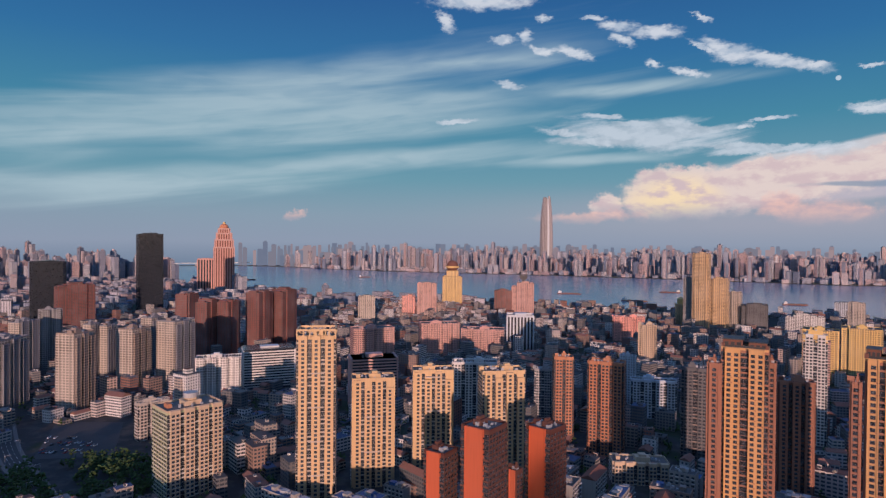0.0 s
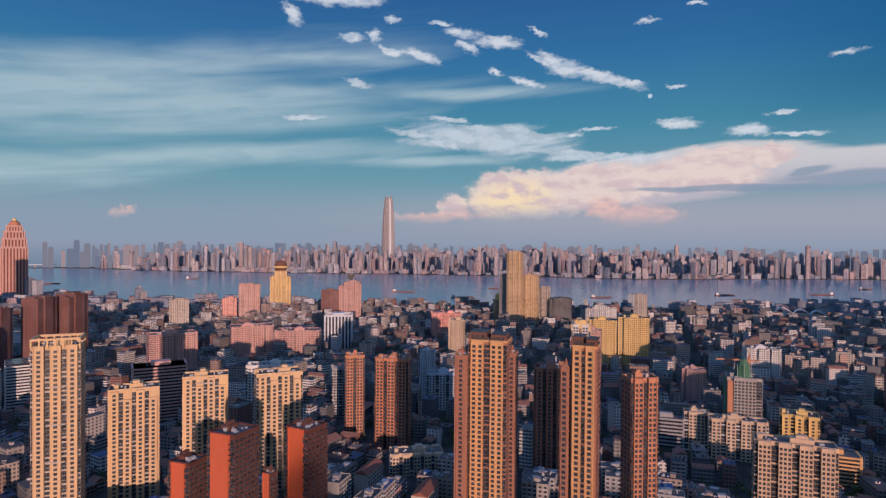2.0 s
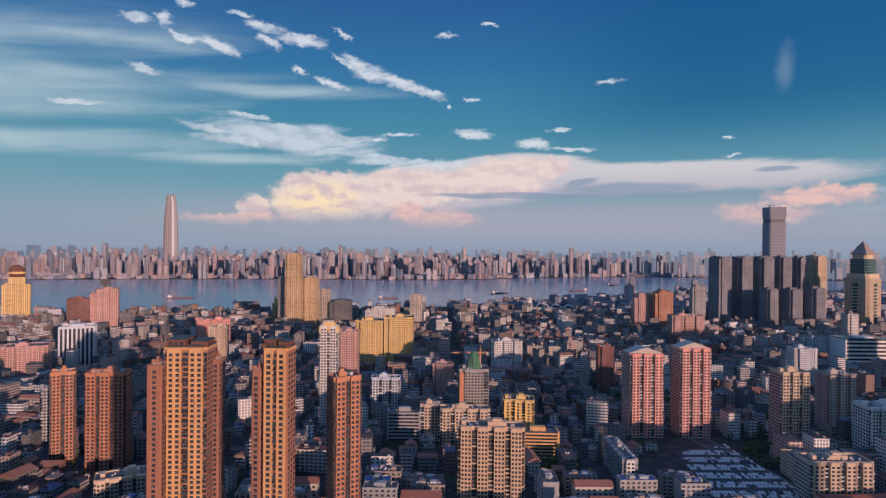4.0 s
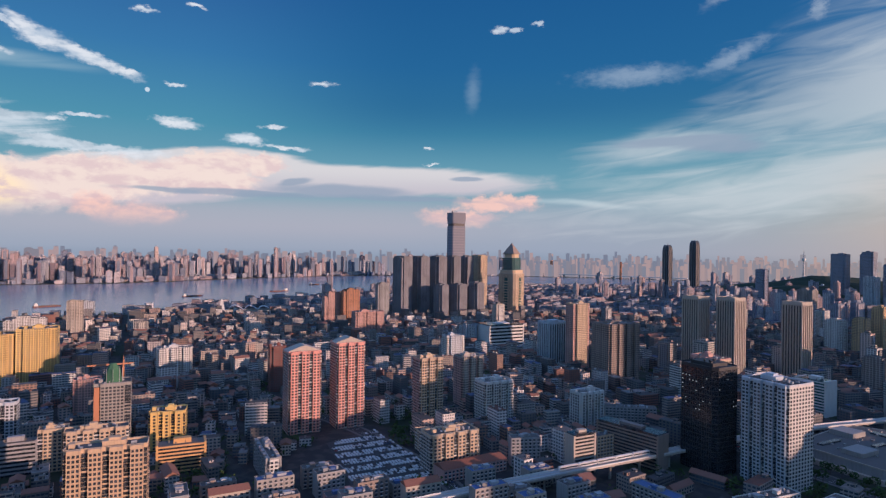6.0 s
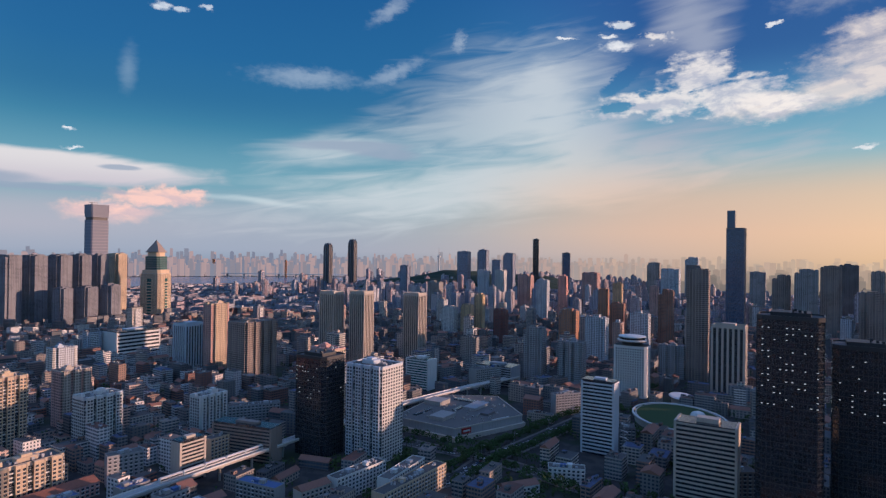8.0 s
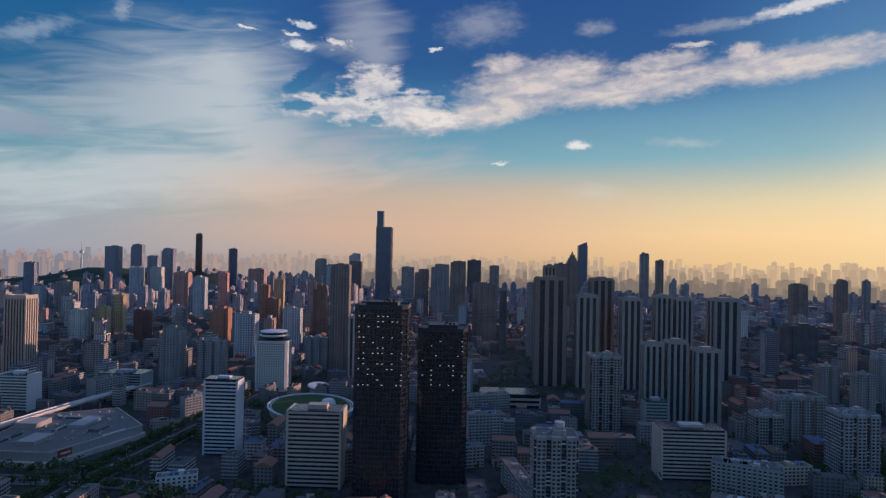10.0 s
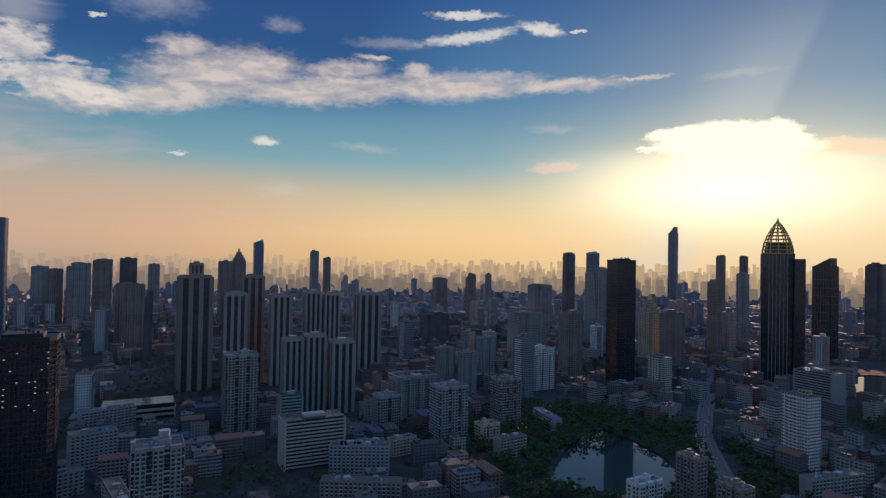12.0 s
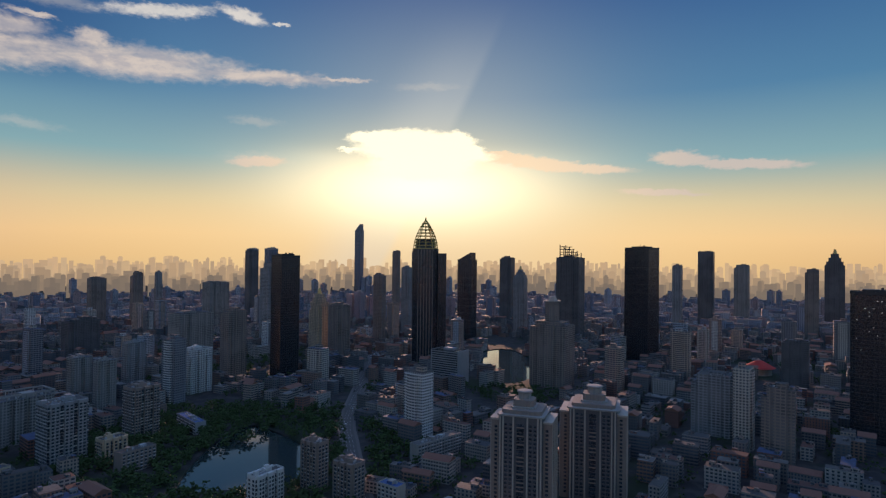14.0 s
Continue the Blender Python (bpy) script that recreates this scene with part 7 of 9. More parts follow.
def lantern_tower(x, y, rot, w, h):
    ob = thing("lantern_tower", x, y, rot, "small cream riverside tower with a stepped lantern top", "tower")
    TAKEN.append((x, y, w))
    solid("body", ob, M["win_cream"], lambda bm: prism(bm, square(w, w, 2), 0, h * 0.72))
    solid("cornice", ob, M["cream"], lambda bm: prism(bm, square(w * 1.08, w * 1.08, 2), h * 0.71, h * 0.74))
    solid("lantern", ob, M["gold"], lambda bm: loft(bm, square(w * 0.62, w * 0.62, 2), [(h * 0.74, 1.0), (h * 0.88, 1.0), (h * 0.90, 1.15), (h * 1.0, 0.1)]))


lantern_tower(563.5, 1404.0, -16.0, 24.0, 66.0)


def wave_hall(x, y, rot):
    """White hall on the river bank: a curling prow and three low shells."""
    ob = thing("white_wave_hall", x, y, rot, "white riverside hall with a curling prow and low shells", "public building")
    TAKEN.append((x, y, 90))
    solid("plinth", ob, M["stone"], lambda bm: box(bm, -75, -16, 0, 75, 16, 5))
    for cx, ln, tall in ((-28, 44, 15), (14, 38, 13), (52, 36, 11)):
        def shell(bm):
            n = 12
            rows = []
            for i in range(n + 1):
                u = i / n
                z = 5 + tall * math.sin(math.pi * u ** 0.7)
                rows.append([bm.verts.new((cx - ln / 2 + ln * u, b, max(4.6, z - abs(b) * 0.12))) for b in (-15, -7, 0, 7, 15)])
            for p, q in zip(rows, rows[1:]):
                for k in range(4):
                    bm.faces.new((p[k], q[k], q[k + 1], p[k + 1]))
        solid("shell", ob, M["white"], shell)
    solid("prow", ob, M["white"], lambda bm: loft(bm, [(-5, -6), (5, -6), (5, 6), (-5, 6)], [(4, 1.6), (14, 1.2), (26, 0.9), (36, 0.35)]), (-68, 0, 0))


wave_hall(1392.0, 1318.0, -40.0)


def lattice_pylon(x, y, h):
    ob = thing("lattice_pylon", x, y, 20, "slender steel lattice pylon beside the avenue", "pylon")
    for a, b in ((-1, -1), (1, -1), (1, 1), (-1, 1)):
        solid("leg", ob, M["metal"], lambda bm: loft(bm, [(a * 2.2 - 0.18, b * 2.2 - 0.18), (a * 2.2 + 0.18, b * 2.2 - 0.18), (a * 2.2 + 0.18, b * 2.2 + 0.18), (a * 2.2 - 0.18, b * 2.2 + 0.18)], [(0, 1.0), (h * 0.6, 0.45), (h, 0.2)]))
    for q, reach in ((0.62, 6.0), (0.76, 5.0), (0.9, 4.0)):
        solid("cross_arm", ob, M["metal"], lambda bm: box(bm, -reach, -0.3, h * q, reach, 0.3, h * q + 0.6, 0, True))
    for q in (0.15, 0.3, 0.45):
        solid("brace", ob, M["metal"], lambda bm: parapet(bm, 4.6 * (1 - q), 4.6 * (1 - q), h * q, 0.25, 0.3))


lattice_pylon(688.9, -290.6, 42.0)


def shopping_mall():
    ob = thing("shopping_mall", 0, 0, 0, "low grey shopping mall with a roof full of vents", "mall")
    ring = [(758, -142), (812, -218), (895, -200), (900, -128), (802, -78)]
    solid("body", ob, M["grey"], lambda bm: prism(bm, ring, 0, 12))
    c = (833, -150)
    solid("roof", ob, M["roofing"], lambda bm: prism(bm, [(c[0] + (a - c[0]) * 0.99, c[1] + (b - c[1]) * 0.99) for a, b in ring], 11.8, 12.3))
    solid("parapet", ob, M["stone"], lambda bm: [strip(bm, [a, b], 0.4, 12, 13.0) for a, b in zip(ring, ring[1:] + ring[:1])])
    rng = random.Random(3)
    bm = bmesh.new()
    box(bm, -1.1, -0.8, 0, 1.1, 0.8, 1.4)
    vent = mesh_of(bm, "roof_vent", [M["concrete"]])
    for _ in range(110):
        x, y = rng.uniform(765, 893), rng.uniform(-210, -85)
        if inside([(c[0] + (a - c[0]) * 0.9, c[1] + (b - c[1]) * 0.9) for a, b in ring], x, y):
            part("roof_vent", vent, ob, (x, y, 12.2), GRID)
    for px, py, pw, pd, ph, name, mat in ((800, -130, 26, 18, 4.0, "roof_block", "concrete"), (845, -170, 34, 16, 3.0, "roof_block", "grey"), (860, -125, 22, 22, 5.0, "roof_block", "concrete"), (815, -180, 16, 10, 2.6, "roof_block", "darkgrey"),
                                          (820, -108, 30, 5, 1.6, "skylight", "glass"), (872, -160, 8, 30, 1.6, "skylight", "glass"), (835, -148, 18, 5, 1.4, "skylight", "glass")):
        solid(name, ob, M[mat], lambda bm: box(bm, -pw / 2, -pd / 2, 0, pw / 2, pd / 2, ph), (px, py, 12.2), GRID)
    u = Vector((812 - 758, -218 + 142)).normalized()
    sign = solid("sign_board", ob, M["car_red"], lambda bm: box(bm, -6, -0.5, 6, 6, 0.3, 11.5, 0, True), (758 + u.x * 14 - 0.5, -142 + u.y * 14 - 0.5, 0), math.atan2(u.y, u.x))
    solid("sign_bar", sign, M["marking"], lambda bm: box(bm, -4.5, -0.75, 7.9, 4.5, -0.5, 9.6, 0, True))
    solid("shop_front", ob, M["white"], lambda bm: box(bm, -12, -0.4, 3, 12, 0.4, 13, 0, True), (762 + u.x * 62, -142 + u.y * 62, 0), math.atan2(u.y, u.x))
    solid("podium", ob, M["stone"], lambda bm: prism(bm, [(c[0] + (a - c[0]) * 1.05, c[1] + (b - c[1]) * 1.05) for a, b in ring], 0, 4.5))


shopping_mall()


def theatre():
    ob = thing("round_theatre", *THEATRE, 0, "round theatre with a green sunken roof ring", "theatre")
    solid("drum", ob, M["stone"], lambda bm: prism(bm, circle(46, 40, 1.25, 1.0), 0, 8))
    solid("roof_ring", ob, M["white"], lambda bm: [strip(bm, circle(48, 40, 1.25, 1.0) + circle(48, 40, 1.25, 1.0)[:1], 0.9, 7.8, 9.2)])
    solid("green_roof", ob, M["leaf"], lambda bm: prism(bm, circle(44, 32, 1.25, 1.0), 8, 8.5))
    solid("entrance_hall", ob, M["concrete"], lambda bm: prism(bm, circle(12, 24, 1.4, 1.0, 88, -41), 0, 9.5))
    solid("white_canopy", ob, M["white"], lambda bm: prism(bm, circle(15, 28, 1.5, 1.0, 88, -41), 9.5, 11.0, 0, 0.9, (88, -41)))
    solid("white_dome", ob, M["white"], lambda bm: loft(bm, circle(9, 20), [(8, 1.0), (11, 0.92), (14, 0.7), (15.5, 0.3)]), (-4, -20, 0))


theatre()


def red_pavilion():
    ob = thing("red_pavilion", -458, -1237, 0, "round pavilion with a bright red conical roof", "pavilion")
    TAKEN.append((-458, -1237, 34))
    solid("drum", ob, M["stone"], lambda bm: prism(bm, circle(19, 24), 0, 12))
    solid("roof", ob, M["pavilion_red"], lambda bm: prism(bm, circle(25, 24), 12, 23, 0, 0.2))


red_pavilion()


def barge(x, y, rot, ln, label):
    ob = thing("barge", x, y, rot, label, "boat", "barges", -2.5)
    solid("hull", ob, M["maroon"], lambda bm: prism(bm, [(-ln / 2, -5), (ln * 0.42, -5), (ln / 2, 0), (ln * 0.42, 5), (-ln / 2, 5)], -1.0, 3.2))
    solid("hold_cover", ob, M["darkgrey"], lambda bm: box(bm, -ln * 0.25, -4, 3.2, ln * 0.38, 4, 5.0))
    solid("wheelhouse", ob, M["white"], lambda bm: (box(bm, -ln * 0.46, -3.5, 3.2, -ln * 0.32, 3.5, 9.5), box(bm, -ln * 0.44, -3, 9.5, -ln * 0.36, 3, 12)))


for bx, by, br, bl in ((-950, 2900, 15, 75), (-1250, 3050, 20, 70), (480, 2250, -15, 90), (830, 1830, -15, 80), (640, 1980, -14, 85), (1130, 1900, -12, 75), (900, 2350, 165, 80), (1650, 1900, -5, 85), (2050, 1850, 170, 95), (2500, 2050, 0, 70), (-420, 3200, 18, 65), (3300, 1600, -40, 70)):
    barge(bx, by, br, bl, "long dark river barge with a pale wheelhouse")


def tower_crane(x, y, z, h, reach, rot):
    ob = thing("tower_crane", x, y, rot, "thin lattice tower crane", "crane", "cranes", z)
    solid("mast", ob, M["terracotta"], lambda bm: box(bm, -0.8, -0.8, 0, 0.8, 0.8, h))
    solid("jib", ob, M["terracotta"], lambda bm: box(bm, -reach * 0.3, -0.6, h - 3, reach, 0.6, h - 1.6, 0, True))
    solid("counterweight", ob, M["concrete"], lambda bm: box(bm, -reach * 0.3, -1.2, h - 5, -reach * 0.2, 1.2, h - 2.2, 0, True))
    solid("apex", ob, M["terracotta"], lambda bm: prism(bm, circle(0.9, 4), h, h + 6, 0, 0.1))


def netted_top(x, y, z, rot):
    ob = thing("netted_scaffold", x, y, rot, "green netted scaffold round an unfinished roof", "scaffold", "", z)
    solid("net", ob, M["net"], lambda bm: prism(bm, circle(7.5, 8), 0, 12, 0, 0.75))
    solid("cap", ob, M["net"], lambda bm: prism(bm, circle(5.2, 8), 12, 17, 0, 0.5))
    for i in range(8):
        a = i * math.pi / 4
        solid("pole", ob, M["metal"], lambda bm: box(bm, -0.15, -0.15, 0, 0.15, 0.15, 13), (7.4 * math.cos(a), 7.4 * math.sin(a), 0))


def radio_mast(x, y, z0, z1):
    ob = thing("radio_mast", x, y, 0, "slim pale radio mast on the wooded hill", "mast", z=z0)
    solid("shaft", ob, M["white"], lambda bm: prism(bm, circle(5, 12), -25, (z1 - z0) * 0.55, 0, 0.5))
    solid("platform", ob, M["white"], lambda bm: prism(bm, circle(9, 16), (z1 - z0) * 0.5, (z1 - z0) * 0.6))
    solid("needle", ob, M["metal"], lambda bm: prism(bm, circle(2, 8), (z1 - z0) * 0.6, z1 - z0, 0, 0.3))


radio_mast(*MAST)


def wooded_hill():
    bm = bmesh.new()
    n, m = 40, 24
    grid = []
    for i in range(n + 1):
        row = []
        for j in range(m + 1):
            u, v = i / n * 2 - 1, j / m * 2 - 1
            q = max(0.0, 1 - u * u - v * v)
            z = 100 * q ** 0.8 * (0.75 + 0.5 * noise.noise(Vector((u * 2.2, v * 2.2, 3)))) + (5 * noise.noise(Vector((u * 22, v * 14, 1))) if q > 0.02 else -2)
            row.append(bm.verts.new((u * 210, v * 620, z)))
        grid.append(row)
    for i in range(n):
        for j in range(m):
            bm.faces.new((grid[i][j], grid[i + 1][j], grid[i + 1][j + 1], grid[i][j + 1]))
    ob = new("wooded_hill", mesh_of(bm, "wooded_hill", [M["far_leaf"]]))
    ob.location, ob.rotation_euler = (3250, -330, 0), (0, 0, radians(0))
    tagged(ob, "low dark wooded hill beyond the river bend", "hill", kind="structure")


wooded_hill()


def river_bridge(ax, ay, bx, by, pylons, label):
    ob = thing("river_bridge", 0, 0, 0, label, "bridge")
    line = [(ax + (bx - ax) * i / 12, ay + (by - ay) * i / 12) for i in range(13)]
    solid("deck", ob, M["white"], lambda bm: strip(bm, line, 12, 18, 22))
    u = Vector((bx - ax, by - ay))
    turn = math.atan2(u.y, u.x)
    for i in range(1, 12):
        p = line[i]
        solid("pier", ob, M["concrete"], lambda bm: box(bm, -4, -9, -5, 4, 9, 18), (p[0], p[1], 0), turn)
    for t in pylons:
        p = Vector((ax, ay)) + u * t

        def pylon(bm):
            for s in (-1, 1):
                box(bm, -4, s * 12 - 3, -5, 4, s * 12 + 3, 120)
            for z in (60, 110):
                box(bm, -3, -9, z, 3, 9, z + 6, 0, True)
        solid("pylon", ob, M["terracotta"], pylon, (p.x, p.y, 0), turn)


river_bridge(4350, 480, 4420, 1950, (0.3, 0.65), "distant river bridge with two red pylons")
river_bridge(-2850, 3800, -1500, 4620, (0.35, 0.6), "distant pale river bridge with tall pylons")
netted_top(473.2, 465.3, 64.65, -33.0)
tower_crane(489.2, 475.3, 0, 80.0, 30, 150)

# ---- the mass of the city ----
CLEAR = [  # open ground: car parks, park, squares (x, y, radius)
    (585, 250, 62), (625, 285, 40), (-330, 555, 70), (-300, 470, 70), (250, -790, 130), (320, -900, 70), (235, -660, 60), (360, -820, 60), (700, -175, 38), (640, -140, 16), (770, -230, 18), (830, -150, 70), (826, -397, 62), (190, -1000, 30), (-15, -1050, 48), (-60, -1085, 50), (-100, -1150, 45), (15, -1010, 40), (-45, -1010, 45), (-40, -1580, 70), (-70, -1500, 50)]
ROADS = [((534, 132), (616, 80)), ((616, 80), (689, 31)), ((689, 31), (853, -85)), ((853, -85), (990, -210)), ((440, 190), (534, 132)), ((621, -65), (659, -136)), ((659, -136), (735, -198)), ((735, -198), (822, -274)), ((822, -274), (913, -353)), ((700, -180), (780, -60)), ((560, -320), (700, -180)),
         ((215, -1400), (183, -942)), ((183, -942), (120, -660)), ((640, 300), (560, 150)), ((700, 520), (640, 300)), ((-420, 590), (-270, 430))]


def near_road(x, y, gap=13.0):
    for (ax, ay), (bx, by) in ROADS:
        ux, uy = bx - ax, by - ay
        t = max(0.0, min(1.0, ((x - ax) * ux + (y - ay) * uy) / (ux * ux + uy * uy)))
        if math.hypot(x - ax - t * ux, y - ay - t * uy) < gap:
            return True
    return False


class Mass:
    """Collects many plain blocks for one mesh."""

    def __init__(self):
        self.v, self.f = [], []

    def block(self, x, y, w, d, z0, z1, c, s):
        i = len(self.v)
        for z in (z0, z1):
            for a, b in ((-w / 2, -d / 2), (w / 2, -d / 2), (w / 2, d / 2), (-w / 2, d / 2)):
                self.v.append((x + a * c - b * s, y + a * s + b * c, z))
        self.f += [(i, i + 1, i + 5, i + 4), (i + 1, i + 2, i + 6, i + 5), (i + 2, i + 3, i + 7, i + 6), (i + 3, i, i + 4, i + 7), (i + 4, i + 5, i + 6, i + 7)]

    def gable(self, x, y, w, d, z0, z1, c, s):
        i = len(self.v)
        for a, b, z in ((-w / 2, -d / 2, z0), (w / 2, -d / 2, z0), (w / 2, d / 2, z0), (-w / 2, d / 2, z0), (-w / 2, 0, z1), (w / 2, 0, z1)):
            self.v.append((x + a * c - b * s, y + a * s + b * c, z))
        self.f += [(i, i + 1, i + 5, i + 4), (i + 2, i + 3, i + 4, i + 5), (i + 1, i + 2, i + 5), (i + 3, i, i + 4)]

    def make(self, name, mat, label, category):
        me = bpy.data.meshes.new(name)
        me.from_pydata(self.v, [], self.f)
        me.materials.append(mat)
        return tagged(new(name, me), label, category, kind="stuff")


taken = np.array([(x, y, r) for x, y, r in TAKEN + CLEAR])


def is_free(x, y, r):
    return bool(np.all(np.hypot(taken[:, 0] - x, taken[:, 1] - y) > taken[:, 2] + r)) and not any(inside(w, x, y) for w in WATERS)


LOW_SPOTS = []       # (x, y, floors, variant) of walk-ups that become things of their own
low, yard, mid, far, tile = Mass(), Mass(), Mass(), Mass(), Mass()


def azimuth(x, y):
    a = math.degrees(math.atan2(x - HUB.x, y - HUB.y))
    return a + 360 if a < -90 else a


def fill_city():
    rng = random.Random(11)
    kept = set()
    # walk-ups and low blocks
    step_p, step_q = 30.0, 21.0
    for i in range(-62, 63):
        for j in range(-90, 91):
            p, q = i * step_p + (12 if i % 5 == 0 else 0), j * step_q
            if i % 6 == 0 and j % 3 or j % 9 == 0:
                continue
            wob = Vector((p * 0.003, q * 0.003, 4))
            p, q = p + 34 * noise.noise(wob), q + 34 * noise.noise(wob + Vector((9, 3, 1)))
            x, y = HUB.x + GX.x * p + GY.x * q + rng.uniform(-3.5, 3.5), HUB.y + GX.y * p + GY.y * q + rng.uniform(-3, 3)
            r = math.hypot(x - HUB.x, y - HUB.y)
            if r > 1850 or rng.random() < 0.08:
                continue
            w, d = rng.choice((12, 16, 20, 24, 28)) * rng.uniform(0.9, 1.1), rng.choice((9, 11, 13, 15)) * rng.uniform(0.9, 1.1)
            if not is_free(x, y, 9) or near_road(x, y):
                continue
            az = azimuth(x, y)
            if az < 74 and r > 565 and rng.random() < 0.72:
                continue
            if az < 74:
                kept.add((int(x // 22), int(y // 22)))
            n = noise.noise(Vector((x * 0.004, y * 0.004, 0)))
            fl = rng.choice((2, 3, 4, 5, 6, 6, 7)) + (2 if n > 0.25 else 0)
            if az > 60 and r < 700:
                fl = min(fl, 6)
            if az > 118 and az < 169 and 540 < r < 1500 and noise.noise(Vector((x * 0.0045, y * 0.0045, 12))) > 0.2:
                continue
            if 400 < r < 565 and -38 < az < 212 and len(LOW_SPOTS) < 225:
                LOW_SPOTS.append((x, y, fl))
                continue
            turn = GRID + (math.pi / 2 if noise.noise(Vector((x * 0.006, y * 0.006, 5))) > 0.1 else 0) + 0.55 * noise.noise(Vector((x * 0.0035, y * 0.0035, 7)))
            c, s = math.cos(turn), math.sin(turn)
            tall = r > 720 and not near_road(x, y, 55) and rng.random() < (0.012 if az < 62 else 0.055 if az < 118 else 0.018)
            if tall:
                h = rng.uniform(26, 48 if az < 62 else 70 if az < 120 else 88)
                w, d = rng.uniform(18, 28), rng.uniform(14, 18)
                mid.block(x, y, w, d, 0, h, c, s)
                mid.block(x, y, w * 0.5, d * 1.25, 0, h - 3, c, s)
                mid.block(x + rng.uniform(-3, 3), y, w * 0.35, d * 0.4, h, h + 4.5, c, s)
                continue
            h = fl * 3.0 + 0.6
            pitched = rng.random() < (0.45 if az < 40 else 0.18)
            here = yard if az < 70 else low
            here.block(x, y, w, d, 0, h, c, s)
            if pitched:
                tile.gable(x, y, w + 1, d + 1, h, h + 3.2, c, s)
            else:
                for _ in range(rng.randrange(1, 4)):
                    a, b = rng.uniform(-w * 0.4, w * 0.4), rng.uniform(-d * 0.3, d * 0.3)
                    here.block(x + a * c - b * s, y + a * s + b * c, rng.uniform(2, 6), rng.uniform(2, 4), h, h + rng.uniform(1.6, 3.2), c, s)
            if rng.random() < 0.25:
                here.block(x + s * d * 0.5, y - c * d * 0.5, w * 0.5, 5, 0, h * 0.5, c, s)
    # the old quarter towards the river: small crowded houses
    for i in range(-98, 99):
        for j in range(-125, 126):
            if j % 11 == 0 or i % 13 == 0:
                continue
            p, q = i * 19.0, j * 15.0
            wob = Vector((p * 0.004, q * 0.004, 14))
            p, q = p + 30 * noise.noise(wob) + rng.uniform(-3, 3), q + 30 * noise.noise(wob + Vector((5, 8, 1))) + rng.uniform(-2.5, 2.5)
            x, y = HUB.x + GX.x * p + GY.x * q, HUB.y + GX.y * p + GY.y * q
            r = math.hypot(x - HUB.x, y - HUB.y)
            if not 565 < r < 1860 or not (azimuth(x, y) < 74) or rng.random() < 0.1:
                continue
            if any((int(x // 22) + a, int(y // 22) + b) in kept for a, b in ((0, 0),)) or not is_free(x, y, 6) or near_road(x, y, 10):
                continue
            turn = GRID + 0.6 * noise.noise(Vector((x * 0.004, y * 0.004, 7))) + rng.choice((0, math.pi / 2))
            c, s = math.cos(turn), math.sin(turn)
            w, d = rng.uniform(9, 17), rng.uniform(7, 11)
            h = rng.choice((1, 2, 2, 3, 3, 4, 4, 5, 6)) * 3.0 + 0.8
            if rng.random() < 0.09:
                h, w, d = rng.uniform(7, 11) * 3.0, rng.uniform(14, 26), rng.uniform(10, 13)
            yard.block(x, y, w, d, 0, h, c, s)
            if rng.random() < 0.42 and h < 14:
                tile.gable(x, y, w + 0.8, d + 0.8, h, h + 2.6, c, s)
            elif r < 1300:
                for _ in range(rng.randrange(1, 3)):
                    a, b = rng.uniform(-w * 0.4, w * 0.4), rng.uniform(-d * 0.3, d * 0.3)
                    yard.block(x + a * c - b * s, y + a * s + b * c, rng.uniform(1.5, 4), rng.uniform(1.5, 3), h, h + rng.uniform(1.2, 2.8), c, s)
    # the wide city beyond
    step = 62.0
    for i in range(-77, 78):
        for j in range(-77, 78):
            x, y = HUB.x + (i + rng.uniform(-0.38, 0.38)) * step, HUB.y + (j + rng.uniform(-0.38, 0.38)) * step
            r = math.hypot(x - HUB.x, y - HUB.y)
            across = y > 2600 or (x > 2500 and y > 1500)
            if r < 1830 or math.hypot(x, y) > (4680 if across else 4150):
                continue
            if azimuth(x, y) > 112 and r > 3150:
                continue
            if inside(WATERS[0], x, y) or not is_free(x, y, 20):
                continue
            az = azimuth(x, y)
            n = noise.noise(Vector((x * 0.0016, y * 0.0016, 2)))
            turn = GRID + rng.choice((0, 0, 0.3, -0.4))
            c, s = math.cos(turn), math.sin(turn)
            shore = not inside(WATERS[0], x, y) and across and (inside(WATERS[0], x - 110, y - 170) or inside(WATERS[0], x, y - 140))
            odds = 0.68 if across else (0.05 + 0.15 * n if az < 84 else 0.22 + 0.3 * n if az < 115 else 0.10 + 0.2 * n)
            if shore:
                odds = 0.25
            if rng.random() < odds:
                h = rng.choice((45, 60, 75, 90, 95, 100, 110, 120)) * rng.uniform(0.8, 1.2) + (18 * n)
                if not across:
                    h *= 0.62 if az < 110 else 0.7
                if across:
                    h = h * (1.02 + (0.3 if rng.random() < 0.10 else 0.0)) + 8
                w, d = rng.uniform(18, 30), rng.uniform(15, 22)
                far.block(x, y, w, d, 0, h, c, s)
                far.block(x, y, w * 0.55, d * 1.2, 0, h - 4, c, s)
                far.block(x, y, w * 0.4, d * 0.5, h, h + 6, c, s)
                if rng.random() < 0.55:
                    k = rng.uniform(0.75, 1.0)
                    far.block(x + c * w * 1.25, y + s * w * 1.25, w * 0.9, d, 0, h * k, c, s)
            else:
                for _ in range(2):
                    far.block(x + rng.uniform(-22, 22), y + rng.uniform(-22, 22), rng.uniform(18, 44), rng.uniform(12, 20), 0, rng.uniform(9, 28) * (0.45 if x > 2300 and 55 < az < 92 else 1.0), c, s)


fill_city()
yard.make("low_rise_blocks", M["yard_blocks"], "mass of white, grey and red low blocks towards the river", "low buildings")
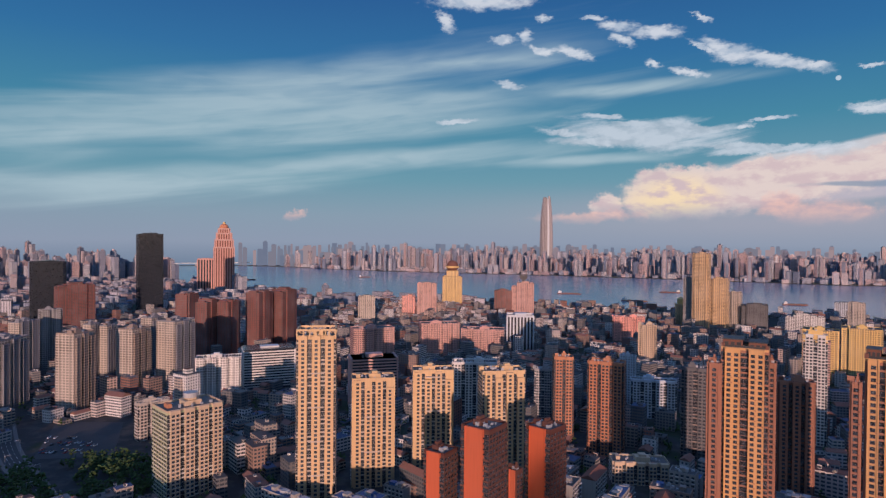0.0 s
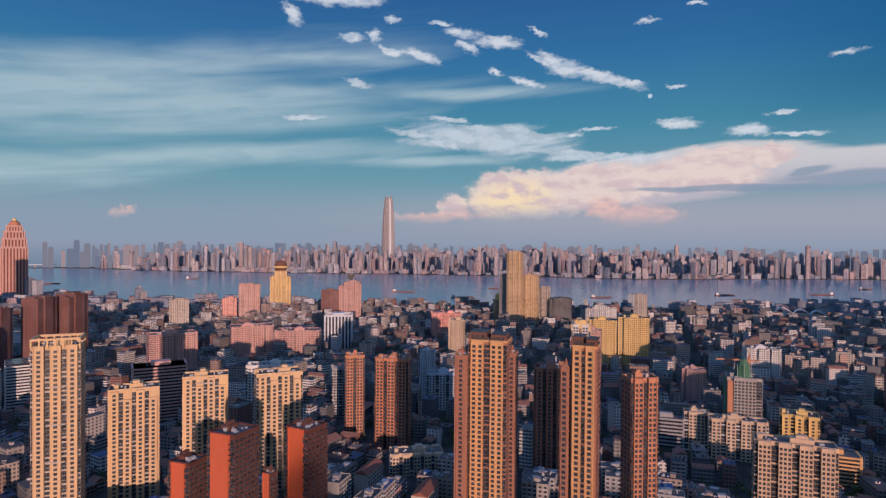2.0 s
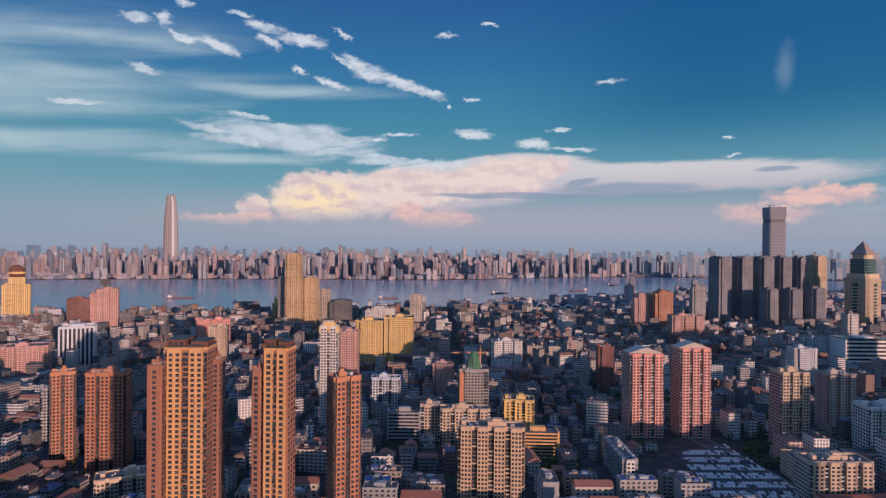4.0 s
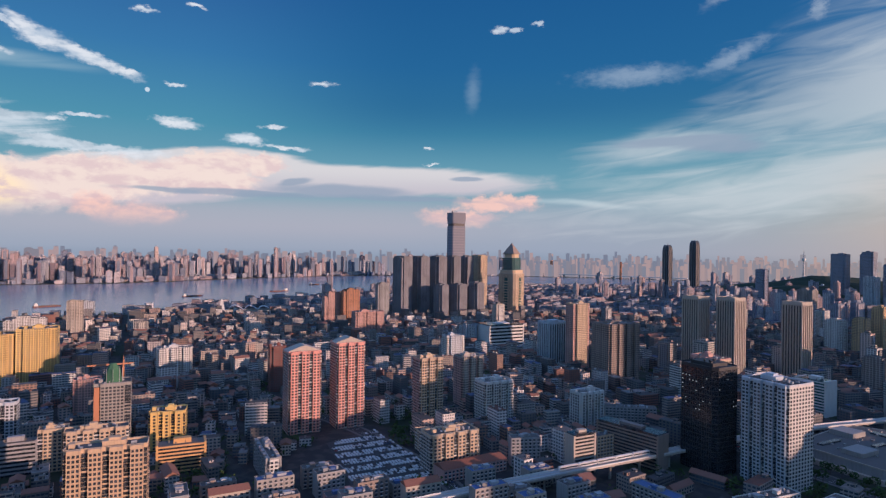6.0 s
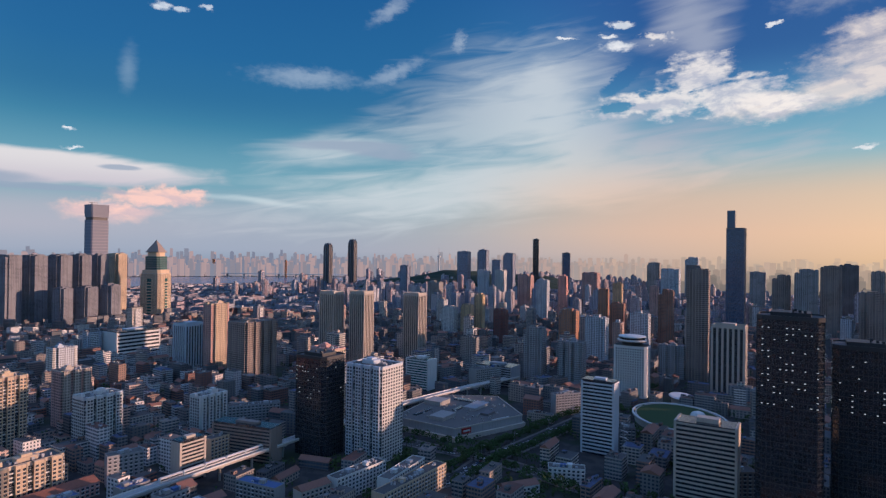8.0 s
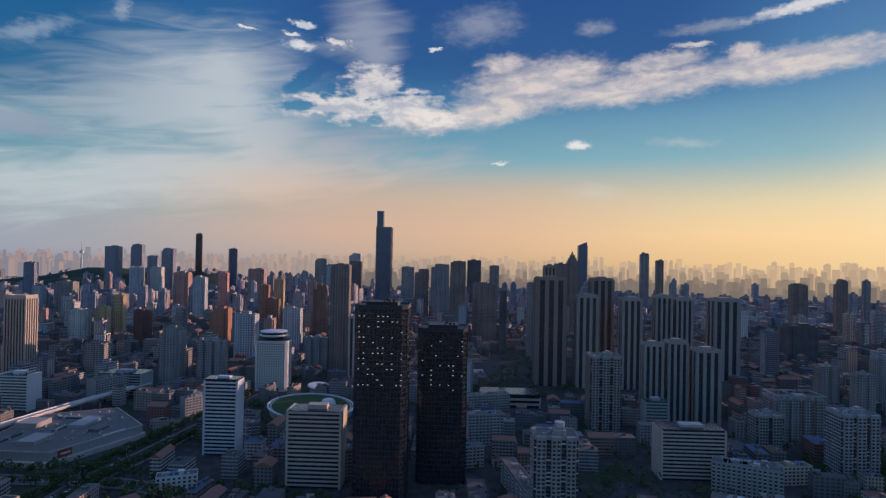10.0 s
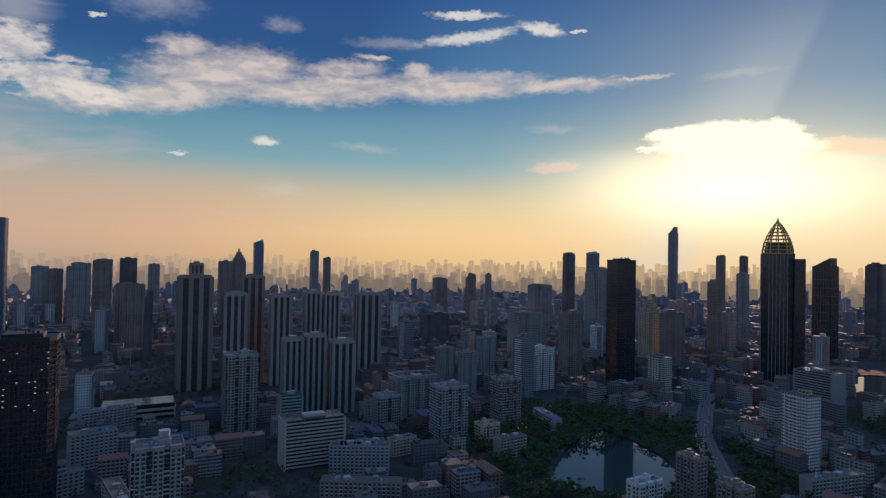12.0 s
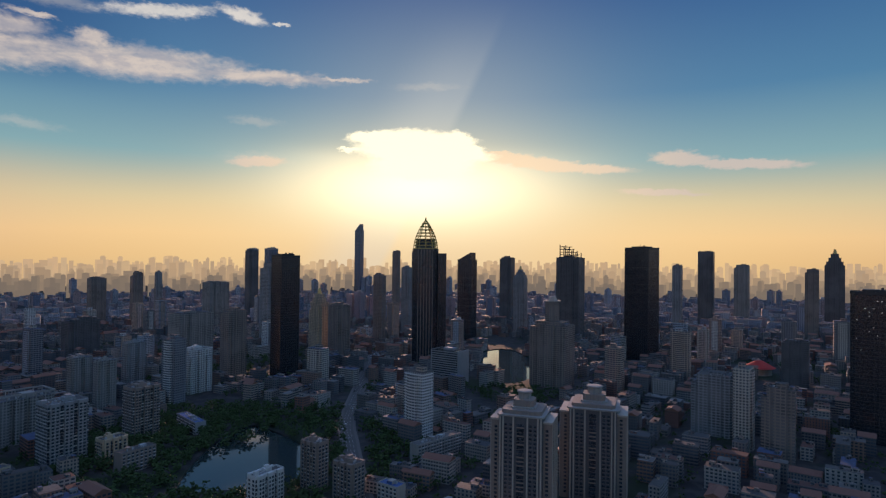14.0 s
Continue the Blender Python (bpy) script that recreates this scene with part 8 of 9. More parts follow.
low.make("low_rise_blocks", M["low_blocks"], "mass of grey walk-up blocks with cluttered flat roofs", "low buildings")
tile.make("pitched_roofs", M["tile_roof"], "pitched clay tile roofs over old low blocks", "roofs")
mid.make("mid_rise_blocks", M["mid_blocks"], "scattered middle height apartment blocks", "apartment blocks")
far.make("distant_city_blocks", M["far_blocks"], "distant towers and low blocks with haze tinted into their walls", "distant city")


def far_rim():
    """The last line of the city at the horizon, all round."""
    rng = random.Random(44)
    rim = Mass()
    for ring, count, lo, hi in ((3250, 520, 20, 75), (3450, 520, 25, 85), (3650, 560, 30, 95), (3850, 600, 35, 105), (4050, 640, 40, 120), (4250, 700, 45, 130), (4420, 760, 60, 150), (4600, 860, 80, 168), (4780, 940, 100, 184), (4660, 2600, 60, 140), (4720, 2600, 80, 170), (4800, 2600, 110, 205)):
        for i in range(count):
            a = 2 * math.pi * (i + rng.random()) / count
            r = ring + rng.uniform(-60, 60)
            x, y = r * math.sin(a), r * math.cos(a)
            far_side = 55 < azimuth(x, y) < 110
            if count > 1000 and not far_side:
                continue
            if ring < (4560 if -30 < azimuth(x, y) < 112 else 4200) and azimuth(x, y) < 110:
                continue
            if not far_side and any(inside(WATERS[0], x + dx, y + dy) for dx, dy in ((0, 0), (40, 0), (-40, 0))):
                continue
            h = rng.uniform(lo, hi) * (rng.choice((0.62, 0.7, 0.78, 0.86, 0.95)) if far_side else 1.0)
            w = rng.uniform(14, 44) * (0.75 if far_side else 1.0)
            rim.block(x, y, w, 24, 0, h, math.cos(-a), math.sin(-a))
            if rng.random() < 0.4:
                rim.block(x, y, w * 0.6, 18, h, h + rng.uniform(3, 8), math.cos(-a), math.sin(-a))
    ob = rim.make("backdrop", M["distance"], "far rim of the city with evening haze painted as glow", "distant city")
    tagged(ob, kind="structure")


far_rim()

# ---- walk-up blocks near enough to tell apart ----
def walk_up(floors, w, d, wall, roof, seed):
    """A low block of flats with rows of windows, a stair head and clutter on its roof."""
    rng = random.Random(seed)
    ob = thing("walk_up_block", 0, 0, 0, "", "low building")
    h = floors * FLOOR + 0.5
    solid("body", ob, M[wall], lambda bm: (box(bm, -w / 2, -d / 2, 0, w / 2, d / 2, h), parapet(bm, w, d, h, 0.3, 0.9)))
    if roof == "tile_roof":
        def gable(bm):
            v = [bm.verts.new(p) for p in ((-w / 2 - 0.4, -d / 2 - 0.4, h + 0.9), (w / 2 + 0.4, -d / 2 - 0.4, h + 0.9), (w / 2 + 0.4, d / 2 + 0.4, h + 0.9), (-w / 2 - 0.4, d / 2 + 0.4, h + 0.9), (-w / 2, 0, h + 4), (w / 2, 0, h + 4))]
            for f in ((0, 1, 5, 4), (2, 3, 4, 5), (1, 2, 5), (3, 0, 4)):
                bm.faces.new([v[i] for i in f])
        solid("pitched_roof", ob, M[roof], gable)
    else:
        solid("roof", ob, M[roof], lambda bm: box(bm, -w / 2 + 0.3, -d / 2 + 0.3, h - 0.2, w / 2 - 0.3, d / 2 - 0.3, h + 0.15))
        a = rng.uniform(-w * 0.3, w * 0.3)
        solid("stair_head", ob, M[wall], lambda bm: (box(bm, a - 1.8, -2.2, h, a + 1.8, 2.2, h + 2.7), box(bm, a - 2.1, -2.5, h + 2.7, a + 2.1, 2.5, h + 2.95, 0, True)))
        solid("roof_shed", ob, M["blue_sheet"] if seed % 3 == 0 else M["metal"], lambda bm: box(bm, -a - 2.6, -1.8, h, -a + 2.4, 2.4, h + 2.2))
        tagged(solid("roof_equipment", ob, M["metal"], lambda bm: roof_clutter(bm, w * 0.8, d * 0.7, h + 0.1, rng, 6 + int(w / 8))), kind="stuff")
    for sgn, turn in ((-1, 0.0), (1, math.pi)):
        def windows(bm):
            m = max(2, int(w / 3.6))
            for i in range(m):
                c = -w / 2 + w * (i + 0.5) / m
                for k in range(floors):
                    z = k * FLOOR
                    deep = i % 3 == 1
                    box(bm, c - 0.95, -0.10, z + 0.8, c + 0.95, 0.05, z + 2.4, 0)
                    box(bm, c - 1.15, -1.1 if deep else -0.35, z + 0.5, c + 1.15, 0.0, z + 0.75, 1, True)
        key = ("lowwin", floors, round(w, 1))
        if key not in SHARED:
            bm = bmesh.new()
            windows(bm)
            SHARED[key] = mesh_of(bm, "windows", [M["glass"], M["white"]])
        part("window_row", SHARED[key], ob, (0, sgn * d / 2, 0.3), turn)
    return ob


def place_walk_ups():
    rng = random.Random(5)
    kinds = []
    walls = ("concrete", "taupe", "stone", "grey", "concrete", "beige", "rose")
    names = {"concrete": "grey concrete", "white": "white tiled", "stone": "stone coloured", "grey": "dull grey", "beige": "beige rendered", "taupe": "dark taupe", "rose": "faded pink", "bluewhite": "pale blue", "darkgrey": "dark grey"}
    roofs = ("roofing", "roofing", "tile_roof", "roofing", "blue_sheet")
    rname = {"roofing": "a cluttered flat roof", "tile_roof": "a red tiled roof", "blue_sheet": "a blue sheet roof"}
    for x, y, turn, w, d, fl, wall, roof in SLABS:
        ob = walk_up(fl, w, d, wall, roof, int(abs(x)))
        ob.location, ob.rotation_euler = (x, y, 0), (0, 0, radians(turn))
        tagged(ob, f"long {names[wall]} slab of flats with {rname[roof]}", group="slab blocks")
    for i in range(16):
        fl = 3 + i % 6
        wall, roof = walls[i % 7], roofs[i % 5]
        ob = walk_up(fl, 18 + (i * 5) % 11, 9.5 + i % 4, wall, roof, i)
        kinds.append((tagged(ob, f"{names[wall]} walk-up block with {rname[roof]}", group="walk-up blocks"), fl))
    used = set()
    for x, y, fl in LOW_SPOTS:
        near = [k for k in range(16) if abs(kinds[k][1] - fl) <= 1] or [5]
        k = rng.choice(near)
        turn = -33 + (90 if noise.noise(Vector((x * 0.006, y * 0.006, 5))) > 0.3 else 0) + rng.uniform(-2, 2)
        if k in used:
            copy_thing(kinds[k][0], pose(x, y, 0, 0, 0, turn))
        else:
            used.add(k)
            kinds[k][0].location, kinds[k][0].rotation_euler = (x, y, 0), (0, 0, radians(turn))
    for k in range(16):
        if k not in used:
            kinds[k][0].location = (90 + k * 30, -40, 0)


place_walk_ups()

# ---- roads, viaduct, car parks, cars ----
def road(pts, half, label, mat="asphalt"):
    line = smooth_line(pts)
    bm = bmesh.new()
    strip(bm, line, half, -0.3, 0.06)
    tagged(new("road", mesh_of(bm, "road", [M[mat]])), label, "road", kind="structure")
    for s in (-1, 1):
        bm = bmesh.new()
        strip(bm, line, 1.6, -0.3, 0.2, 0, s * (half + 1.6))
        tagged(new("pavement", mesh_of(bm, "pavement", [M["paving"]])), "pale kerbed pavement beside the road", "pavement", kind="structure")
    bm = bmesh.new()
    for (ax, ay), (bx, by) in zip(line, line[1:]):
        ln = math.hypot(bx - ax, by - ay)
        k = max(1, int(ln / 9))
        for i in range(k):
            t0, t1 = i / k, (i + 0.55) / k
            for sh in (-half * 0.5, 0.0, half * 0.5):
                ux, uy = (bx - ax) / ln, (by - ay) / ln
                q = [(ax + (bx - ax) * t - uy * (sh + o), ay + (by - ay) * t + ux * (sh + o)) for t, o in ((t0, -0.12), (t1, -0.12), (t1, 0.12), (t0, 0.12))]
                bm.faces.new([bm.verts.new((x, y, 0.075)) for x, y in q])
    tagged(new("lane_markings", mesh_of(bm, "lane_markings", [M["marking"]])), "worn white lane dashes on the asphalt", "road marking", kind="stuff")
    return line


LINES = [road([(575, 20), (621, -65), (659, -136), (707, -170), (735, -198), (778, -236), (822, -274), (913, -353), (1010, -430)], 9.0, "broad asphalt avenue with traffic"),
         road([(560, -320), (640, -240), (700, -182), (745, -110), (800, -30), (830, 60)], 7.5, "asphalt cross street"),
         road([(225, -1500), (205, -1250), (183, -942), (160, -820), (120, -660), (95, -560)], 6.5, "straight street running towards the sun", "shiny_asphalt"),
         road([(420, 120), (500, 165), (560, 150), (640, 300), (690, 480), (745, 640)], 6.0, "tree lined street"),
         road([(-460, 620), (-380, 520), (-290, 430), (-230, 360)], 7.0, "street beside the car park")]


def make_car(paint):
    ob = thing("car", 0, 0, 0, "", "car")

    def body(bm):
        box(bm, -2.25, -0.9, 0.22, 2.25, 0.9, 0.95, 0, True)
        bmesh.ops.bevel(bm, geom=[e for e in bm.edges], offset=0.14, segments=1, affect="EDGES")
    solid("body", ob, M[paint], body)

    def cabin(bm):
        prism(bm, [(-1.45, -0.82), (1.05, -0.82), (1.05, 0.82), (-1.45, 0.82)], 0.93, 1.5, 0, 0.76, (-0.25, 0))
    solid("cabin", ob, M["glass"], cabin)
    return ob


def park_cars():
    rng = random.Random(21)
    protos = {}
    spots = []
    # the large car park, in rows along the street grid
    quad = [(596, 312), (655, 300), (575, 160), (530, 230)]
    for i in range(-14, 15):
        for j in range(-28, 29):
            lane = i % 3
            if lane == 2:
                continue
            x, y = 590 + GX.x * j * 2.9 + GY.x * i * 6.2, 245 + GX.y * j * 2.9 + GY.y * i * 6.2
            if inside(quad, x, y) and rng.random() < 0.93:
                spots.append((x, y, math.degrees(GRID) + 90 + (180 if lane else 0) + rng.uniform(-3, 3)))
    rng.shuffle(spots)
    spots = spots[:290]
    quad2 = [(-395, 610), (-330, 610), (-290, 520), (-350, 510)]
    extra = []
    for i in range(-8, 9):
        for j in range(-10, 11):
            x, y = -345 + j * 3.1, 562 + i * 6.5
            if inside(quad2, x, y) and i % 3 != 2 and rng.random() < 0.5:
                extra.append((x, y, 90 + rng.uniform(-3, 3)))
    spots += extra[:36]
    for line, half, n in ((LINES[0], 9, 44), (LINES[1], 7.5, 24), (LINES[2], 6.5, 40), (LINES[3], 6, 14)):
        for _ in range(n):
            k = rng.randrange(len(line) - 1)
            (ax, ay), (bx, by) = line[k], line[k + 1]
            t, side = rng.random(), rng.choice((-1, 1))
            ln = math.hypot(bx - ax, by - ay)
            ux, uy = (bx - ax) / ln, (by - ay) / ln
            o = side * half * rng.choice((0.25, 0.72))
            spots.append((ax + (bx - ax) * t - uy * o, ay + (by - ay) * t + ux * o, math.degrees(math.atan2(uy, ux)) + (180 if side > 0 else 0)))
    rest = spots[70:290 - 8]
    spots = spots[:70] + spots[290 - 8:]
    for x, y, a in spots:
        paint = rng.choice(("car_white", "car_white", "car_white", "car_white", "car_white", "car_silver", "car_silver", "car_black", "car_red", "car_blue"))
        name = {"car_white": "white", "car_silver": "silver grey", "car_black": "black", "car_red": "dark red", "car_blue": "dark blue"}[paint]
        if paint not in protos:
            protos[paint] = tagged(make_car(paint), f"small {name} saloon car on the asphalt", group="cars")
            protos[paint].location, protos[paint].rotation_euler = (x, y, 0.08), (0, 0, radians(a))
        else:
            copy_thing(protos[paint], pose(x, y, 0.08, 0, 0, a))
    bm = bmesh.new()
    for x, y, a in rest:
        c, s = math.cos(radians(a)), math.sin(radians(a))
        at = lambda u, v: (x + u * c - v * s, y + u * s + v * c)
        prism(bm, [at(-2.2, -0.9), at(2.2, -0.9), at(2.2, 0.9), at(-2.2, 0.9)], 0.3, 0.95, 0, 0.97, (x, y))
        prism(bm, [at(-1.5, -0.8), at(1.1, -0.8), at(1.1, 0.8), at(-1.5, 0.8)], 0.95, 1.5, 0, 0.8, (x, y))
    tagged(new("parked_cars", mesh_of(bm, "parked_cars", [M["car_white"]])), "dense rows of mostly white parked cars", "cars", kind="stuff")
    for ring, label in ((quad, "asphalt surface of the crowded car park"), (quad2, "asphalt surface of the smaller car park")):
        bm = bmesh.new()
        c = (sum(p[0] for p in ring) / 4, sum(p[1] for p in ring) / 4)
        prism(bm, [(c[0] + (x - c[0]) * 1.06, c[1] + (y - c[1]) * 1.06) for x, y in (ring if sum((b[0] - a[0]) * (b[1] + a[1]) for a, b in zip(ring, ring[1:] + ring[:1])) < 0 else ring[::-1])], -0.2, 0.05)
        tagged(new("car_park_surface", mesh_of(bm, "car_park_surface", [M["lot"]])), label, "pavement", kind="structure")


park_cars()


def viaduct():
    pts = [(440, 188), (534, 132), (616, 80), (689, 31), (770, -24), (853, -85), (940, -165), (1010, -240)]
    line = smooth_line(pts, 8)
    ob = thing("metro_viaduct", 0, 0, 0, "pale concrete metro viaduct on round piers", "viaduct")

    def deck(bm):
        strip(bm, line, 4.8, 12.0, 13.6)
    solid("deck", ob, M["stone"], deck)
    for s in (-1, 1):
        solid("side_wall", ob, M["white"], lambda bm: strip(bm, line, 0.2, 13.6, 14.9, 0, s * 4.6))
        solid("rail_track", ob, M["metal"], lambda bm: strip(bm, line, 0.9, 13.6, 13.85, 0, s * 2.1))
    bm = bmesh.new()
    prism(bm, circle(1.1, 12), -0.5, 10.6)
    prism(bm, [(-3.6, -1.2), (3.6, -1.2), (3.6, 1.2), (-3.6, 1.2)], 10.6, 12.0)
    me = mesh_of(bm, "pier", [M["concrete"]])
    d = 0.0
    for (ax, ay), (bx, by) in zip(line, line[1:]):
        d += math.hypot(bx - ax, by - ay)
        if d > 26:
            d = 0.0
            part("pier", me, ob, (bx, by, 0), math.atan2(by - ay, bx - ax) + math.pi / 2)
    # the train standing on the deck
    train = thing("metro_train", 0, 0, 0, "white metro train on the viaduct", "train")
    bm = bmesh.new()
    box(bm, -9.4, -1.4, 13.95, 9.4, 1.4, 17.4, 0, True)
    bmesh.ops.bevel(bm, geom=[e for e in bm.edges if abs(e.verts[0].co.z - e.verts[1].co.z) < 0.1 and e.verts[0].co.z > 17], offset=0.5, segments=2, affect="EDGES")
    car = mesh_of(bm, "carriage", [M["white"]])
    bm = bmesh.new()
    for sgn in (-1, 1):
        box(bm, -9.0, sgn * 1.42 - 0.03, 15.2, 9.0, sgn * 1.42 + 0.03, 16.3, 0, True)
    band = mesh_of(bm, "window_band", [M["glass"]])
    a, b = Vector((609, 84.5)), Vector((700, 24))
    u = (b - a).normalized()
    n = Vector((-u.y, u.x))
    for i in range(5):
        p = a + u * (10 + i * 19.6) + n * 2.1
        c = part("carriage", car, train, (p.x, p.y, 0), math.atan2(u.y, u.x))
        part("window_band", band, c)


viaduct()


def street_lamps():
    proto = None
    for line, half, gap in ((LINES[4], 7.0, 3), (LINES[0], 9.0, 6)):
        for i in range(1, len(line) - 1, gap):
            (ax, ay), (bx, by) = line[i], line[i + 1]
            ln = math.hypot(bx - ax, by - ay)
            side = 1 if (i // gap) % 2 else -1
            x, y = ax - (by - ay) / ln * side * (half + 1.0), ay + (bx - ax) / ln * side * (half + 1.0)
            turn = math.degrees(math.atan2(by - ay, bx - ax)) + (180 if side > 0 else 0)
            if proto is None:
                proto = thing("street_lamp", x, y, turn, "slim grey street lamp with a curved arm", "street lamp", "street lamps")
                solid("pole", proto, M["metal"], lambda bm: prism(bm, circle(0.16, 8), 0, 10.5, 0, 0.6))
                solid("arm", proto, M["metal"], lambda bm: box(bm, -0.08, 0, 10.3, 0.08, 3.2, 10.5, 0, True))
                solid("lamp_head", proto, M["white"], lambda bm: box(bm, -0.25, 2.6, 10.15, 0.25, 3.9, 10.4, 0, True))
            else:
                copy_thing(proto, pose(x, y, 0.1, 0, 0, turn))


street_lamps()

# ---- trees ----
def tree_mesh(seed, height=9.0, spread=3.6, clumps=70):
    """Trunk mesh and crown mesh of a broad-leaved tree; the crown is many small leaf clumps."""
    rng = random.Random(seed)
    bm = bmesh.new()
    prism(bm, circle(0.28, 7), 0, height * 0.45, 0, 0.6)
    for i in range(4):
        a = i * 1.57 + rng.random()
        x, y = math.cos(a) * spread * 0.5, math.sin(a) * spread * 0.5
        v = [bm.verts.new(p) for p in ((-0.1, 0, height * 0.38), (0.1, 0, height * 0.38), (0, 0.12, height * 0.4), (x, y, height * 0.7))]
        for f in ((0, 1, 3), (1, 2, 3), (2, 0, 3)):
            bm.faces.new([v[k] for k in f])
    trunk = mesh_of(bm, "trunk", [M["bark"]])
    bm = bmesh.new()
    for _ in range(clumps):
        th, ph, r = rng.uniform(0, 6.283), math.acos(rng.uniform(-0.75, 1)), rng.uniform(0.45, 1.0) ** 0.5
        c = Vector((math.cos(th) * math.sin(ph) * spread * r, math.sin(th) * math.sin(ph) * spread * r, height * 0.66 + math.cos(ph) * height * 0.34 * r))
        s = rng.uniform(0.5, 1.1)
        m = Matrix.Translation(c) @ Euler((rng.random() * 6, rng.random() * 6, rng.random() * 6)).to_matrix().to_4x4() @ Matrix.Diagonal((s, s * 0.8, s * 0.6, 1))
        v = [bm.verts.new(m @ Vector(p)) for p in ((1, 0, 0), (-1, 0, 0), (0, 1, 0), (0, -1, 0), (0, 0, 1), (0, 0, -1))]
        for f in ((0, 2, 4), (2, 1, 4), (1, 3, 4), (3, 0, 4), (2, 0, 5), (1, 2, 5), (3, 1, 5), (0, 3, 5)):
            bm.faces.new([v[k] for k in f])
    return trunk, mesh_of(bm, "crown", [M["leaf"]])


def plant_trees():
    rng = random.Random(31)
    kinds = [tree_mesh(i, 8 + i * 1.3, 3.2 + i * 0.5) for i in range(4)]
    protos = []
    for t, c in kinds:
        ob = thing("tree", 0, 0, 0, "dark green broad-leaved street tree", "tree", "street trees")
        part("trunk", t, ob)
        part("crown", c, ob)
        protos.append(ob)
    spots = []
    for line, half in ((LINES[0], 9), (LINES[1], 7.5), (LINES[3], 6), (LINES[4], 7)):
        for (ax, ay), (bx, by) in zip(line, line[1:]):
            ln = math.hypot(bx - ax, by - ay)
            for s in (-1, 1):
                t = rng.random()
                o = s * (half + 4.5)
                spots.append((ax + (bx - ax) * t - (by - ay) / ln * o, ay + (by - ay) * t + (bx - ax) / ln * o))
    for cx, cy, r, n in ((560, 320, 26, 16), (480, 300, 26, 14), (540, 265, 22, 14), (512, 222, 16, 8), (660, 250, 20, 10), (610, -60, 30, 16), (630, -105, 18, 10), (-310, 490, 40, 20), (700, -130, 14, 6)):
        for _ in range(n):
            a, q = rng.uniform(0, 6.28), r * math.sqrt(rng.random())
            spots.append((cx + q * math.cos(a), cy + q * math.sin(a)))
    first = set()
    for x, y in spots[:270]:
        if any(math.hypot(x - a, y - b) < r - 6 for a, b, r in TAKEN):
            continue
        k = rng.randrange(4)
        if k in first:
            copy_thing(protos[k], pose(x, y, 0, 0, 0, rng.uniform(0, 360)) @ Matrix.Scale(1.0, 4))
        else:
            first.add(k)
            protos[k].location = (x, y, 0)
    # woods too dense to count: lake park, river banks, yards
    verts, faces = [], []

    def clump(x, y, z, s):
        i = len(verts)
        for px, py, pz in ((1, 0, 0), (-1, 0, 0), (0, 1, 0), (0, -1, 0), (0, 0, 1), (0, 0, -1)):
            q = [rng.uniform(0.6, 1.2) * s for _ in range(3)]
            verts.append((x + px * q[0] + rng.uniform(-0.3, 0.3) * s, y + py * q[1] + rng.uniform(-0.3, 0.3) * s, z + pz * q[2] * 0.8))
        faces.extend((i + a, i + b, i + c) for a, b, c in ((0, 2, 4), (2, 1, 4), (1, 3, 4), (3, 0, 4), (2, 0, 5), (1, 2, 5), (3, 1, 5), (0, 3, 5)))

    def wood(x, y, h, n):
        for _ in range(n):
            a, q = rng.uniform(0, 6.28), 4.2 * math.sqrt(rng.random())
            clump(x + q * math.cos(a), y + q * math.sin(a), h * rng.uniform(0.35, 1.0) - q * 0.35, rng.uniform(0.8, 1.9))

    for _ in range(1150):
        a, q = rng.uniform(0, 6.28), 175 * math.sqrt(rng.random())
        x, y = 250 + q * math.cos(a) * 0.95, -790 + q * math.sin(a) * 1.05
        if not inside(WATERS[1], x, y) and not near_road(x, y, 9) and not any(math.hypot(x - p, y - o) < r - 3 for p, o, r in TAKEN):
            wood(x, y, rng.uniform(7, 13), 16)
    for _ in range(260):
        a, q = rng.uniform(0, 6.28), 75 * math.sqrt(rng.random())
        x, y = -285 + q * math.cos(a), 450 + q * math.sin(a) * 0.8
        if not near_road(x, y, 9):
            wood(x, y, rng.uniform(7, 12), 16)
    for (ax, ay), (bx, by) in zip(RIVER[3:13], RIVER[4:14]):
        for _ in range(70):
            t, o = rng.random(), rng.uniform(12, 75)
            wood(ax + (bx - ax) * t, ay + (by - ay) * t - o, rng.uniform(6, 11), 6)
    for (ax, ay), (bx, by) in zip(RIVER[19:28], RIVER[20:29]):
        for _ in range(60):
            t, o = rng.random(), rng.uniform(15, 90)
            wood(ax + (bx - ax) * t, ay + (by - ay) * t + o, rng.uniform(6, 11), 4)
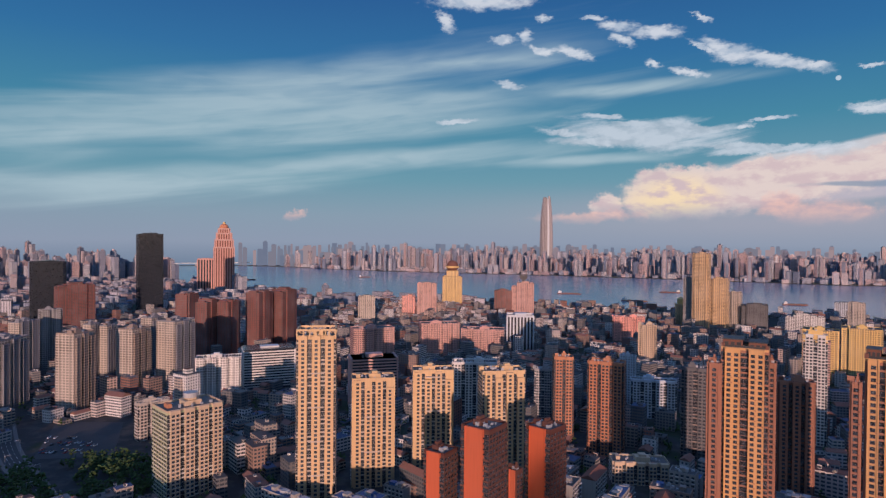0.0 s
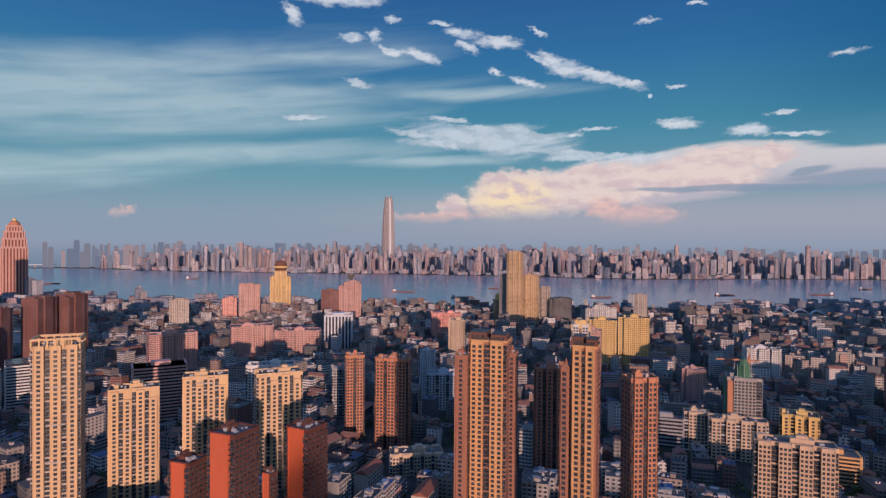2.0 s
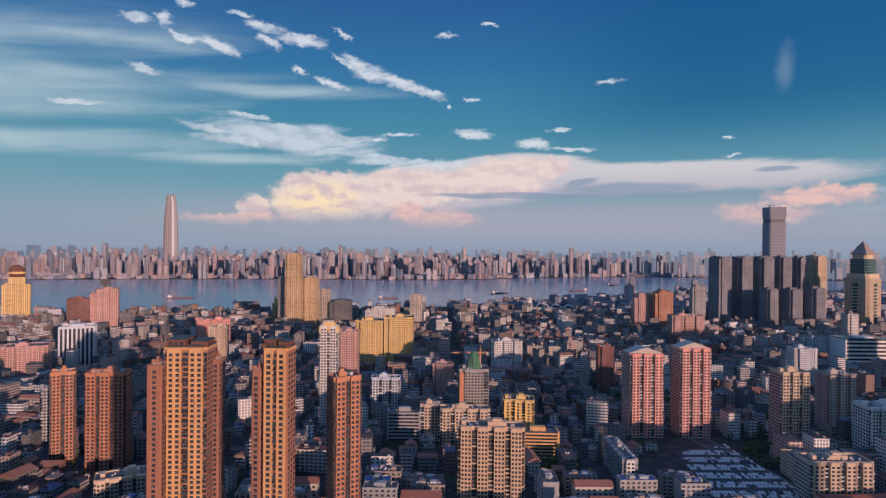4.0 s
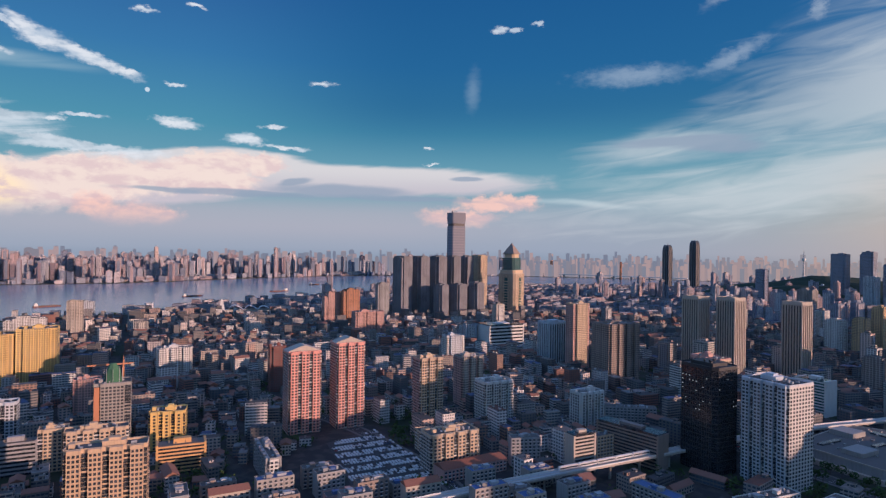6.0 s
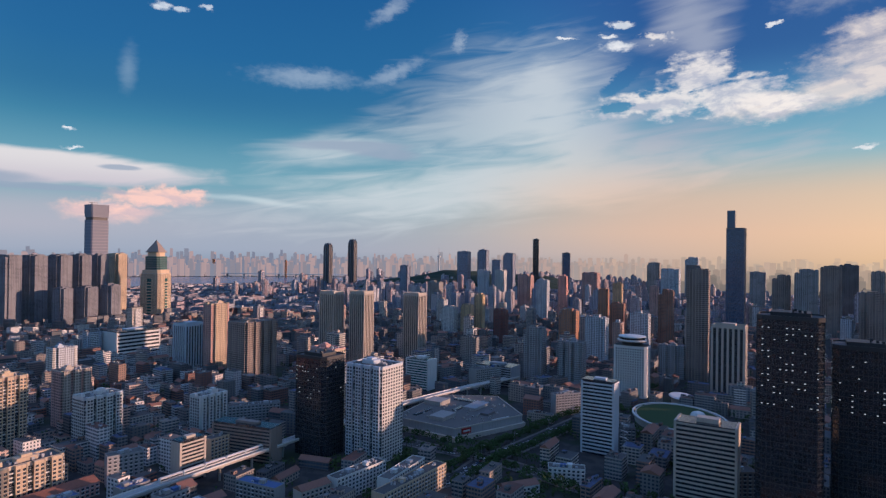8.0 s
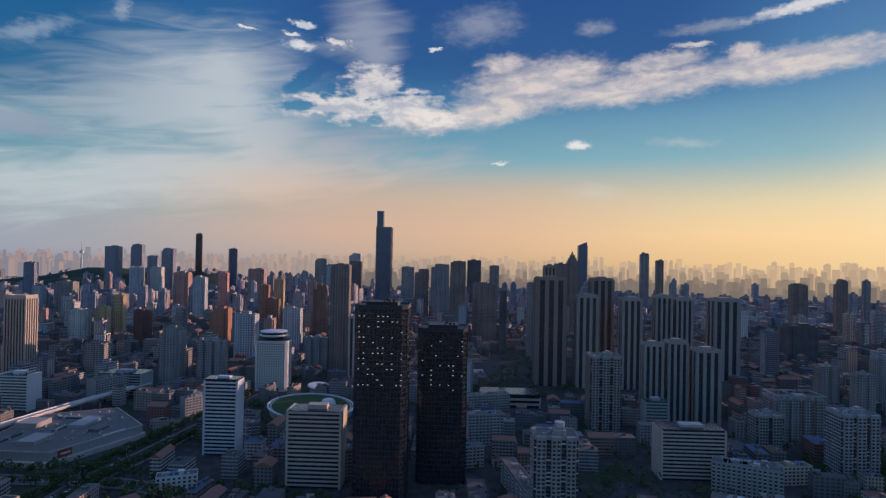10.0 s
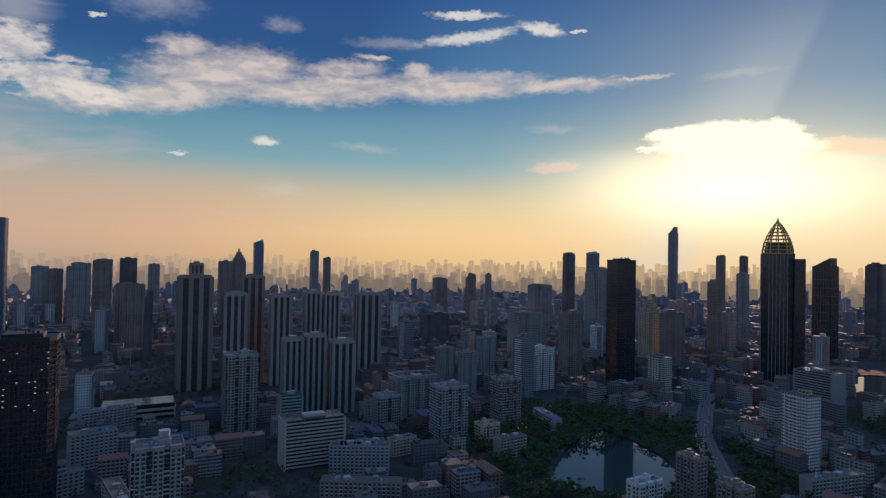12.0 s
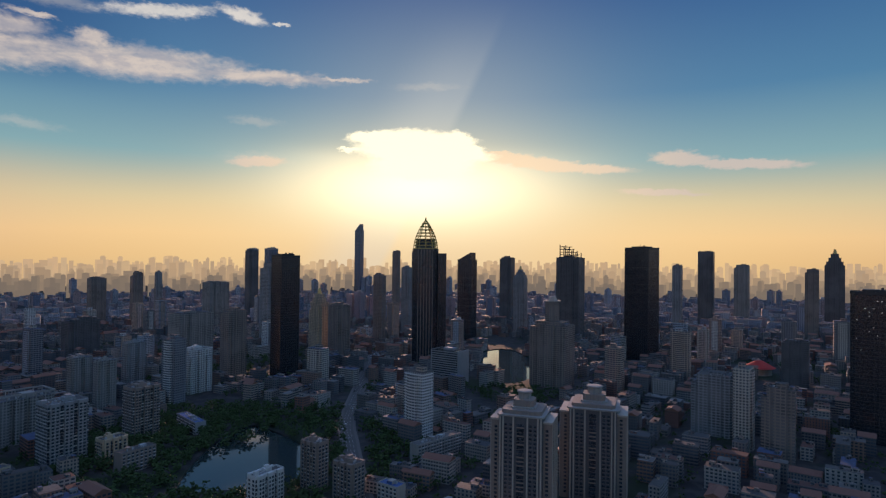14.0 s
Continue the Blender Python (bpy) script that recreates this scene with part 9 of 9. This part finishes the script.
    for cx, cy, r, m in ((-30, -1050, 60, 110), (345, -870, 95, 420), (400, -780, 60, 160), (420, -1250, 120, 160), (560, -1150, 90, 110), (620, -1450, 140, 160), (330, -1080, 70, 90), (690, -70, 40, 60), (640, -200, 40, 50), (800, -300, 50, 60), (560, -60, 40, 50), (870, -330, 50, 60), (470, 330, 40, 50), (690, 430, 60, 90), (760, 520, 60, 90), (655, 250, 30, 40), (735, 330, 50, 60)):
        for _ in range(m):
            a, q = rng.uniform(0, 6.28), r * math.sqrt(rng.random())
            x, y = cx + q * math.cos(a), cy + q * math.sin(a)
            if not near_road(x, y, 9) and not any(math.hypot(x - u, y - o) < g - 5 for u, o, g in TAKEN):
                wood(x, y, rng.uniform(6, 11), 10)
    # green belts towards the sun
    for i in range(5200):
        a, q = rng.uniform(112, 214), rng.uniform(400, 1500)
        x, y = HUB.x + q * math.sin(radians(a)), HUB.y + q * math.cos(radians(a))
        if noise.noise(Vector((x * 0.0045, y * 0.0045, 12))) > (-0.05 if q < 800 else 0.12) and is_free(x, y, 1) and not near_road(x, y, 8):
            wood(x, y, rng.uniform(6, 11), 8)
    # yards and street rows between the low blocks
    for i in range(2600):
        a, q = rng.uniform(-40, 76), rng.uniform(520, 1350)
        x, y = HUB.x + q * math.sin(radians(a)), HUB.y + q * math.cos(radians(a))
        if noise.noise(Vector((x * 0.006, y * 0.006, 18))) > -0.1 and is_free(x, y, 1):
            wood(x, y, rng.uniform(5, 9), 5)
    for i in range(4200):
        a, q = rng.uniform(-40, 214), rng.uniform(410, 1250)
        x, y = HUB.x + q * math.sin(radians(a)), HUB.y + q * math.cos(radians(a))
        if noise.noise(Vector((x * 0.008, y * 0.008, 8))) > -0.15 and is_free(x, y, 1):
            wood(x, y, rng.uniform(5, 10), 6)
    me = bpy.data.meshes.new("woods")
    me.from_pydata(verts, [], faces)
    me.materials.append(M["leaf"])
    tagged(new("woods", me), "dark green tree crowns filling parks, banks and yards", "trees", kind="stuff")


plant_trees()
